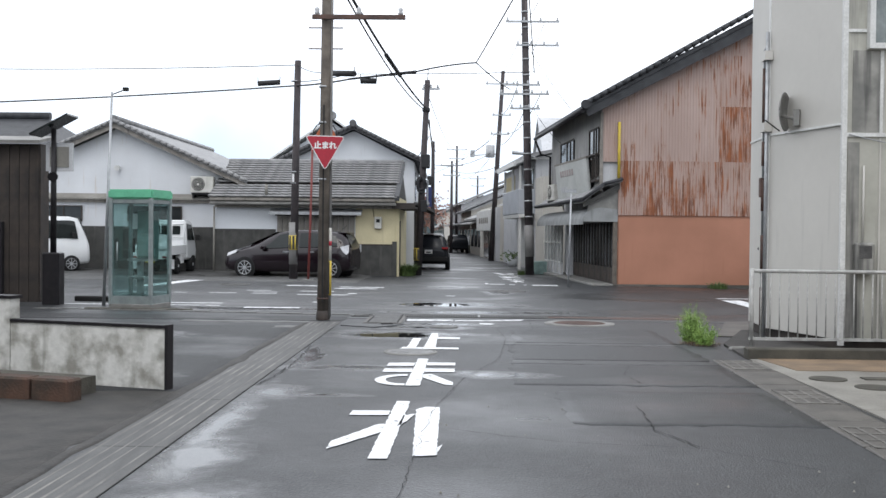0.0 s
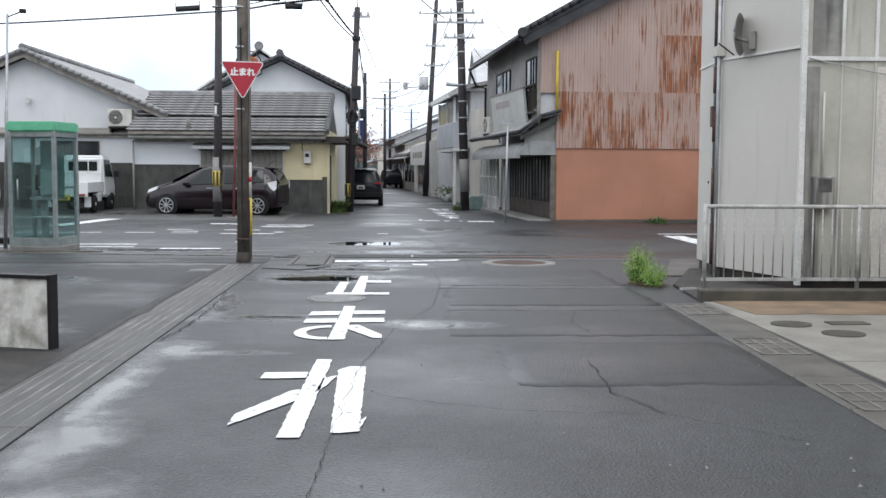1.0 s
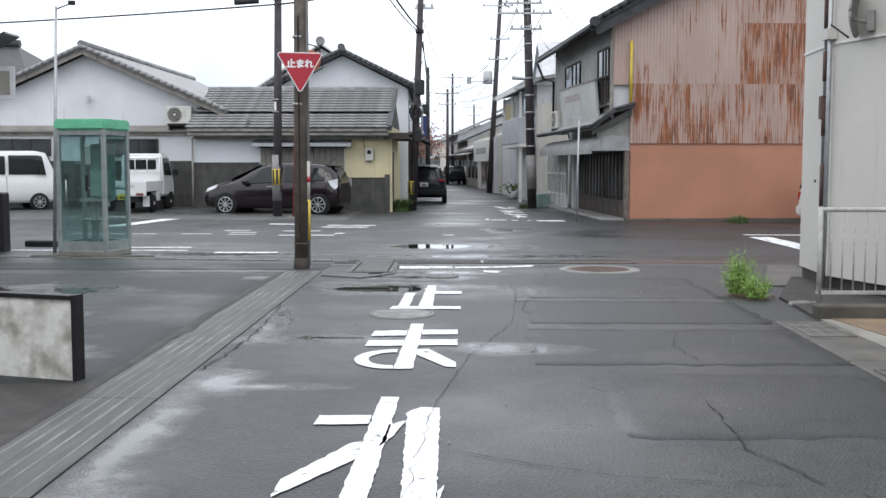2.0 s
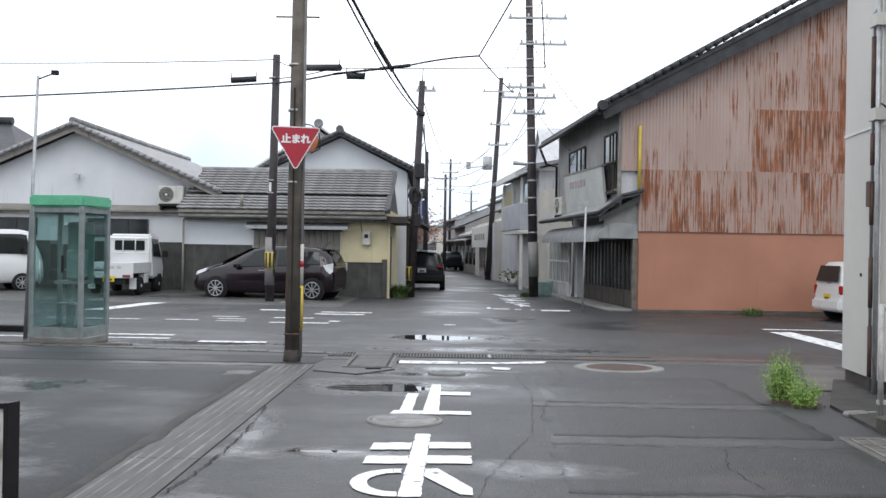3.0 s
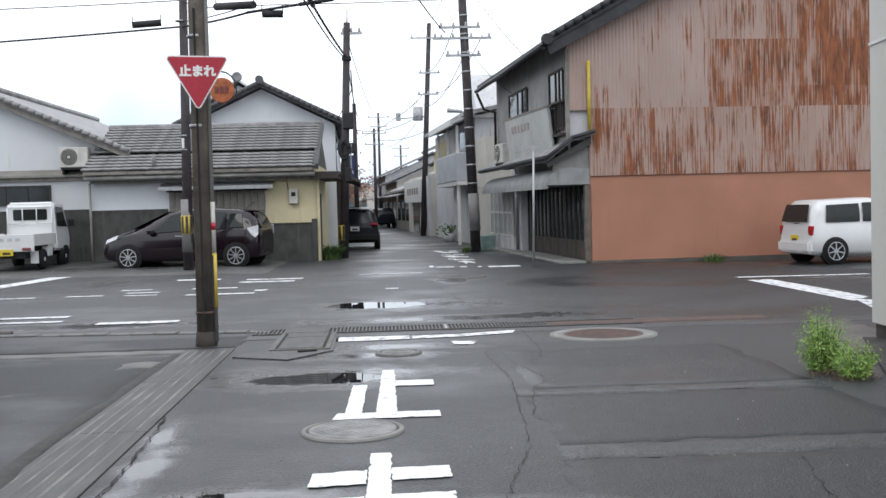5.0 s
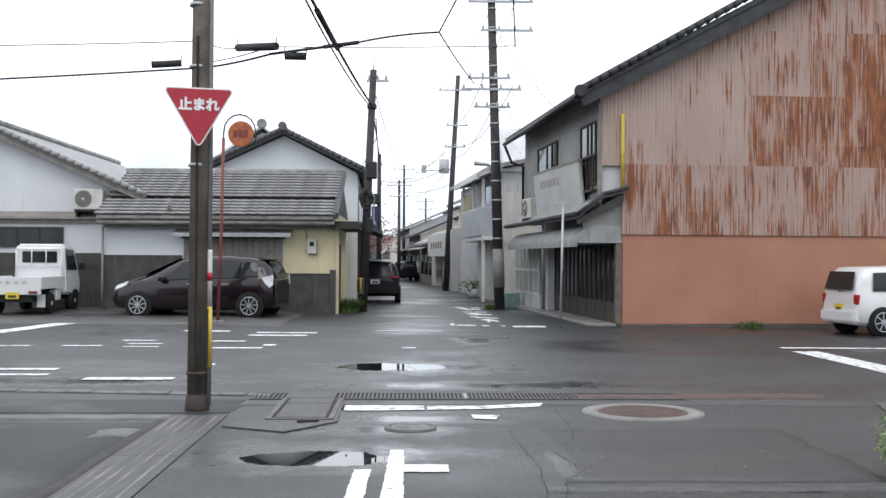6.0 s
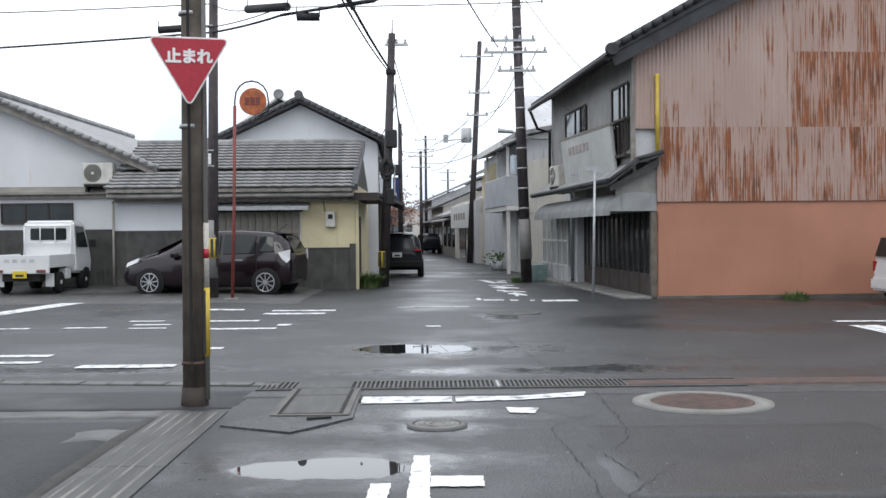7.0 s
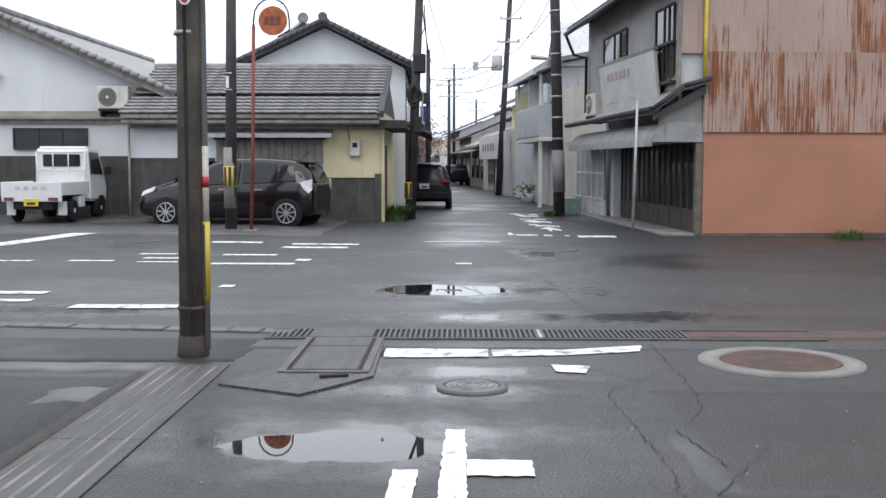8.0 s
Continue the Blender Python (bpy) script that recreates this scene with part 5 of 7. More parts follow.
sign_shop = thing("shop_house", "low beige shop with a pale lettered fascia", "shop", 1.95, 60.5, -0.12, SW)
part("wall", Shape().box(0.1, 8, 0, 12, 0, 3.2), "beige", sign_shop)
part("fascia", Shape().box(-0.35, 0.12, 1.2, 10, 1.75, 3.0).bevel(0.02), "trim", sign_shop)
for i in range(5):
    part("letter_bar", Shape().box(-0.37, -0.352, 2.6 + i * 1.2, 3.3 + i * 1.2, 2.2, 2.55), "greywood", sign_shop)
part("shop_window", Shape().box(0.05, 0.11, 1.8, 5.0, 0.4, 1.75), "shopglass", sign_shop)
part("shop_window", Shape().box(0.05, 0.11, 6.0, 9.0, 0.1, 1.75), "shopglass", sign_shop)
part("parapet", Shape().box(-0.1, 0.2, 0, 1.2, 0, 3.1), "greyplaster", sign_shop)
part("upper_block", Shape().box(1.5, 8, 0.3, 10, 3.2, 4.8), "cream", sign_shop)
part("roof", Shape().prism([(0.8, -0.2, 4.7), (5, -0.2, 6.3), (5, 10.4, 6.3), (0.8, 10.4, 4.7)], (0, 0, 0.15)), "tile", sign_shop)


def far_house(x, y, w, d, h, wall, roof, label, left=False):
    """A plain small-town house far down the street, its eaves along the street."""
    t = thing("house", label, "house", x, y, -0.12, SW if not left else 2.0)
    s = -1 if left else 1
    part("wall", Shape().box(min(0, s * w), max(0, s * w), 0, d, 0, h), wall, t)
    e = -0.6 * s
    part("roof", Shape().prism([(e, -0.3, h - 0.2), (s * w / 2, -0.3, h + w * 0.22), (s * w / 2, d + 0.3, h + w * 0.22), (e, d + 0.3, h - 0.2)], (0, 0, 0.14)), roof, t)
    part("roof", Shape().prism([(s * w / 2, -0.3, h + w * 0.22), (s * w + 0.6 * s, -0.3, h - 0.2), (s * w + 0.6 * s, d + 0.3, h - 0.2), (s * w / 2, d + 0.3, h + w * 0.22)], (0, 0, 0.14)), roof, t)
    part("gable", Shape().prism([(0, 0.02, h - 0.1), (s * w / 2, 0.02, h + w * 0.2), (s * w, 0.02, h - 0.1)], (0, 0.1, 0)), wall, t)
    part("pent_roof", Shape().prism([(0, 0, 2.5), (-0.9 * s, 0, 2.2), (-0.9 * s, d, 2.2), (0, d, 2.5)], (0, 0, 0.08)), roof, t)
    for i in range(int(d / 3)):
        part("window", Shape().box(-0.04, 0.04, 0.8 + i * 3, 2.6 + i * 3, 0.6, 1.9), "shopglass", t)
    return t


far_house(1.25, 74, 7, 9, 2.7, "greywood", "tile", "low grey wooden house down the street")
far_house(0.5, 84, 7, 10, 3.4, "beige", "tiledark", "low beige house down the street")
far_house(-0.3, 95, 8, 12, 4.2, "greyplaster", "tile", "grey house far down the street")
far_house(-3.0, 56, 7, 10, 4.6, "beige", "tiledark", "beige house down the street", True)
far_house(-3.4, 68, 7, 10, 4.0, "brownwood", "tile", "brown wooden house down the street", True)
far_house(-4.0, 80, 8, 12, 3.6, "redbrick", "tile", "reddish house far down the street", True)
far_house(-5.0, 94, 9, 16, 4.6, "redbrick", "tiledark", "reddish brick house far down the street", True)
far_house(-2.4, 125, 9, 16, 4.0, "beige", "tile", "beige house closing the end of the street", False)
hills = Shape()
rows = []
for j in range(2):
    row = []
    for i in range(60):
        x = -420 + i * 14.5
        h = 10 + 14 * (0.5 + noise.noise((x * 0.012, 3.3, 0))) + 5 * noise.noise((x * 0.05, 8, 0))
        row.append((x, 700, -5 if j == 0 else max(4, h)))
    rows.append(row)
hills.sheet(rows)
tagged(part("backdrop_hills", hills, "hill"), "distant wooded hills under low cloud", "hills", kind="structure")

# ---- grey building beside the road ----
# its bent outer wall runs from the far corner to a fold at the pipes and on to the trimmed corner
GN, GP, GF = (4.86, 13.8), (4.37, 15.4), (4.47, 16.7)
grey = thing("building", "grey-sided building with stained panels and white corner trim", "building", GN[0], GN[1], 0)


def gloc(p, z, out=0.0):
    return (p[0] - GN[0] - out, p[1] - GN[1], z)


def grey_run(a, b, z0, z1, out, back):
    """A strip of wall between two plan points, standing out to the street side and reaching back into the wall."""
    return Shape().prism([gloc(a, z0, out), gloc(b, z0, out), gloc(b, z0, -back), gloc(a, z0, -back)], (0, 0, z1 - z0))


part("wall", Shape().prism([gloc(GF, 0.17), gloc(GP, 0.17), gloc(GN, 0.17), (6.5, -0.1, 0.17), (6.5, 3.1, 0.17)], (0, 0, 6.9)), "siding", grey)
part("stained_wall", Shape().prism([(0.02, -0.012, 0.18), (0.02, -0.03, 0.18), (6.5, -0.13, 0.18), (6.5, -0.11, 0.18)], (0, 0, 6.8)), "siding2", grey, "grey panels with black mould stains")
# brown-black colour stands for the shade in the gap below the wall
part("plinth", Shape().prism([gloc(GF, 0.0, -0.04), gloc(GP, 0.0, -0.05), (0.05, 0.07, 0.0), (6.5, -0.03, 0.0), (6.5, 3.0, 0.0)], (0, 0, 0.168)), "brownwood", grey, "dark recessed strip filling the shaded gap under the wall")
part("corner_trim", Shape().box(-0.032, 0.032, -0.06, 0.0, 0.1, 6.95), "trim", grey)
part("fold_trim", grey_run((GP[0] + 0.0, GP[1] + 0.03), (GP[0], GP[1] - 0.03), 0.17, 6.95, 0.008, 0.02), "trim", grey)
part("band", grey_run(GF, GP, 2.92, 2.95, 0.014, 0.02), "trim", grey)
part("band", grey_run(GP, (GN[0] - 0.03, GN[1]), 2.92, 2.95, 0.014, 0.02), "trim", grey)
part("band", Shape().prism([(0, -0.06, 2.77), (6.5, -0.16, 2.77), (6.5, -0.1, 2.77), (0, 0.0, 2.77)], (0, 0, 0.05)), "trim", grey)
for xx in (0.46, 0.86, 1.27, 1.68, 2.1, 2.5, 2.9, 3.6):
    yb = -0.034 - 0.0155 * xx
    part("batten", Shape().box(xx - 0.02, xx + 0.02, yb - 0.025, yb + 0.02, 2.82, 3.88), "trim", grey)
    part("joint", Shape().box(xx - 0.01, xx + 0.01, yb - 0.01, yb + 0.02, 0.19, 2.76), "siding", grey)
win = part("window", Shape().box(0.34, 2.6, -0.12, -0.03, 3.95, 5.1), "paleglass", grey)
part("frame", Shape().box(0.27, 2.67, -0.15, -0.03, 3.88, 3.95).box(0.27, 0.34, -0.15, -0.03, 3.951, 5.2).box(2.6, 2.67, -0.15, -0.03, 3.951, 5.2).box(1.42, 1.48, -0.14, -0.12, 3.95, 5.1), "trim", win)
part("window_sill_band", Shape().box(0.035, 0.268, -0.055, -0.03, 4.1, 4.14), "trim", grey)
mb = part("meter_box", Shape().box(0.13, 0.37, -0.17, -0.02, 1.02, 1.42).bevel(0.025), "mould", grey, "grimy meter box")
part("meter_face", Shape().box(0.17, 0.33, -0.178, -0.168, 1.22, 1.38).bevel(0.008), "iron", mb)
part("meter_conduit", Shape().rod((0.25, -0.06, 1.42), (0.25, -0.06, 2.4), 0.014, 0.014, 8), "siding", mb)
for x0, x1, z0, z1, mm in ((0.1, 0.44, 2.83, 3.87, "mould"), (0.48, 0.84, 2.83, 3.87, "siding2"), (0.88, 1.25, 2.83, 3.87, "siding2"), (1.29, 1.66, 2.83, 3.87, "mould"), (0.05, 0.2, 0.2, 2.7, "mould"), (0.88, 1.25, 0.2, 2.7, "beige")):
    ya = -0.033 - 0.0155 * x0
    part("panel", Shape().prism([(x0, ya, z0), (x1, ya - 0.0155 * (x1 - x0), z0), (x1, ya - 0.0155 * (x1 - x0), z1), (x0, ya, z1)], (0, -0.006, 0)), mm, grey, "mould-blackened panel" if mm == "mould" else "")
part("awning_frame", Shape().tube([(2.05, -0.1, 2.65), (2.05, -0.3, 2.4), (2.05, -0.1, 2.3)], 0.025, 8), "galv", grey, "galvanised bracket")
part("cable", Shape().tube(wire_between((0.05, -0.07, 2.8), (2.05, -0.12, 2.5), 0.05), 0.007, 5), "galv", grey)
PX, PY = GP[0] - GN[0] - 0.04, GP[1] - GN[1]
pipe = Shape().tube([(PX, PY - 0.03, 0.0), (PX, PY - 0.03, 4.4)], 0.026, 8).tube([(PX - 0.01, PY + 0.08, 0.05), (PX - 0.01, PY + 0.08, 4.15), (PX, PY - 0.03, 4.2)], 0.02, 8)
part("downpipe", pipe, "galv", grey)
for z0, z1 in ((0.2, 0.75), (0.95, 1.5), (1.85, 2.3), (2.5, 2.85), (3.05, 3.9)):
    part("rusted_sleeve", Shape().rod((PX - 0.012, PY + 0.08, z0), (PX - 0.012, PY + 0.08, z1), 0.026, 0.026, 8), "rustiron", grey, "rusted stretch of pipe")
for zz in (2.98, 4.0):
    part("pipe_clamp", Shape().box(PX - 0.05, PX + 0.06, PY - 0.09, PY + 0.13, zz, zz + 0.13), "siding", grey)
part("pipe_box", Shape().box(PX - 0.05, PX + 0.03, PY + 0.06, PY + 0.16, 2.05, 2.33).bevel(0.01), "rustiron", grey)
part("wall_plug", Shape().rod((-0.40, 2.2, 1.3), (-0.455, 2.2, 1.3), 0.02, 0.02, 8), "trimblack", grey)
part("roof", Shape().box(-0.5, 6.7, -0.1, 3.1, 7.07, 7.25), "siding", grey)

dish = thing("satellite_dish", "grey satellite dish on a bracket on the grey wall", "satellite dish", 4.58, 14.7, 3.2, -122)
bowl = Shape()
rows = []
for i in range(7):
    r = 0.27 * i / 6
    rows.append([(r * math.cos(2 * math.pi * k / 24), -0.26 + 0.9 * r * r, r * math.sin(2 * math.pi * k / 24)) for k in range(25)])
bowl.sheet(rows)
bo = part("bowl", bowl, "concrete", dish)
bo.modifiers.new("thickness", "SOLIDIFY").thickness = 0.012
part("arm", Shape().rod((0, -0.24, -0.05), (0, 0.0, -0.12), 0.02).box(-0.07, 0.07, -0.06, 0.02, -0.2, 0.02), "concrete", dish)
part("feed", Shape().rod((0, -0.26, -0.26), (0, -0.46, -0.1), 0.01), "trimblack", dish)

kerb = thing("kerb", "mossy dark concrete kerb under the fence", "kerb", 3.45, 12.9, 0, kind="structure")
part("stone", Shape().box(0.0, 9, 0.0, 0.2, -0.05, 0.14).bevel(0.015), "kerbstone", kerb)
part("fill", Shape().prism([(0.0, 0.19, -0.02), (9, 0.19, -0.02), (9, 1.4, -0.02), (1.6, 1.1, -0.02), (1.25, 3.7, -0.02), (0.9, 3.75, -0.02), (0.1, 1.6, -0.02)], (0, 0, 0.05)), "soil", kerb)
court = thing("pavement_forecourt", "pale concrete forecourt slabs with a brown stain", "forecourt", 3.45, 7.0, 0, kind="structure")
for i in range(4):
    for j in range(3):
        part("slab", Shape().box(0.02 + i * 2.0, 1.99 + i * 2.0, -3.85 + j * 3.05, -0.83 + j * 3.05 + (0 if j < 2 else 0.61), -0.05, 0.012 + 0.002 * ((i + j) % 2)), "concrete2", court)
part("stain", Shape().prism([(8, 5.89, 0.0), (0.12, 5.89, 0.0)] + [(0.25 + i * 0.194, 4.75 - 0.004 * i + 0.32 * noise.noise((i * 0.23, 2.5, 0)) + 0.12 * noise.noise((i * 0.9, 5.5, 0)), 0.0) for i in range(40)], (0, 0, 0.019)), "sand", court)
for xx, yy in ((0.36, 4.15), (0.62, 3.57)):
    part("lid", Shape().lathe([(0.19, 0.0), (0.19, 0.024)], (xx, yy, 0), n=24), "kerbstone", court)
part("lid", Shape().box(0.74, 1.12, 4.12, 4.3, 0.0, 0.024), "kerbstone", court)

fence = thing("railing_fence", "galvanised steel railing fence with upright bars", "fence", 3.65, 13.5, 0.13, 0.0)
part("rail", Shape().rod((0, 0, 0.92), (7, 0, 0.92), 0.024, 0.024, 10), "railpaint", fence)
part("rail", Shape().box(-0.03, 7, -0.02, 0.02, 0.05, 0.085), "railpaint", fence)
fb = None
for i in range(58):
    m = pose(0.115 + i * 0.116, 0, 0)
    if fb is None:
        fb = part("bar", Shape().rod((0, 0, 0.07), (0, 0, 0.92), 0.009, 0.009, 8), "railpaint", fence)
        fb.matrix_basis = m
    else:
        share(fb, m, fence)
fp = part("post", Shape().rod((0, 0, -0.05), (0, 0, 0.95), 0.026, 0.026, 10), "railpaint", fence)
for i in range(1, 5):
    share(fp, pose(i * 1.42 + 0.4, 0, 0), fence)

# ---- low wall on the other side ----
stub = thing("garden_wall", "low flaking white rendered wall with a dark cap", "low wall", -2.73, 9.88, 0, -17)
part("wall", Shape().box(-1.75, 0, 0, 0.06, -0.03, 0.575), "plainwall", stub)
part("cap", Shape().box(-1.75, 0.0, -0.015, 0.075, 0.575, 0.605), "black", stub)
part("end_post", Shape().box(0.0, 0.03, -0.02, 0.08, -0.03, 0.61), "black", stub, "dark end strip")
part("tall_wall", Shape().box(-8, -1.76, 0, 0.14, -0.03, 0.8), "plainwall", stub)
part("tall_cap", Shape().box(-8, -1.74, -0.015, 0.155, 0.8, 0.83), "black", stub)
blk = thing("planter_edge", "row of brown blocks holding dark soil by the low wall", "planter", -3.75, 9.6, 0, -17)
bb = None
for i in range(9):
    m = pose(0.35 - i * 0.42, -0.28 - 0.02 * (i % 2), 0, 0, 0, 2 * ((i * 3) % 4 - 1.5))
    if bb is None:
        bb = part("block", Shape().box(-0.2, 0.2, -0.1, 0.1, -0.02, 0.2).bevel(0.02), "brick", blk)
        bb.matrix_basis = m
    else:
        share(bb, m, blk)
part("soil", Shape().box(-3.2, 0.4, -0.2, 0.2, -0.02, 0.16), "kerbstone", blk)

# ---- walls and houses added out of view, behind and beside the camera ----
back = thing("house", "unseen grey wall added behind the camera to bound reflections", "house", 0, -14, 0)
part("wall", Shape().box(-14, 14, -4, 0, -0.1, 5), "greyplaster", back)

# never in view: these two only dim the sky light and reflections
for nm, x0, x1, y0, y1, h, mm in (("left", -17, -10.2, -2, 16.5, 5.2, "greywood"), ("right", 9.6, 16, -2, 12, 5.6, "beige")):
    side = thing("house", "unseen plain house added beside the road to darken reflections", "house", (x0 + x1) / 2, y0, 0)
    part("wall", Shape().box((x0 - x1) / 2, (x1 - x0) / 2, 0, y1 - y0, -0.1, h), mm, side)
    part("roof", Shape().prism([((x0 - x1) / 2 - 0.5, -0.4, h), ((x1 - x0) / 2 + 0.5, -0.4, h), (0, -0.4, h + 1.6)], (0, y1 - y0 + 0.8, 0)), "tile", side)


# ---- vehicles ----
def car(name, label, x, y, rz, stations, paint, wheels, r, track, side_windows, front_glass, rear_glass, rim="alloy", spokes=9, z=None):
    """A vehicle lofted from stations (along, sill, belt, roof, half width, half roof width), heading along +x."""
    t = thing(name, label, "car", x, y, gz(x, y) if z is None else z, rz)

    def sec(st):
        a, sill, belt, roof, w, wr = st
        return [(a, 0, sill), (a, w * 0.88, sill), (a, w * 0.985, sill + 0.1), (a, w, (sill + belt) / 2), (a, w * 0.985, belt - 0.06), (a, w * 0.955, belt), (a, (w * 0.955 + wr) / 2 + 0.012, (belt + roof - 0.05) / 2), (a, wr, roof - 0.05), (a, wr * 0.86, roof - 0.012), (a, wr * 0.45, roof), (a, 0, roof + 0.004)]

    fine = []
    for p, q in zip(stations, stations[1:]):
        k = max(1, int((q[0] - p[0]) / 0.14))
        fine += [tuple(u + (v - u) * i / k for u, v in zip(p, q)) for i in range(k)]
    fine.append(stations[-1])
    s = Shape()
    half = [sec(st) for st in fine]
    full = [h + [(a, -b, c) for a, b, c in h[-2:0:-1]] + [h[0]] for h in half]
    s.sheet(full)
    for e in (0, -1):
        s.bm.faces.new([s.bm.verts.new(p) for p in full[e][:-1]])
    bmesh.ops.remove_doubles(s.bm, verts=s.bm.verts, dist=0.0005)
    body = part("body", s, paint, t)

    def at(a):
        for p, q in zip(stations, stations[1:]):
            if p[0] <= a <= q[0]:
                k = (a - p[0]) / (q[0] - p[0])
                return tuple(u + (v - u) * k for u, v in zip(p, q))
        return stations[-1]

    for sd in (1, -1):
        for a0, a1, lo, hi, slant0, slant1 in side_windows:
            w = Shape()
            rows = []
            for v in (lo, (lo + hi) / 2, hi):
                row = []
                for i in range(7):
                    b0, b1 = a0 + slant0 * (v - lo), a1 + slant1 * (v - lo)
                    a = b0 + (b1 - b0) * i / 6
                    _, sill, belt, roof, hw, wr = at(a)
                    top = roof - 0.05
                    yy = hw * 0.955 + (wr - hw * 0.955) * v + 0.03 * (1 - abs(2 * v - 1)) + 0.022
                    row.append((a, sd * yy, belt + (top - belt) * v))
                rows.append(row)
            part("side_window", w.sheet(rows), "carglass", body)
        for wx in wheels:
            part("wheel_arch", Shape().rod((wx, sd * (track - 0.12), r), (wx, sd * (track + 0.012), r), r * 1.09, r * 1.07, 28), "trimblack", body)
            wh = part("wheel", Shape().lathe([(r * 0.62, -0.1), (r * 0.95, -0.1), (r, -0.07), (r, 0.07), (r * 0.95, 0.1), (r * 0.68, 0.1)], (0, 0, 0), "y", 32), "rubber", t)
            wh.matrix_basis = pose(wx, sd * (track - 0.065), r)
            o = 0.104 * sd
            part("rim_dish", Shape().rod((0, o - 0.05 * sd, 0), (0, o - 0.04 * sd, 0), r * 0.68, r * 0.68, 28), "trimblack", wh)
            rm = Shape().lathe([(r * 0.70, o - 0.01), (r * 0.70, o), (r * 0.645, o), (r * 0.645, o - 0.01)], (0, 0, 0), "y", 32, True)
            for k in range(spokes):
                rm.box(-0.013, 0.013, min(o - 0.02 * sd, o), max(o - 0.02 * sd, o), 0.03, r * 0.64, pose(0, 0, 0, 0, 360 * k / spokes, 0))
            rm.rod((0, o - 0.02 * sd, 0), (0, o + 0.006 * sd, 0), 0.06, 0.05, 14)
            part("rim", rm, rim, wh)
    for nm, (xa, wa, za), (xb, wb, zb) in (("windscreen", *front_glass), ("rear_window", *rear_glass)):
        d = Vector((zb - za, 0, xa - xb)).normalized() * 0.012
        if nm == "rear_window":
            d = -Vector((zb - za, 0, xa - xb)).normalized() * 0.012
        part(nm, Shape().prism([Vector((xa, -wa, za)) + d, Vector((xa, wa, za)) + d, Vector((xb, wb, zb)) + d, Vector((xb, -wb, zb)) + d], d * 0.2), "carglass", body)
    return t, body


def plate(parent, x, z, material, sgn=-1, w=0.165):
    p = part("number_plate", Shape().box(min(x, x + 0.015 * sgn), max(x, x + 0.015 * sgn), -w, w, z, z + 0.165), material, parent)
    xx = x + 0.016 * sgn
    part("plate_bar", Shape().box(min(xx, xx + 0.004 * sgn), max(xx, xx + 0.004 * sgn), -w * 0.6, w * 0.6, z + 0.03, z + 0.09), "ink", p)


# dark purple estate car in the lot
est, eb = car("car", "dark purple estate car parked in front of the low house", -3.36, 34.8, 172,
              [(0.19, 0.42, 0.8, 0.9, 0.7, 0.6), (0.23, 0.3, 0.98, 1.1, 0.82, 0.62), (0.32, 0.26, 1.0, 1.3, 0.86, 0.6), (0.48, 0.24, 1.0, 1.46, 0.88, 0.6), (0.8, 0.22, 0.99, 1.53, 0.885, 0.61), (1.5, 0.2, 0.97, 1.575, 0.89, 0.62), (2.2, 0.2, 0.95, 1.565, 0.89, 0.62), (2.7, 0.2, 0.93, 1.46, 0.89, 0.62), (3.2, 0.2, 0.92, 1.22, 0.89, 0.64), (3.6, 0.2, 0.92, 1.05, 0.885, 0.66), (4.0, 0.22, 0.84, 0.95, 0.87, 0.66), (4.28, 0.25, 0.74, 0.83, 0.8, 0.6), (4.41, 0.27, 0.64, 0.71, 0.7, 0.5), (4.48, 0.34, 0.5, 0.56, 0.55, 0.4)],
              "cardark", (0.8, 3.68), 0.325, 0.885, ((0.6, 0.98, 0.14, 0.86, 0.1, 0.02), (1.07, 1.86, 0.08, 0.9, 0.02, 0.0), (1.95, 3.1, 0.08, 0.92, 0.0, -0.62)),
              ((3.62, 0.66, 1.05), (2.7, 0.56, 1.48)), ((0.19, 0.58, 1.02), (0.41, 0.52, 1.43)))
for sd in (1, -1):
    part("tail_lamp", Shape().prism([(0.22, sd * 0.8, 1.1), (0.5, sd * 0.875, 1.03), (0.4, sd * 0.885, 0.87), (0.29, sd * 0.875, 0.78), (0.22, sd * 0.82, 0.86)], (-0.012, sd * 0.022, 0)), "clearlens", eb, "clear tail lamp")
    part("headlamp", Shape().prism([(4.3, sd * 0.67, 0.79), (3.92, sd * 0.845, 0.91), (3.98, sd * 0.86, 0.8), (4.33, sd * 0.72, 0.68)], (0.015, sd * 0.03, 0.012)), "clearlens", eb)
    part("wing_mirror", Shape().box(2.95, 3.12, min(sd * 0.88, sd * 1.04), max(sd * 0.88, sd * 1.04), 0.92, 1.05).bevel(0.03), "cardark", eb)
    for hx in (1.35, 2.2):
        part("door_handle", Shape().box(hx, hx + 0.2, min(sd * 0.89, sd * 0.915), max(sd * 0.89, sd * 0.915), 0.84, 0.875), "alloy", eb, "chrome door handle")
    for hx in (1.02, 1.92):
        part("door_seam", Shape().box(hx, hx + 0.008, min(sd * 0.87, sd * 0.893), max(sd * 0.87, sd * 0.893), 0.3, 0.9), "trimblack", eb)
part("roof_spoiler", Shape().box(0.36, 0.68, -0.55, 0.55, 1.46, 1.5).bevel(0.015), "cardark", eb)
part("antenna", Shape().rod((0.75, 0, 1.52), (0.5, 0, 1.72), 0.008), "trimblack", eb)

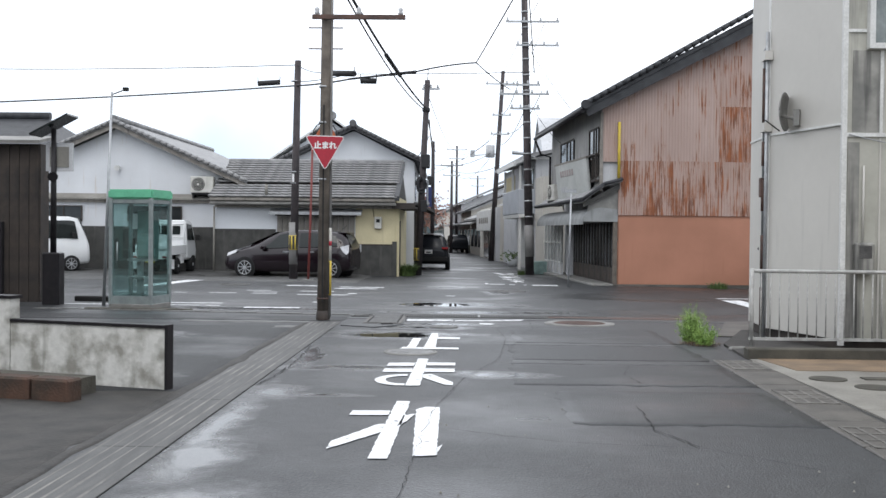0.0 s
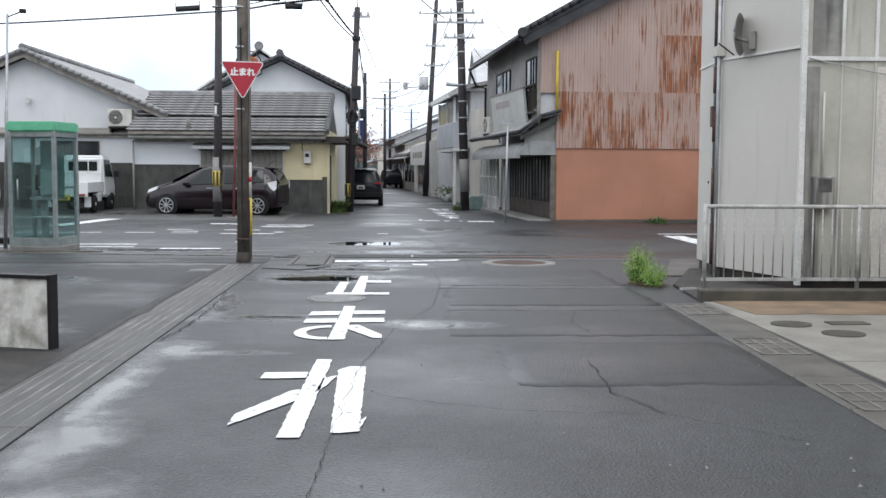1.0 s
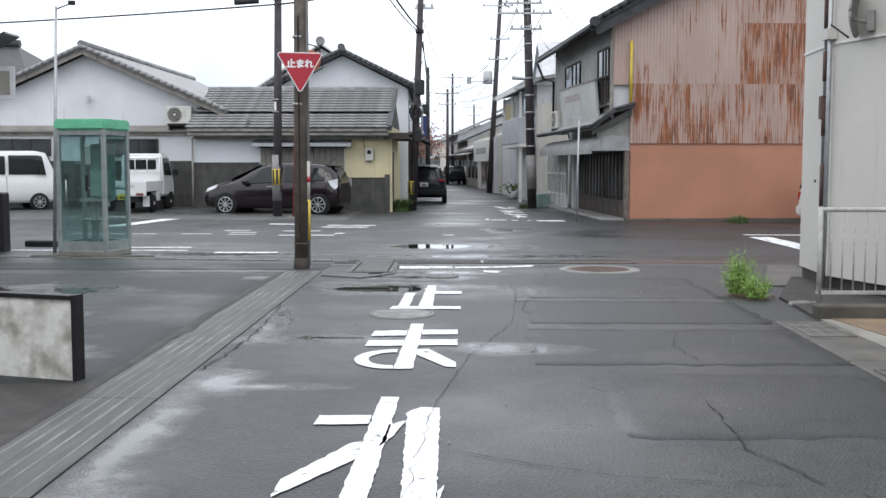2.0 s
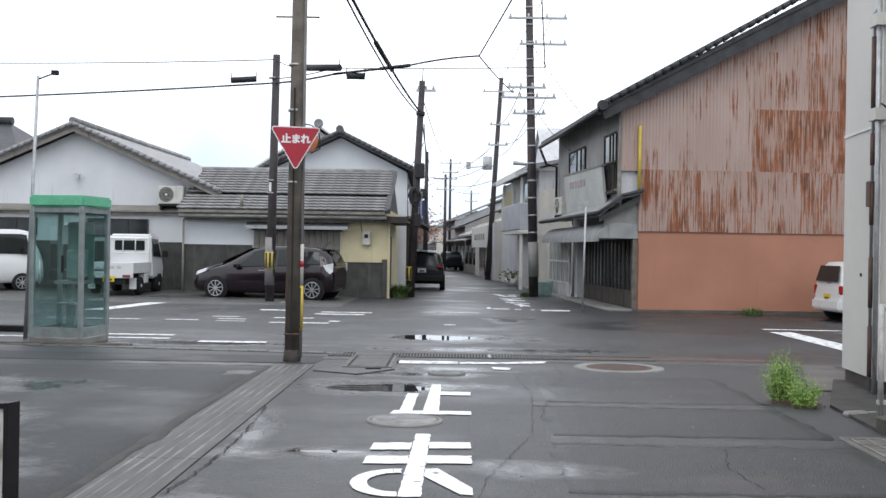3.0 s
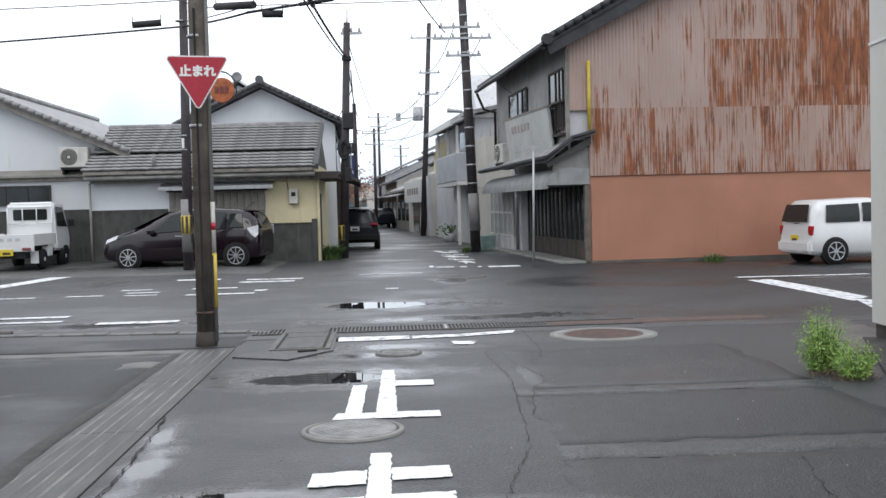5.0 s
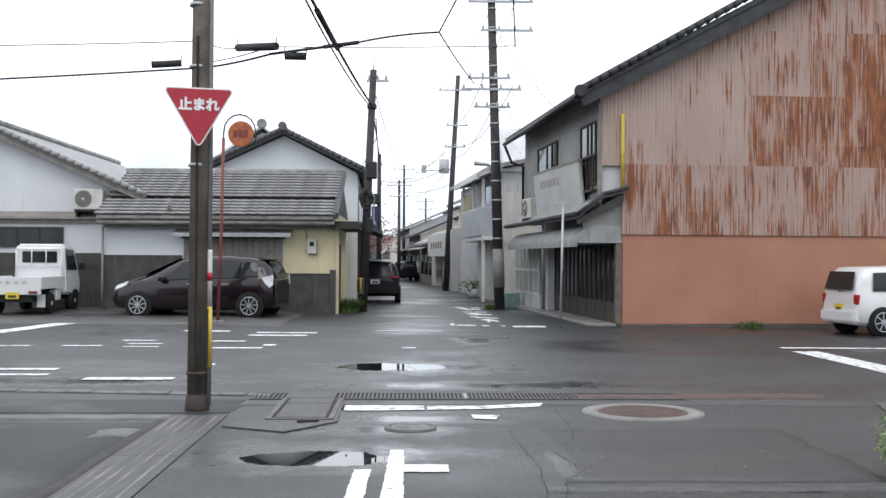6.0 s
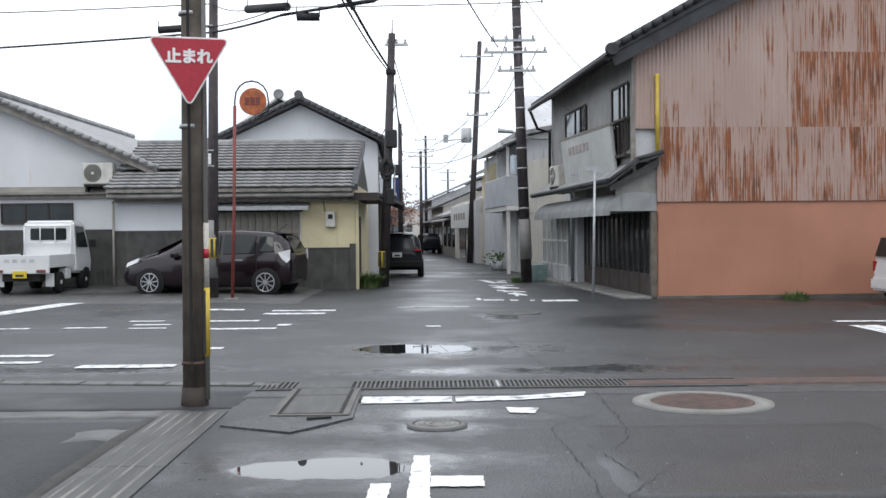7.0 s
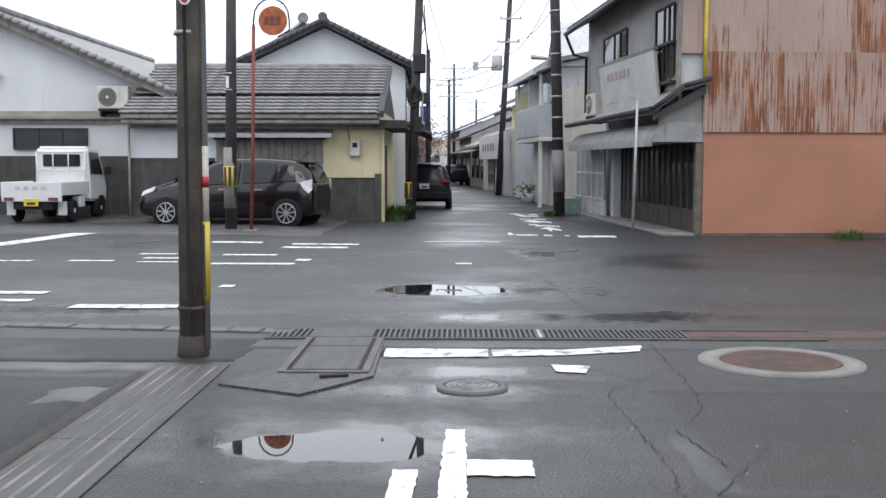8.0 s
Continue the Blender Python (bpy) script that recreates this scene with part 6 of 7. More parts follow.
# black compact SUV in the street
suv, sb = car("car", "black compact SUV parked along the narrow street", -1.52, 45.6, 91,
              [(0.0, 0.4, 0.7, 0.84, 0.7, 0.6), (0.12, 0.3, 0.95, 1.1, 0.85, 0.66), (0.4, 0.26, 1.02, 1.5, 0.88, 0.6), (0.9, 0.25, 1.0, 1.6, 0.89, 0.62), (2.3, 0.25, 0.97, 1.6, 0.89, 0.62), (3.0, 0.25, 0.95, 1.2, 0.89, 0.62), (3.9, 0.28, 0.86, 0.98, 0.86, 0.66), (4.2, 0.35, 0.6, 0.7, 0.7, 0.5)],
              "carblack", (0.8, 3.35), 0.33, 0.885, ((0.5, 1.2, 0.1, 0.9, 0.1, 0), (1.25, 2.0, 0.1, 0.92, 0, 0), (2.05, 2.75, 0.1, 0.92, 0, -0.4)),
              ((3.05, 0.66, 1.15), (2.35, 0.56, 1.55)), ((0.13, 0.62, 1.06), (0.42, 0.54, 1.5)), z=-0.14)
plate(sb, 0.0, 0.72, "plate_w")
for sd in (1, -1):
    part("tail_lamp", Shape().box(-0.01, 0.16, min(sd * 0.58, sd * 0.84), max(sd * 0.58, sd * 0.84), 0.93, 1.0), "redlens", sb)
part("bumper", Shape().box(-0.03, 0.2, -0.82, 0.82, 0.36, 0.6).bevel(0.04), "trimblack", sb)
part("roof_rim", Shape().box(0.3, 0.52, -0.55, 0.55, 1.545, 1.58).bevel(0.012), "carwhite", sb, "pale rear spoiler edge")

# white kei hatchback by the orange wall
kei, kb = car("car", "small white hatchback parked beside the orange wall", 9.05, 30.3, 8,
              [(0.0, 0.34, 0.72, 0.8, 0.62, 0.56), (0.04, 0.26, 0.86, 1.0, 0.7, 0.6), (0.1, 0.22, 0.9, 1.3, 0.72, 0.6), (0.3, 0.2, 0.9, 1.46, 0.73, 0.61), (1.5, 0.18, 0.9, 1.5, 0.735, 0.63), (2.1, 0.18, 0.88, 1.42, 0.735, 0.61), (2.7, 0.2, 0.86, 1.02, 0.72, 0.6), (3.15, 0.24, 0.7, 0.8, 0.68, 0.54), (3.35, 0.3, 0.5, 0.56, 0.5, 0.4)],
              "carwhite", (0.58, 2.8), 0.3, 0.73, ((0.36, 1.2, 0.1, 0.86, 0.05, 0), (1.28, 2.3, 0.1, 0.88, 0, -0.3)), ((2.74, 0.56, 1.0), (2.13, 0.52, 1.38)), ((-0.015, 0.56, 0.97), (0.09, 0.5, 1.36)), "alloy", 7)
plate(kb, 0.0, 0.5, "plate_y")
for sd in (1, -1):
    part("tail_lamp", Shape().box(0.0, 0.1, min(sd * 0.55, sd * 0.7), max(sd * 0.55, sd * 0.7), 0.66, 0.88).bevel(0.02), "redlens", kb)
part("bumper", Shape().box(-0.07, 0.2, -0.69, 0.69, 0.26, 0.55).bevel(0.05, 2), "carwhite", kb)
part("rear_wiper", Shape().rod((0.02, 0.05, 0.93), (0.05, -0.3, 0.95), 0.012), "trimblack", kb)

# white kei van in the lot
van, vb = car("van", "small white delivery van parked in the lot", -16.15, 35.2, 34,
              [(0.0, 0.36, 0.7, 1.0, 0.66, 0.6), (0.06, 0.28, 1.02, 1.72, 0.72, 0.64), (0.25, 0.25, 1.05, 1.88, 0.735, 0.66), (2.7, 0.25, 1.05, 1.9, 0.735, 0.66), (3.0, 0.25, 1.03, 1.84, 0.735, 0.65), (3.27, 0.28, 0.98, 1.25, 0.73, 0.64), (3.36, 0.3, 0.9, 1.0, 0.71, 0.62), (3.4, 0.34, 0.7, 0.8, 0.62, 0.5)],
              "carwhite", (0.55, 2.75), 0.27, 0.73, ((0.2, 0.95, 0.12, 0.85, 0, 0), (1.05, 1.75, 0.12, 0.85, 0, 0), (1.85, 2.98, 0.12, 0.88, 0, -0.15)), ((3.29, 0.64, 1.2), (3.03, 0.6, 1.8)), ((0.0, 0.6, 1.1), (0.07, 0.56, 1.65)), "galv", 8)
for sd in (1, -1):
    part("wing_mirror", Shape().box(2.75, 2.87, min(sd * 0.76, sd * 0.92), max(sd * 0.76, sd * 0.92), 1.15, 1.35).bevel(0.02), "trimblack", vb)
    part("door_seam", Shape().box(1.78, 1.79, min(sd * 0.72, sd * 0.738), max(sd * 0.72, sd * 0.738), 0.35, 1.1), "trimblack", vb)
    part("vent", Shape().box(0.1, 0.5, min(sd * 0.73, sd * 0.745), max(sd * 0.73, sd * 0.745), 0.82, 0.86), "trimblack", vb)

# white kei pickup
TX, TY = -10.17, 34.25
tr = thing("pickup_truck", "small white flatbed pickup parked facing the white house", "truck", TX, TY, gz(TX, TY) + 0.02, 90.0)
part("flatbed", Shape().box(0.0, 1.8, -0.7, 0.7, 0.66, 0.72), "carwhite", tr)
part("tailgate", Shape().box(-0.03, 0.0, -0.7, 0.7, 0.62, 0.95).bevel(0.008), "carwhite", tr)
for sd in (1, -1):
    part("side_gate", Shape().box(0.0, 1.8, min(sd * 0.68, sd * 0.71), max(sd * 0.68, sd * 0.71), 0.64, 0.95).bevel(0.008), "carwhite", tr)
    part("mudflap", Shape().box(0.28, 0.31, min(sd * 0.5, sd * 0.7), max(sd * 0.5, sd * 0.7), 0.18, 0.5), "carwhite", tr)
    part("tail_lamp", Shape().box(-0.07, -0.03, min(sd * 0.4, sd * 0.62), max(sd * 0.4, sd * 0.62), 0.53, 0.6).bevel(0.012), "redpaint", tr, "dark red tail lamp")
    for wx in (0.75, 2.62):
        wh = part("wheel", Shape().lathe([(0.16, -0.075), (0.25, -0.075), (0.27, -0.05), (0.27, 0.05), (0.25, 0.075), (0.16, 0.075)], (0, 0, 0), "y", 26), "rubber", tr)
        wh.matrix_basis = pose(wx, sd * 0.64, 0.27)
        part("rim", Shape().rod((0, sd * 0.05, 0), (0, sd * 0.07, 0), 0.185, 0.17, 20).rod((0, sd * 0.07, 0), (0, sd * 0.085, 0), 0.06, 0.05, 12), "clearlens", wh)
part("rear_beam", Shape().box(-0.03, 0.06, -0.69, 0.69, 0.5, 0.63).bevel(0.015), "carwhite", tr)
part("tool_box", Shape().box(1.15, 1.5, -0.7, -0.5, 0.33, 0.6).bevel(0.02), "carwhite", tr)
part("chassis", Shape().box(0.05, 2.95, -0.45, 0.45, 0.32, 0.62), "trimblack", tr)
for i in range(4):
    part("letter_bar", Shape().box(-0.036, -0.031, -0.35 + i * 0.2, -0.23 + i * 0.2, 0.77, 0.85), "greyplaster", tr)
cs = Shape()
cab = [(1.9, 0.46), (3.06, 0.4), (3.14, 0.75), (3.08, 1.05), (2.76, 1.72), (2.62, 1.8), (1.98, 1.8), (1.9, 1.72)]
cs.prism([(a, -0.7, b) for a, b in cab], (0, 1.4, 0))
for v in cs.bm.verts:
    if v.co.z > 1.1:
        v.co.y *= 0.9
cs.bevel(0.085, 3)
cabp = part("cab", cs, "carwhite", tr)
part("rear_window", Shape().box(1.87, 1.91, -0.46, 0.46, 1.3, 1.6).bevel(0.018, 2), "carglass", cabp)
guard = Shape()
for yy in (-0.6, -0.19, 0.19, 0.6):
    guard.rod((1.83, yy, 0.9 if abs(yy) > 0.5 else 1.22), (1.83, yy, 1.66), 0.016, 0.016, 8)
guard.rod((1.83, -0.6, 1.66), (1.83, 0.6, 1.66), 0.018, 0.018, 8).rod((1.83, -0.6, 1.22), (1.83, 0.6, 1.22), 0.014, 0.014, 8)
part("cab_guard", guard, "carwhite", tr)
for sd in (1, -1):
    part("side_window", Shape().prism([(2.02, sd * 0.69, 1.12), (2.84, sd * 0.69, 1.1), (2.62, sd * 0.645, 1.64), (2.04, sd * 0.645, 1.66)], (0, sd * 0.012, 0)), "carglass", cabp)
    part("wing_mirror", Shape().box(2.82, 2.92, min(sd * 0.74, sd * 0.9), max(sd * 0.74, sd * 0.9), 1.1, 1.3).bevel(0.02), "trimblack", cabp)
    part("wheel_arch", Shape().rod((2.62, sd * 0.55, 0.3), (2.62, sd * 0.707, 0.28), 0.3, 0.3, 24), "trimblack", cabp)
part("windscreen", Shape().prism([(3.09, -0.6, 1.08), (3.09, 0.6, 1.08), (2.79, 0.56, 1.69), (2.79, -0.56, 1.69)], (0.015, 0, 0.01)), "carglass", cabp)
plate(tr, -0.035, 0.4, "plate_y")


# ---- poles ----
def pole(name, label, x, y, top, r0, r1, material, lean=(0.0, 0.0), z=None):
    t = thing(name, label, "utility pole", x, y, gz(x, y) if z is None else z, group="utility poles")
    body = part("shaft", Shape().rod((0, 0, -0.3), (lean[0], lean[1], top), r0, r1, 16), material, t)
    return t, body


def stripes(parent, z0, z1, r, face=True):
    """A yellow guard sleeve with black stripes."""
    w = part("guard_sleeve", Shape().rod((0, 0, z0), (0, 0, z1), r, r, 18), "yellow", parent, "yellow guard with black stripes")
    for k in range(8):
        a = radians(45 * k + 10)
        part("stripe", Shape().box(r - 0.004, r + 0.004, -0.03, 0.03, z0 + 0.02, z1 - 0.02, pose(0, 0, 0, 0, 0, math.degrees(a))), "ink", w)


def arm(parent, z, x0, x1, material="galv", yy=-0.1, n=3):
    a = part("crossarm", Shape().box(x0, x1, yy - 0.04, yy + 0.04, z, z + 0.07), material, parent)
    for i in range(n):
        xx = x0 + 0.08 + (x1 - x0 - 0.16) * i / max(1, n - 1)
        part("insulator", Shape().lathe([(0.03, 0.07), (0.05, 0.1), (0.03, 0.13), (0.045, 0.16), (0.02, 0.2)], (xx, yy, z), "z", 8), "greyplaster", a)


p1, s1 = pole("utility_pole", "weathered brown wooden pole carrying the stop sign", -2.34, 17.86, 7.5, 0.103, 0.085, "polewood", (0.04, 0))
part("foot", Shape().lathe([(0.122, -0.05), (0.116, 0.05), (0.106, 0.16)], (0, 0, 0), "z", 16), "brownwood", p1)
arm(p1, 5.02, -0.2, 1.35, "rustiron", -0.14, 3)
for zz in (4.55, 4.9):
    part("step_bolt", Shape().rod((-0.28, 0, zz), (0.3, 0, zz), 0.012), "rustiron", p1)
part("cable_pipe", Shape().rod((0.115, -0.03, 0.05), (0.118, -0.03, 7.2), 0.022, 0.022, 10), "concpole", p1, "grey cable pipe")
part("guard_sleeve", Shape().rod((0.117, -0.03, 0.42), (0.117, -0.03, 1.0), 0.026, 0.026, 12), "yellow", p1, "yellow and black guard on the pipe")
part("stripe", Shape().box(0.09, 0.112, -0.0605, -0.045, 0.44, 0.98), "ink", p1)
part("notice", Shape().rod((0.117, -0.03, 1.0), (0.117, -0.03, 1.55), 0.024, 0.024, 12), "acwhite", p1, "off-white notice with a red band")
part("notice_band", Shape().rod((0.117, -0.03, 1.25), (0.117, -0.03, 1.33), 0.0252, 0.0252, 12), "signred", p1)
part("groove", Shape().box(-0.01, 0.012, -0.106, -0.09, 0.3, 3.6), "crack", p1)
for zz in (0.35, 2.35, 3.3, 3.9):
    part("strap", Shape().rod((0, 0, zz), (0, 0, zz + 0.03), 0.11 - 0.0025 * zz, 0.107 - 0.0025 * zz, 16), "galv" if zz > 1 else "rustiron", p1)

stop = thing("stop_sign", "red inverted triangle stop sign with a white rim on the pole", "stop sign", -2.29, 17.58, 3.07, 14)


def tri(k, y0, y1, r):
    """A rounded triangle, point down."""
    pts = []
    for cx, cz, a0 in ((-0.31 + r, -r * 0.95, 90), (0.0, -0.555 + r * 1.35, 210), (0.31 - r, -r * 0.95, -30)):
        for i in range(7):
            a = radians(a0 + 120 * i / 6)
            pts.append((cx + (r + k) * math.cos(a), y0, cz + (r + k) * math.sin(a)))
    return Shape().prism(pts, (0, y1 - y0, 0))


part("plate", tri(0.0, 0.0, 0.012, 0.035), "signwhite", stop)
part("face", tri(-0.014, -0.005, 0.001, 0.035), "signred", stop)
part("bracket", Shape().box(-0.05, 0.05, 0.012, 0.2, -0.12, -0.07).box(-0.05, 0.05, 0.012, 0.2, -0.3, -0.25), "galv", stop)


def lettering(text, size, material, parent, m, width=None):
    cu = bpy.data.curves.new("lettering", "FONT")
    cu.body, cu.size, cu.extrude, cu.align_x, cu.align_y, cu.offset = text, size, 0.002, "CENTER", "CENTER", 0.006
    tmp = bpy.data.objects.new("tmp", cu)
    me = bpy.data.meshes.new_from_object(tmp)
    bpy.data.objects.remove(tmp)
    me.materials.append(M[material])
    ob = new("lettering", me)
    ob.parent = parent
    ob.matrix_basis = m
    return ob


lettering("止まれ", 0.125, "signwhite", stop, pose(0, -0.008, -0.165, 90, 0, 0))

p2, s2 = pole("utility_pole", "dark wooden pole with a striped guard beside the estate car", -5.28, 32.8, 6.75, 0.13, 0.1, "darkpole", (0.1, 0))
part("wrap", Shape().rod((0, 0, 0.45), (0, 0, 1.75), 0.138, 0.136, 16), "concpole", p2, "pale wrap")
stripes(p2, 0.9, 1.35, 0.142)
part("plate", Shape().box(-0.03, 0.03, -0.15, -0.12, 3.0, 3.25), "signwhite", p2)
for zz in (2.95, 3.3, 6.1):
    part("strap", Shape().rod((0.02, 0, zz), (0.02, 0, zz + 0.03), 0.13, 0.13, 16), "galv", p2)

p3, s3 = pole("utility_pole", "dark pole with cable clamps at the narrow street", -1.68, 38.6, 7.1, 0.14, 0.1, "darkpole", (0.3, 0), z=-0.08)
stripes(p3, 0.55, 1.0, 0.146)
part("clamp", Shape().box(0.12, 0.4, -0.13, 0.13, 5.95, 6.1).bevel(0.03), "wire", p3)
coil = []
for i in range(49):
    a = radians(360 * i / 12)
    coil.append((0.12 + 0.15 * math.cos(a) * (1 + 0.3 * math.sin(i * 0.7)), -0.17 + 0.012 * (i % 5), 3.3 + 0.24 * math.sin(a) * (1 + 0.25 * math.cos(i * 0.9))))
part("cable_coil", Shape().tube(coil, 0.038, 6), "wire", p3, "black coil of spare cable")
part("junction_box", Shape().box(0.1, 0.42, -0.2, 0.1, 3.9, 4.4).bevel(0.03), "wire", p3)
part("junction_box", Shape().box(0.08, 0.32, -0.15, 0.1, 2.3, 2.75).bevel(0.03), "wire", p3)
arm(p3, 6.75, 0.1, 0.75, "galv", 0, 3)
part("spike", Shape().rod((0.3, 0, 7.0), (0.32, 0, 7.5), 0.02), "galv", p3)
p4, s4 = pole("utility_pole", "tall dark utility pole with crossarms at the shop", 2.54, 40.6, 11.0, 0.17, 0.12, "darkpole", (-0.35, 0), z=-0.09)
part("wrap", Shape().rod((-0.02, 0, 0.7), (-0.06, 0, 1.9), 0.178, 0.174, 16), "concpole", p4, "pale wrap")
for zz, x0, x1 in ((6.85, -1.1, 0.55), (7.2, -0.9, 0.2), (6.3, -0.7, 0.2), (8.7, -0.5, 0.9), (9.6, -0.9, 0.9)):
    arm(p4, zz, x0 - 0.15, x1 + 0.1, "galv", -0.12, 4)
for i in range(14):
    part("band", Shape().rod((-0.0318 * (2.2 + i * 0.6), 0, 2.2 + i * 0.6), (-0.0318 * (2.25 + i * 0.6), 0, 2.25 + i * 0.6), 0.17 - 0.0025 * i, 0.17 - 0.0025 * i, 14), "galv", p4)
p5, s5 = pole("utility_pole", "dark utility pole with a transformer down the street", 1.55, 61.5, 11.0, 0.16, 0.11, "darkpole", (0.6, 0), z=-0.12)
for zz, x0, x1 in ((10.2, -0.4, 1.3), (8.4, 0.0, 1.1), (7.3, -0.1, 1.0)):
    arm(p5, zz, x0, x1, "galv", -0.12, 3)
part("transformer", Shape().rod((-0.1, 0, 6.0), (-0.1, 0, 6.7), 0.26, 0.26, 14), "greyplaster", p5)
part("bracket", Shape().rod((0.3, 0, 6.2), (-1.2, 0, 6.1), 0.03).box(-1.25, -1.0, -0.1, 0.1, 6.0, 6.4), "galv", p5)
for px, py, h, label in ((-1.75, 58, 6.6, "dark pole down the street"), (-0.75, 95, 9.4, "far pole down the street"), (-1.05, 84, 7.3, "far pole down the street"), (1.4, 118, 8.0, "far pole down the street")):
    q, qs = pole("utility_pole", "thin " + label + " with crossarms", px, py, h, 0.13, 0.09, "darkpole", z=-0.12)
    if py > 60:
        arm(q, h - 0.4, -0.9, 0.9, "galv", -0.1, 3)
        arm(q, h - 1.2, -0.7, 0.7, "galv", -0.1, 3)
    else:
        part("sign_panel", Shape().box(-0.35, -0.05, -0.2, -0.16, 3.0, 4.1), "blue", q)
        part("junction_box", Shape().box(-0.3, 0.05, -0.3, 0.1, 4.2, 4.7).bevel(0.04), "wire", q)


def cable(a, b, sag, r, label="black overhead cable", n=14):
    o = part("overhead_cable", Shape().tube(wire_between(a, b, sag, n), r, 5), "wire")
    return tagged(o, label + " strung between the poles", "cable", "overhead cables")


NODE, L2T, BP = (0.3, 29.77, 6.25), (-1.46, 38.5, 6.03), (1.7, 40.4, 6.95)
cable((-30, 31.5, 4.9), (-5.22, 32.75, 5.98), 0.25, 0.024)
cable((-5.22, 32.75, 5.98), (-3.3, 30.15, 5.82), 0.03, 0.026)
cable((-3.3, 30.15, 5.82), (-1.41, 29.15, 5.88), 0.0, 0.032)
cable((-1.41, 29.15, 5.88), NODE, -0.04, 0.022)
cable((-5.22, 32.75, 6.1), (-3.2, 29.9, 5.95), 0.05, 0.014)
cable(NODE, (2.3, 10.0, 7.05), 0.06, 0.018)
cable(NODE, BP, 0.05, 0.018)
cable((-5.2, 32.75, 6.62), (-30, 35, 7.2), 0.3, 0.014)
cable((-5.2, 32.75, 6.62), (-3.9, 30.9, 6.15), 0.12, 0.012)
cable((-3.2, 29.9, 5.93), (1.95, 30.2, 6.07), 0.02, 0.011)
cable((1.95, 30.2, 6.05), (1.4, 26.5, 9.2), -0.1, 0.016)
cable(L2T, (-2.3, 17.95, 6.1), 0.2, 0.03)
cable((-1.44, 38.5, 5.92), (-2.2, 17.95, 5.8), 0.32, 0.018)
cable((-1.4, 38.5, 6.0), (-1.6, 58, 5.9), 0.3, 0.02)
cable((-1.4, 38.5, 6.6), (-0.8, 95, 8.9), 0.6, 0.014)
cable((2.0, 40.5, 7.2), (1.9, 61.4, 8.4), 0.45, 0.016)
cable((2.9, 40.5, 6.9), (2.4, 61.4, 7.3), 0.5, 0.016)
cable((2.3, 40.5, 9.6), (1.6, 61.4, 10.2), 0.4, 0.012)
cable((3.0, 40.5, 9.6), (2.7, 61.4, 10.2), 0.4, 0.012)
cable((2.4, 40.5, 9.7), (4.2, 12.0, 11.5), 0.4, 0.012)
cable((1.8, 61.4, 7.3), (-0.7, 95, 8.6), 0.5, 0.014)
cable((1.6, 61.4, 6.2), (-1.7, 58, 5.2), 0.35, 0.016)
cable((2.0, 61.4, 5.4), (-1.0, 84, 6.4), 0.3, 0.018)
cable((2.3, 40.5, 8.7), (4.3, 36, 4.9), 0.2, 0.01)
cable((1.4, 61.4, 5.8), (-0.7, 95, 6.6), 0.6, 0.014)
cable((1.5, 61.4, 6.9), (-2.6, 57, 4.4), 0.3, 0.012)
cable((-1.3, 38.6, 5.6), (-1.6, 58, 5.0), 0.5, 0.018)
cable((-1.3, 38.6, 5.0), (-2.2, 44, 4.3), 0.1, 0.014)
cable((2.3, 40.5, 6.3), (1.7, 61.4, 6.7), 0.6, 0.014)
cable((2.5, 40.5, 6.4), (3.3, 36.5, 4.6), 0.15, 0.01)
cable((-13.6, 8, 6.8), (-2.31, 17.86, 7.4), 0.2, 0.012)
for (a, b) in (((-4.08, 30.8, 6.08), (-3.12, 29.85, 5.93)), ((-2.95, 29.9, 5.74), (-2.5, 29.93, 5.74)), ((-6.4, 32.7, 6.03), (-5.72, 32.72, 6.08))):
    o = part("cable_closure", Shape().rod(a, b, 0.085, 0.085, 10).rod(a, (a[0], a[1], a[2] + 0.2), 0.012, 0.012, 6).rod(b, (b[0], b[1], b[2] + 0.2), 0.012, 0.012, 6), "wire")
    tagged(o, "black cable splice case hanging on the overhead cable", "cable box", "cable boxes")
o = part("cable_sleeve", Shape().rod((-2.1, 29.52, 5.862), (-1.36, 29.13, 5.885), 0.045, 0.045, 8), "wire")
tagged(o, "dark sleeve round the overhead cable", "cable box", "cable boxes")
o = part("cable_sleeve", Shape().rod((-1.96, 26.3, 5.865), (-1.82, 29.7, 5.862), 0.055, 0.055, 8), "wire")
tagged(o, "dark sleeve round the slanting overhead cable", "cable box", "cable boxes")

# traffic mirror seen from behind
mir = thing("traffic_mirror", "faded red traffic mirror post with an orange mirror back", "traffic mirror", -4.72, 32.2, gz(-4.72, 32.2) + 0.0, 0)
hoop = [(0, 0, 0), (0.06, 0, 2.0), (0.1, 0, 4.25)]
for i in range(9):
    a = radians(180 - 180 * i / 8)
    hoop.append((0.47 + 0.37 * math.cos(a), 0, 4.35 + 0.4 * math.sin(a) + (0.05 if 0 < i < 8 else 0)))
hoop.append((0.84, 0, 4.15))
hoop.append((0.6, 0, 4.02))
part("post", Shape().tube(hoop[:3], 0.036, 10), "redpaint", mir)
part("hoop", Shape().tube(hoop[2:], 0.018, 8), "black", mir)
part("mirror_back", Shape().lathe([(0.29, -0.02), (0.3, 0.0), (0.29, 0.03), (0.2, -0.06)][:3][::-1], (0.5, 0, 4.35), "y", 32), "mirrorback", mir, "orange stained round mirror back")
for i in range(3):
    part("lettering_bar", Shape().box(0.33 + i * 0.12, 0.42 + i * 0.12, -0.035, -0.022, 4.28, 4.44), "redpaint", mir)
part("base_plate", Shape().box(-0.15, 0.15, -0.15, 0.15, -0.02, 0.03), "concrete", mir)

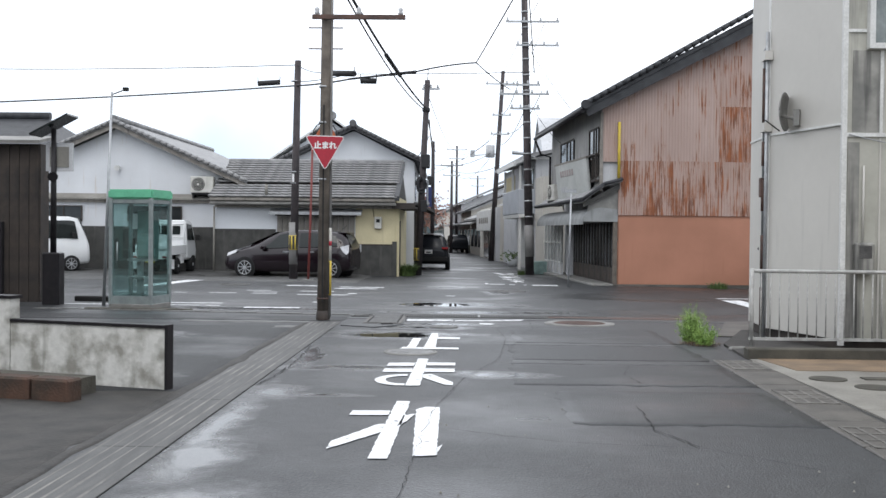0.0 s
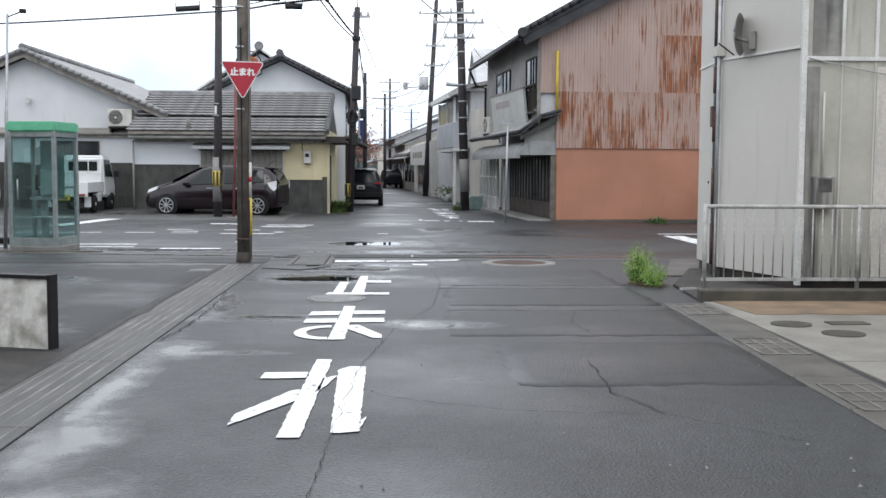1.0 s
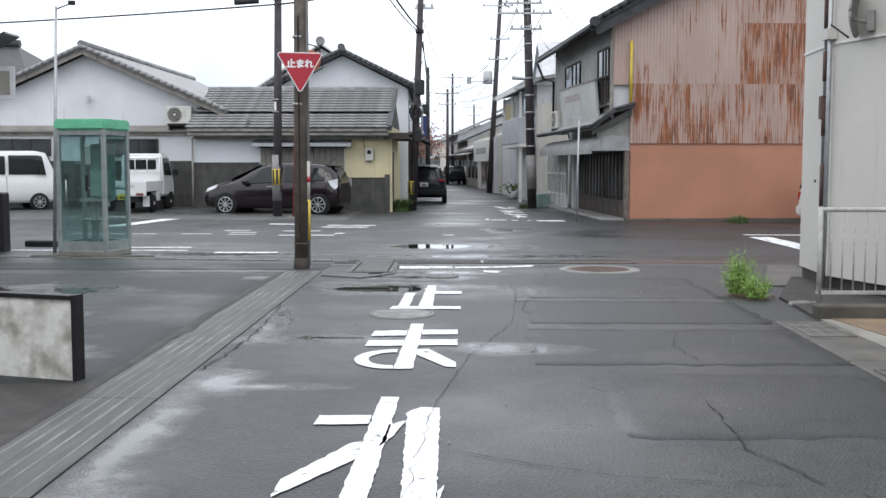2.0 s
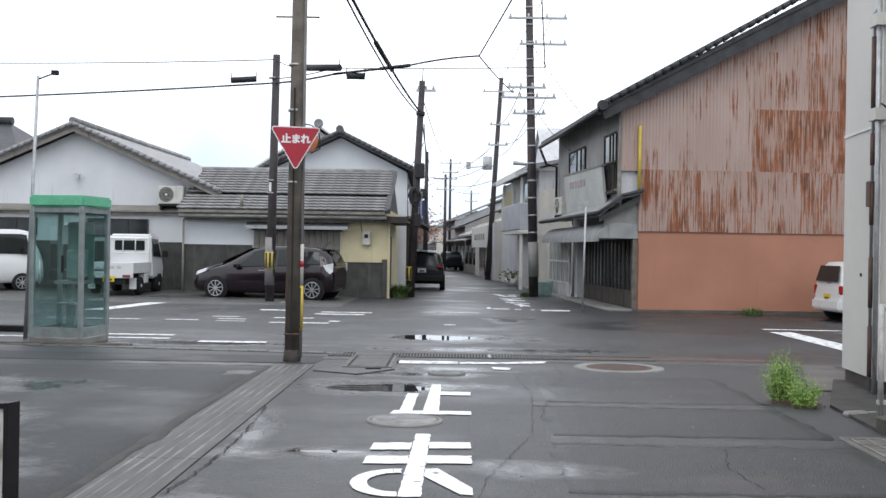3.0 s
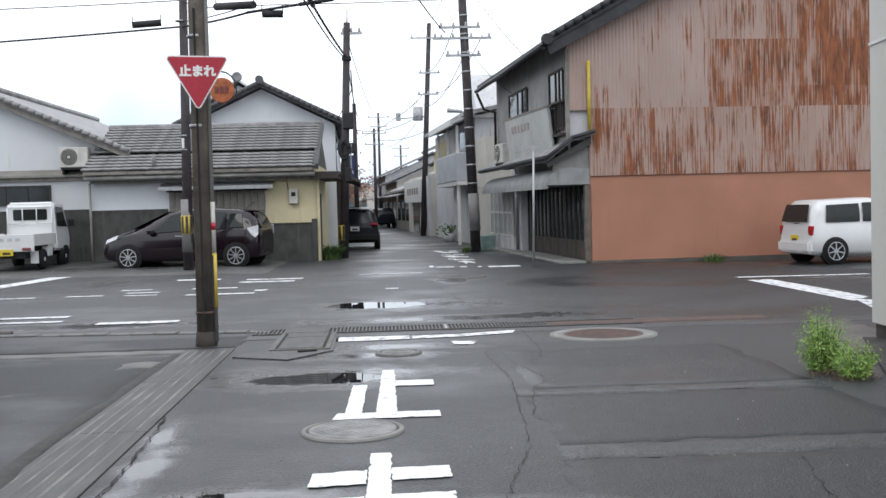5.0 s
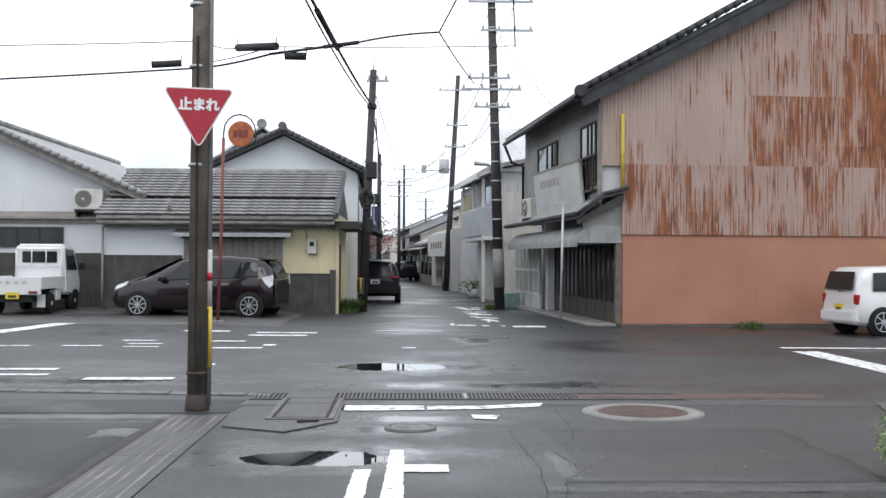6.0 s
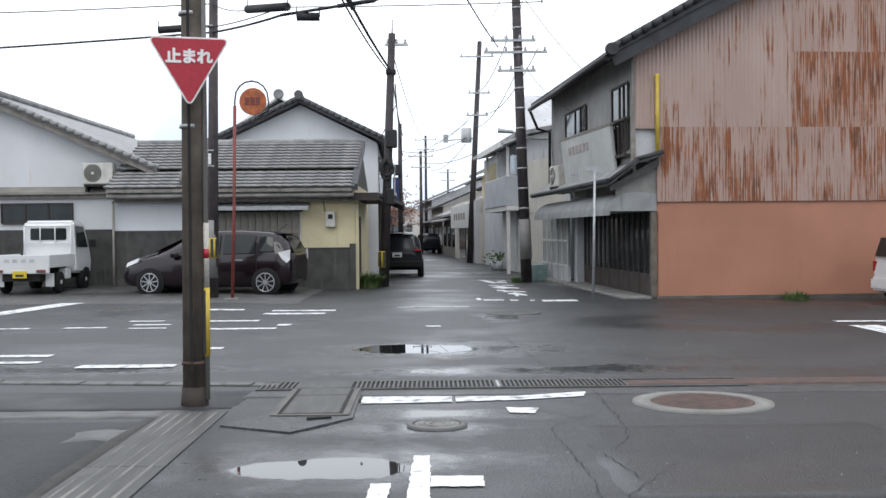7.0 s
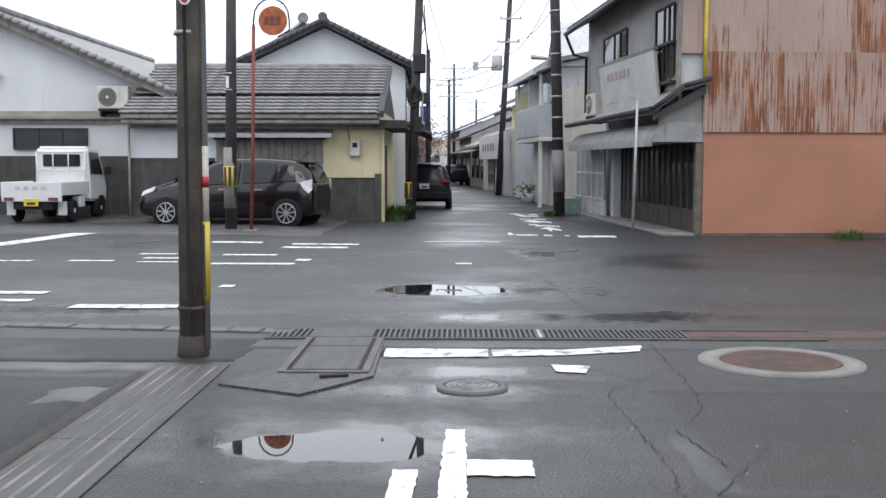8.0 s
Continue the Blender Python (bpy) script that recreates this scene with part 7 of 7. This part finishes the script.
# thin grey sign post at the shop corner
sp = thing("sign_post", "thin grey steel post with a small plate at the shop corner", "post", 3.06, 31.0, gz(3.06, 31.0))
part("shaft", Shape().rod((0, 0, -0.05), (0.06, 0, 2.85), 0.026, 0.026, 12), "galv", sp)
part("plate", Shape().box(-0.12, 0.22, -0.03, -0.01, 2.74, 2.84), "galv", sp)

# ---- telephone booth ----
booth = thing("telephone_booth", "glazed telephone booth with a mint green roof rim", "telephone booth", -6.16, 20.22, 0.0, -9)
H = 0.4
part("base", Shape().box(-H - 0.03, H + 0.03, -H - 0.03, H + 0.03, -0.02, 0.09).bevel(0.01), "concrete", booth)
part("roof", Shape().box(-H - 0.05, H + 0.05, -H - 0.05, H + 0.05, 2.06, 2.24).bevel(0.03, 2), "mint", booth, "mint green roof rim")
part("ceiling_panel", Shape().box(-H, H, -H, H, 2.02, 2.06), "steel", booth)
for sx in (-1, 1):
    for sy in (-1, 1):
        part("corner_post", Shape().box(sx * H - 0.035, sx * H + 0.035, sy * H - 0.035, sy * H + 0.035, 0.08, 2.08).bevel(0.008), "steel", booth)
for k in range(4):
    m = pose(0, 0, 0, 0, 0, 90 * k)
    part("bottom_rail", Shape().box(-H, H, -H - 0.02, -H + 0.02, 0.09, 0.24, m), "steel", booth)
    part("top_rail", Shape().box(-H, H, -H - 0.02, -H + 0.02, 1.98, 2.05, m), "steel", booth)
    if k == 2:
        part("middle_rail", Shape().box(-H, H, -H - 0.015, -H + 0.015, 1.08, 1.11, m), "steel", booth)
    g1 = part("pane", Shape().box(-H + 0.035, H - 0.035, -H - 0.003, -H + 0.003, 0.24, 1.98, m), "boothglass", booth)
    g1.visible_shadow = False
part("door_handle", Shape().rod((-0.25, -H - 0.05, 0.9), (-0.25, -H - 0.05, 1.25), 0.014, 0.014, 8), "steel", booth)
part("telephone_shelf", Shape().box(-0.3, 0.15, 0.05, H - 0.03, 0.88, 0.93), "steel", booth)
part("telephone", Shape().box(-0.16, 0.12, 0.14, 0.38, 0.95, 1.42).bevel(0.03), "phone", booth, "grey-green public telephone")
part("handset", Shape().rod((-0.22, 0.16, 1.05), (-0.22, 0.16, 1.32), 0.025, 0.025, 8), "trimblack", booth)
part("back_panel", Shape().box(-0.24, 0.2, H - 0.05, H - 0.03, 0.9, 1.85), "phone", booth)
part("low_shelf", Shape().box(-0.32, 0.05, 0.1, H - 0.05, 0.55, 0.58).box(-0.17, -0.08, 0.2, 0.3, 0.1, 0.9), "steel", booth)
part("notice", Shape().box(-0.35, -0.2, H - 0.035, H - 0.015, 1.5, 1.8), "signwhite", booth)
kerb2 = thing("kerb", "low dark kerb edge beside the telephone booth", "kerb", -6.0, 19.6, 0, kind="structure")
part("stone", Shape().box(-1.0, 1.0, -0.08, 0.08, -0.03, 0.035, pose(0, 0, 0, 0, 0, -2)).bevel(0.01), "kerbstone", kerb2)

ant = thing("antenna_pole", "thin grey steel pole standing beside the telephone booth", "pole", -6.98, 20.55, 0.0)
part("shaft", Shape().rod((0, 0, -0.05), (0.14, 0, 4.15), 0.035, 0.022, 10), "galv", ant)
part("sensor", Shape().rod((0.14, 0, 4.1), (0.4, 0, 4.2), 0.012).box(0.36, 0.46, -0.04, 0.04, 4.17, 4.24), "trimblack", ant)

lamp = thing("solar_lamp", "black solar street lamp post with a tilted panel", "street lamp", -8.05, 20.75, 0.0, 0)
part("base_box", Shape().box(-0.17, 0.17, -0.15, 0.15, -0.02, 1.02).bevel(0.02), "black", lamp)
part("post", Shape().rod((0, 0, 1.0), (0, 0, 3.45), 0.06, 0.05, 12), "black", lamp)
part("solar_panel", Shape().box(-0.42, 0.42, -0.3, 0.3, 3.5, 3.54, pose(0, 0, 0, 0, -28, 0) @ pose(1.65, 0, -0.42)), "shopglass", lamp, "tilted solar panel")
part("sign_panel", Shape().box(-0.18, 0.36, 0.06, 0.1, 2.62, 3.18), "greyplaster", lamp, "back of a square sign")
part("sign_rim", Shape().box(-0.1, 0.28, 0.05, 0.07, 2.7, 3.1), "concrete2", lamp)
part("speaker", Shape().rod((0.0, -0.05, 2.55), (0.06, -0.2, 2.5), 0.05, 0.1, 10), "black", lamp)
ws = thing("wheel_stop", "dark rubber wheel stop on the ground", "wheel stop", -7.45, 21.9, 0.0, -4)
part("bar", Shape().box(-0.6, 0.6, -0.07, 0.07, -0.01, 0.1).bevel(0.02), "trimblack", ws)
hr = thing("handrail", "bent galvanised handrail end beside the shed", "handrail", -8.9, 19.8, 0.0, 0)
part("tube", Shape().tube([(-0.6, 0, -0.05), (-0.6, 0, 0.75), (-0.4, 0, 0.9), (-0.15, 0, 0.75), (0.0, 0, -0.05)], 0.025, 8), "galv", hr)

lamparm = thing("street_lamp", "grey street lamp head on an arm over the street", "street lamp", 2.55, 46.2, 4.75, 0)
part("arm", Shape().rod((0.7, 0, 0.0), (0.0, 0, 0.22), 0.02), "galv", lamparm)
part("head", Shape().rod((0.05, 0, 0.2), (-0.5, 0, 0.26), 0.06, 0.09, 10), "galv", lamparm)


# ---- plants ----
def tuft(name, label, x, y, z, rad, height, count, seed, material="grass", lean=0.5, width=0.012, category="grass"):
    random.seed(seed)
    s = Shape()
    for i in range(count):
        a, q = random.uniform(0, 6.283), rad * math.sqrt(random.random()) * 0.75
        bx, by = math.cos(a) * q, math.sin(a) * q
        h = height * random.uniform(0.45, 1.0) * (1 - 0.35 * q / rad)
        d = Vector((math.cos(a) + random.gauss(0, 0.5), math.sin(a) + random.gauss(0, 0.5), 0)) * lean * h * random.uniform(0.3, 1.0)
        sd = Vector((-d.y, d.x, 0)).normalized() * width * random.uniform(0.6, 1.3) if d.length > 0 else Vector((width, 0, 0))
        rows = []
        for k in range(4):
            t = k / 3
            p = Vector((bx, by, 0)) + d * t * t + Vector((0, 0, h * (t - 0.25 * t * t * t)))
            w = sd * (1 - t * 0.92)
            rows.append([p - w, p + w])
        s.sheet(rows)
    o = part(name, s, material)
    o.matrix_basis = pose(x, y, z)
    return tagged(o, label, category, kind="stuff")


def leafy_weed(label, x, y, z, rad, height, stems, seed):
    """A bush of soft weeds: thin bent stems, each with many small leaves."""
    random.seed(seed)
    t = thing("weeds", label, "weeds", x, y, z)
    st, lv = Shape(), Shape()
    for i in range(stems):
        a, q = random.uniform(0, 6.283), rad * math.sqrt(random.random())
        base = Vector((math.cos(a) * q * 0.45, math.sin(a) * q * 0.45, -0.01))
        h = height * random.uniform(0.45, 1.0) * (1 - 0.45 * (q / rad) ** 2)
        tip = Vector((math.cos(a) * q * 1.1 + random.gauss(0, 0.03), math.sin(a) * q * 1.1 + random.gauss(0, 0.03), h))
        pts = [base.lerp(tip, k / 4) + Vector((0, 0, 0.09 * h * math.sin(math.pi * k / 4))) for k in range(5)]
        side = Vector((-math.sin(a), math.cos(a), 0)) * 0.0022
        st.sheet([[p - side * (1 - 0.6 * k / 4), p + side * (1 - 0.6 * k / 4)] for k, p in enumerate(pts)])
        for k in range(22):
            f = 0.1 + 0.9 * k / 21
            j = min(3, int(f * 4))
            c = pts[j].lerp(pts[j + 1], f * 4 - j)
            u = Vector((random.gauss(0, 1), random.gauss(0, 1), random.gauss(0.25, 0.7))).normalized() * random.uniform(0.009, 0.024) * (1.25 - 0.65 * f)
            w = u.cross(Vector((random.gauss(0, 1), random.gauss(0, 1), random.gauss(0, 1)))).normalized() * u.length * 0.3
            lv.bm.faces.new([lv.bm.verts.new(p) for p in (c, c + u * 0.9 + w, c + u * 2, c + u * 0.9 - w)])
    tagged(part("stems", st, "leaf", t), kind="stuff")
    tagged(part("leaves", lv, "grass", t, "small fresh green leaves"), kind="stuff")
    return t


leafy_weed("bushy fresh green weeds at the road edge", 3.2, 14.9, 0.0, 0.22, 0.62, 190, 5)
leafy_weed("low fresh green weeds beside a broken stone", 3.3, 14.5, 0.0, 0.17, 0.36, 90, 6)
tuft("dry_grass", "brown dry grass round the foot of the weeds", 3.26, 14.6, 0.0, 0.36, 0.09, 260, 41, "sand", 1.4, 0.004)
tuft("grass_tuft", "sparse weeds at the foot of the orange wall", 7.6, 31.75, -0.12, 0.4, 0.38, 260, 7, "leaf")
tuft("weeds", "green leafy weeds at the foot of the cream house", -2.0, 37.6, -0.08, 0.32, 0.75, 420, 8, "leaf", 0.6, 0.03, "weeds")
tuft("weeds", "green leafy weeds at the foot of the cream house", -1.95, 38.3, -0.08, 0.3, 0.6, 300, 9, "leaf", 0.6, 0.03, "weeds")
tuft("weeds", "weeds beside the tall pole at the shop", 2.2, 40.3, -0.08, 0.2, 0.3, 120, 10, "leaf", 0.6, 0.02, "weeds")
rb = thing("rubble", "broken piece of concrete beside the grass tuft", "rubble", 3.6, 13.95, 0.0, 20)
part("chunk", Shape().box(-0.12, 0.12, -0.06, 0.06, -0.02, 0.05).bevel(0.025), "concrete", rb)
part("chunk", Shape().box(0.14, 0.26, -0.03, 0.05, -0.02, 0.035).bevel(0.015), "concrete", rb)
pv = part("pavement_corner", Shape().prism([(3.75, 15.7, -0.02), (4.6, 15.6, -0.02), (4.9, 18.3, -0.02), (4.5, 18.3, -0.02)], (0, 0, 0.04)), "edgeconc")
tagged(pv, "pale paving beside the grey building", "pavement", kind="structure")
bk = thing("bucket", "pale tub with a plant beside the grey house", "plant pot", 2.35, 52.0, -0.12)
part("tub", Shape().lathe([(0.2, 0), (0.26, 0.35), (0.24, 0.35), (0.2, 0.3)], (0, 0, 0), "z", 14), "whitewall", bk)
pl = Shape()
random.seed(4)
for i in range(60):
    c = Vector((random.gauss(0, 0.25), random.gauss(0, 0.2), 0.5 + random.gauss(0, 0.12)))
    u = Vector((random.gauss(0, 1), random.gauss(0, 1), random.gauss(0, 1))).normalized() * 0.1
    w = u.orthogonal().normalized() * 0.05
    pl.bm.faces.new([pl.bm.verts.new(p) for p in (c - u, c + w, c + u, c - w)])
part("leaves", pl, "leaf", bk)
crate = thing("crate", "green plastic crate beside the tall pole", "crate", 2.95, 41.6, -0.09, 10)
part("box", Shape().box(-0.25, 0.25, -0.3, 0.3, 0, 0.5).bevel(0.02), "phone", crate)

car("car", "small dark car parked far down the street", -0.35, 84, 100,
                   [(0.0, 0.4, 0.7, 0.84, 0.7, 0.6), (0.2, 0.28, 0.92, 1.3, 0.74, 0.6), (0.6, 0.25, 0.92, 1.45, 0.74, 0.6), (2.0, 0.25, 0.9, 1.45, 0.74, 0.6), (2.8, 0.25, 0.86, 0.98, 0.72, 0.6), (3.4, 0.35, 0.6, 0.7, 0.6, 0.5)],
                   "carblack", (0.6, 2.8), 0.29, 0.74, ((0.5, 1.9, 0.1, 0.9, 0, -0.1),), ((2.75, 0.56, 1.0), (2.1, 0.52, 1.4)), ((0.15, 0.55, 0.95), (0.3, 0.5, 1.35)))
tree = thing("tree", "reddish brown tree far down the street", "tree", -4.2, 112, -0.12)
part("trunk", Shape().rod((0, 0, -0.1), (0.1, 0, 2.2), 0.16, 0.1, 8).rod((0.1, 0, 2.1), (0.9, 0.3, 4.0), 0.09, 0.03, 6).rod((0.1, 0, 2.0), (-0.8, -0.2, 3.8), 0.09, 0.03, 6), "polewood", tree)
cr = Shape()
random.seed(31)
for i in range(900):
    c = Vector((random.gauss(0, 1.2), random.gauss(0, 1.0), 3.9 + random.gauss(0, 0.95)))
    u_ = Vector((random.gauss(0, 1), random.gauss(0, 1), random.gauss(0, 1))).normalized() * random.uniform(0.12, 0.28)
    w_ = u_.orthogonal().normalized() * 0.1
    cr.bm.faces.new([cr.bm.verts.new(p) for p in (c - u_, c + w_, c + u_, c - w_)])
tagged(part("crown", cr, "redbrick", tree, "thin reddish brown foliage"), kind="stuff")

# pale grit scattered over the road
random.seed(77)
gr = Shape()
for i in range(150):
    gx_, gy_, gr_ = random.uniform(-1.7, 3.0), random.uniform(6.0, 24.0), random.uniform(0.004, 0.013)
    zz = gz(gx_, gy_) + 0.006
    ring = [(gx_ + gr_ * math.cos(k * 1.257 + i) * random.uniform(0.6, 1.2), gy_ + gr_ * math.sin(k * 1.257 + i) * random.uniform(0.6, 1.2)) for k in range(5)]
    top = gr.bm.verts.new((gx_, gy_, zz + gr_ * 0.8))
    vs = [gr.bm.verts.new((px, py, zz - 0.004)) for px, py in ring]
    for k in range(5):
        gr.bm.faces.new((vs[k], vs[(k + 1) % 5], top))
tagged(part("grit", gr, "concrete2"), "pale grit scattered over the damp asphalt", "grit", kind="stuff")
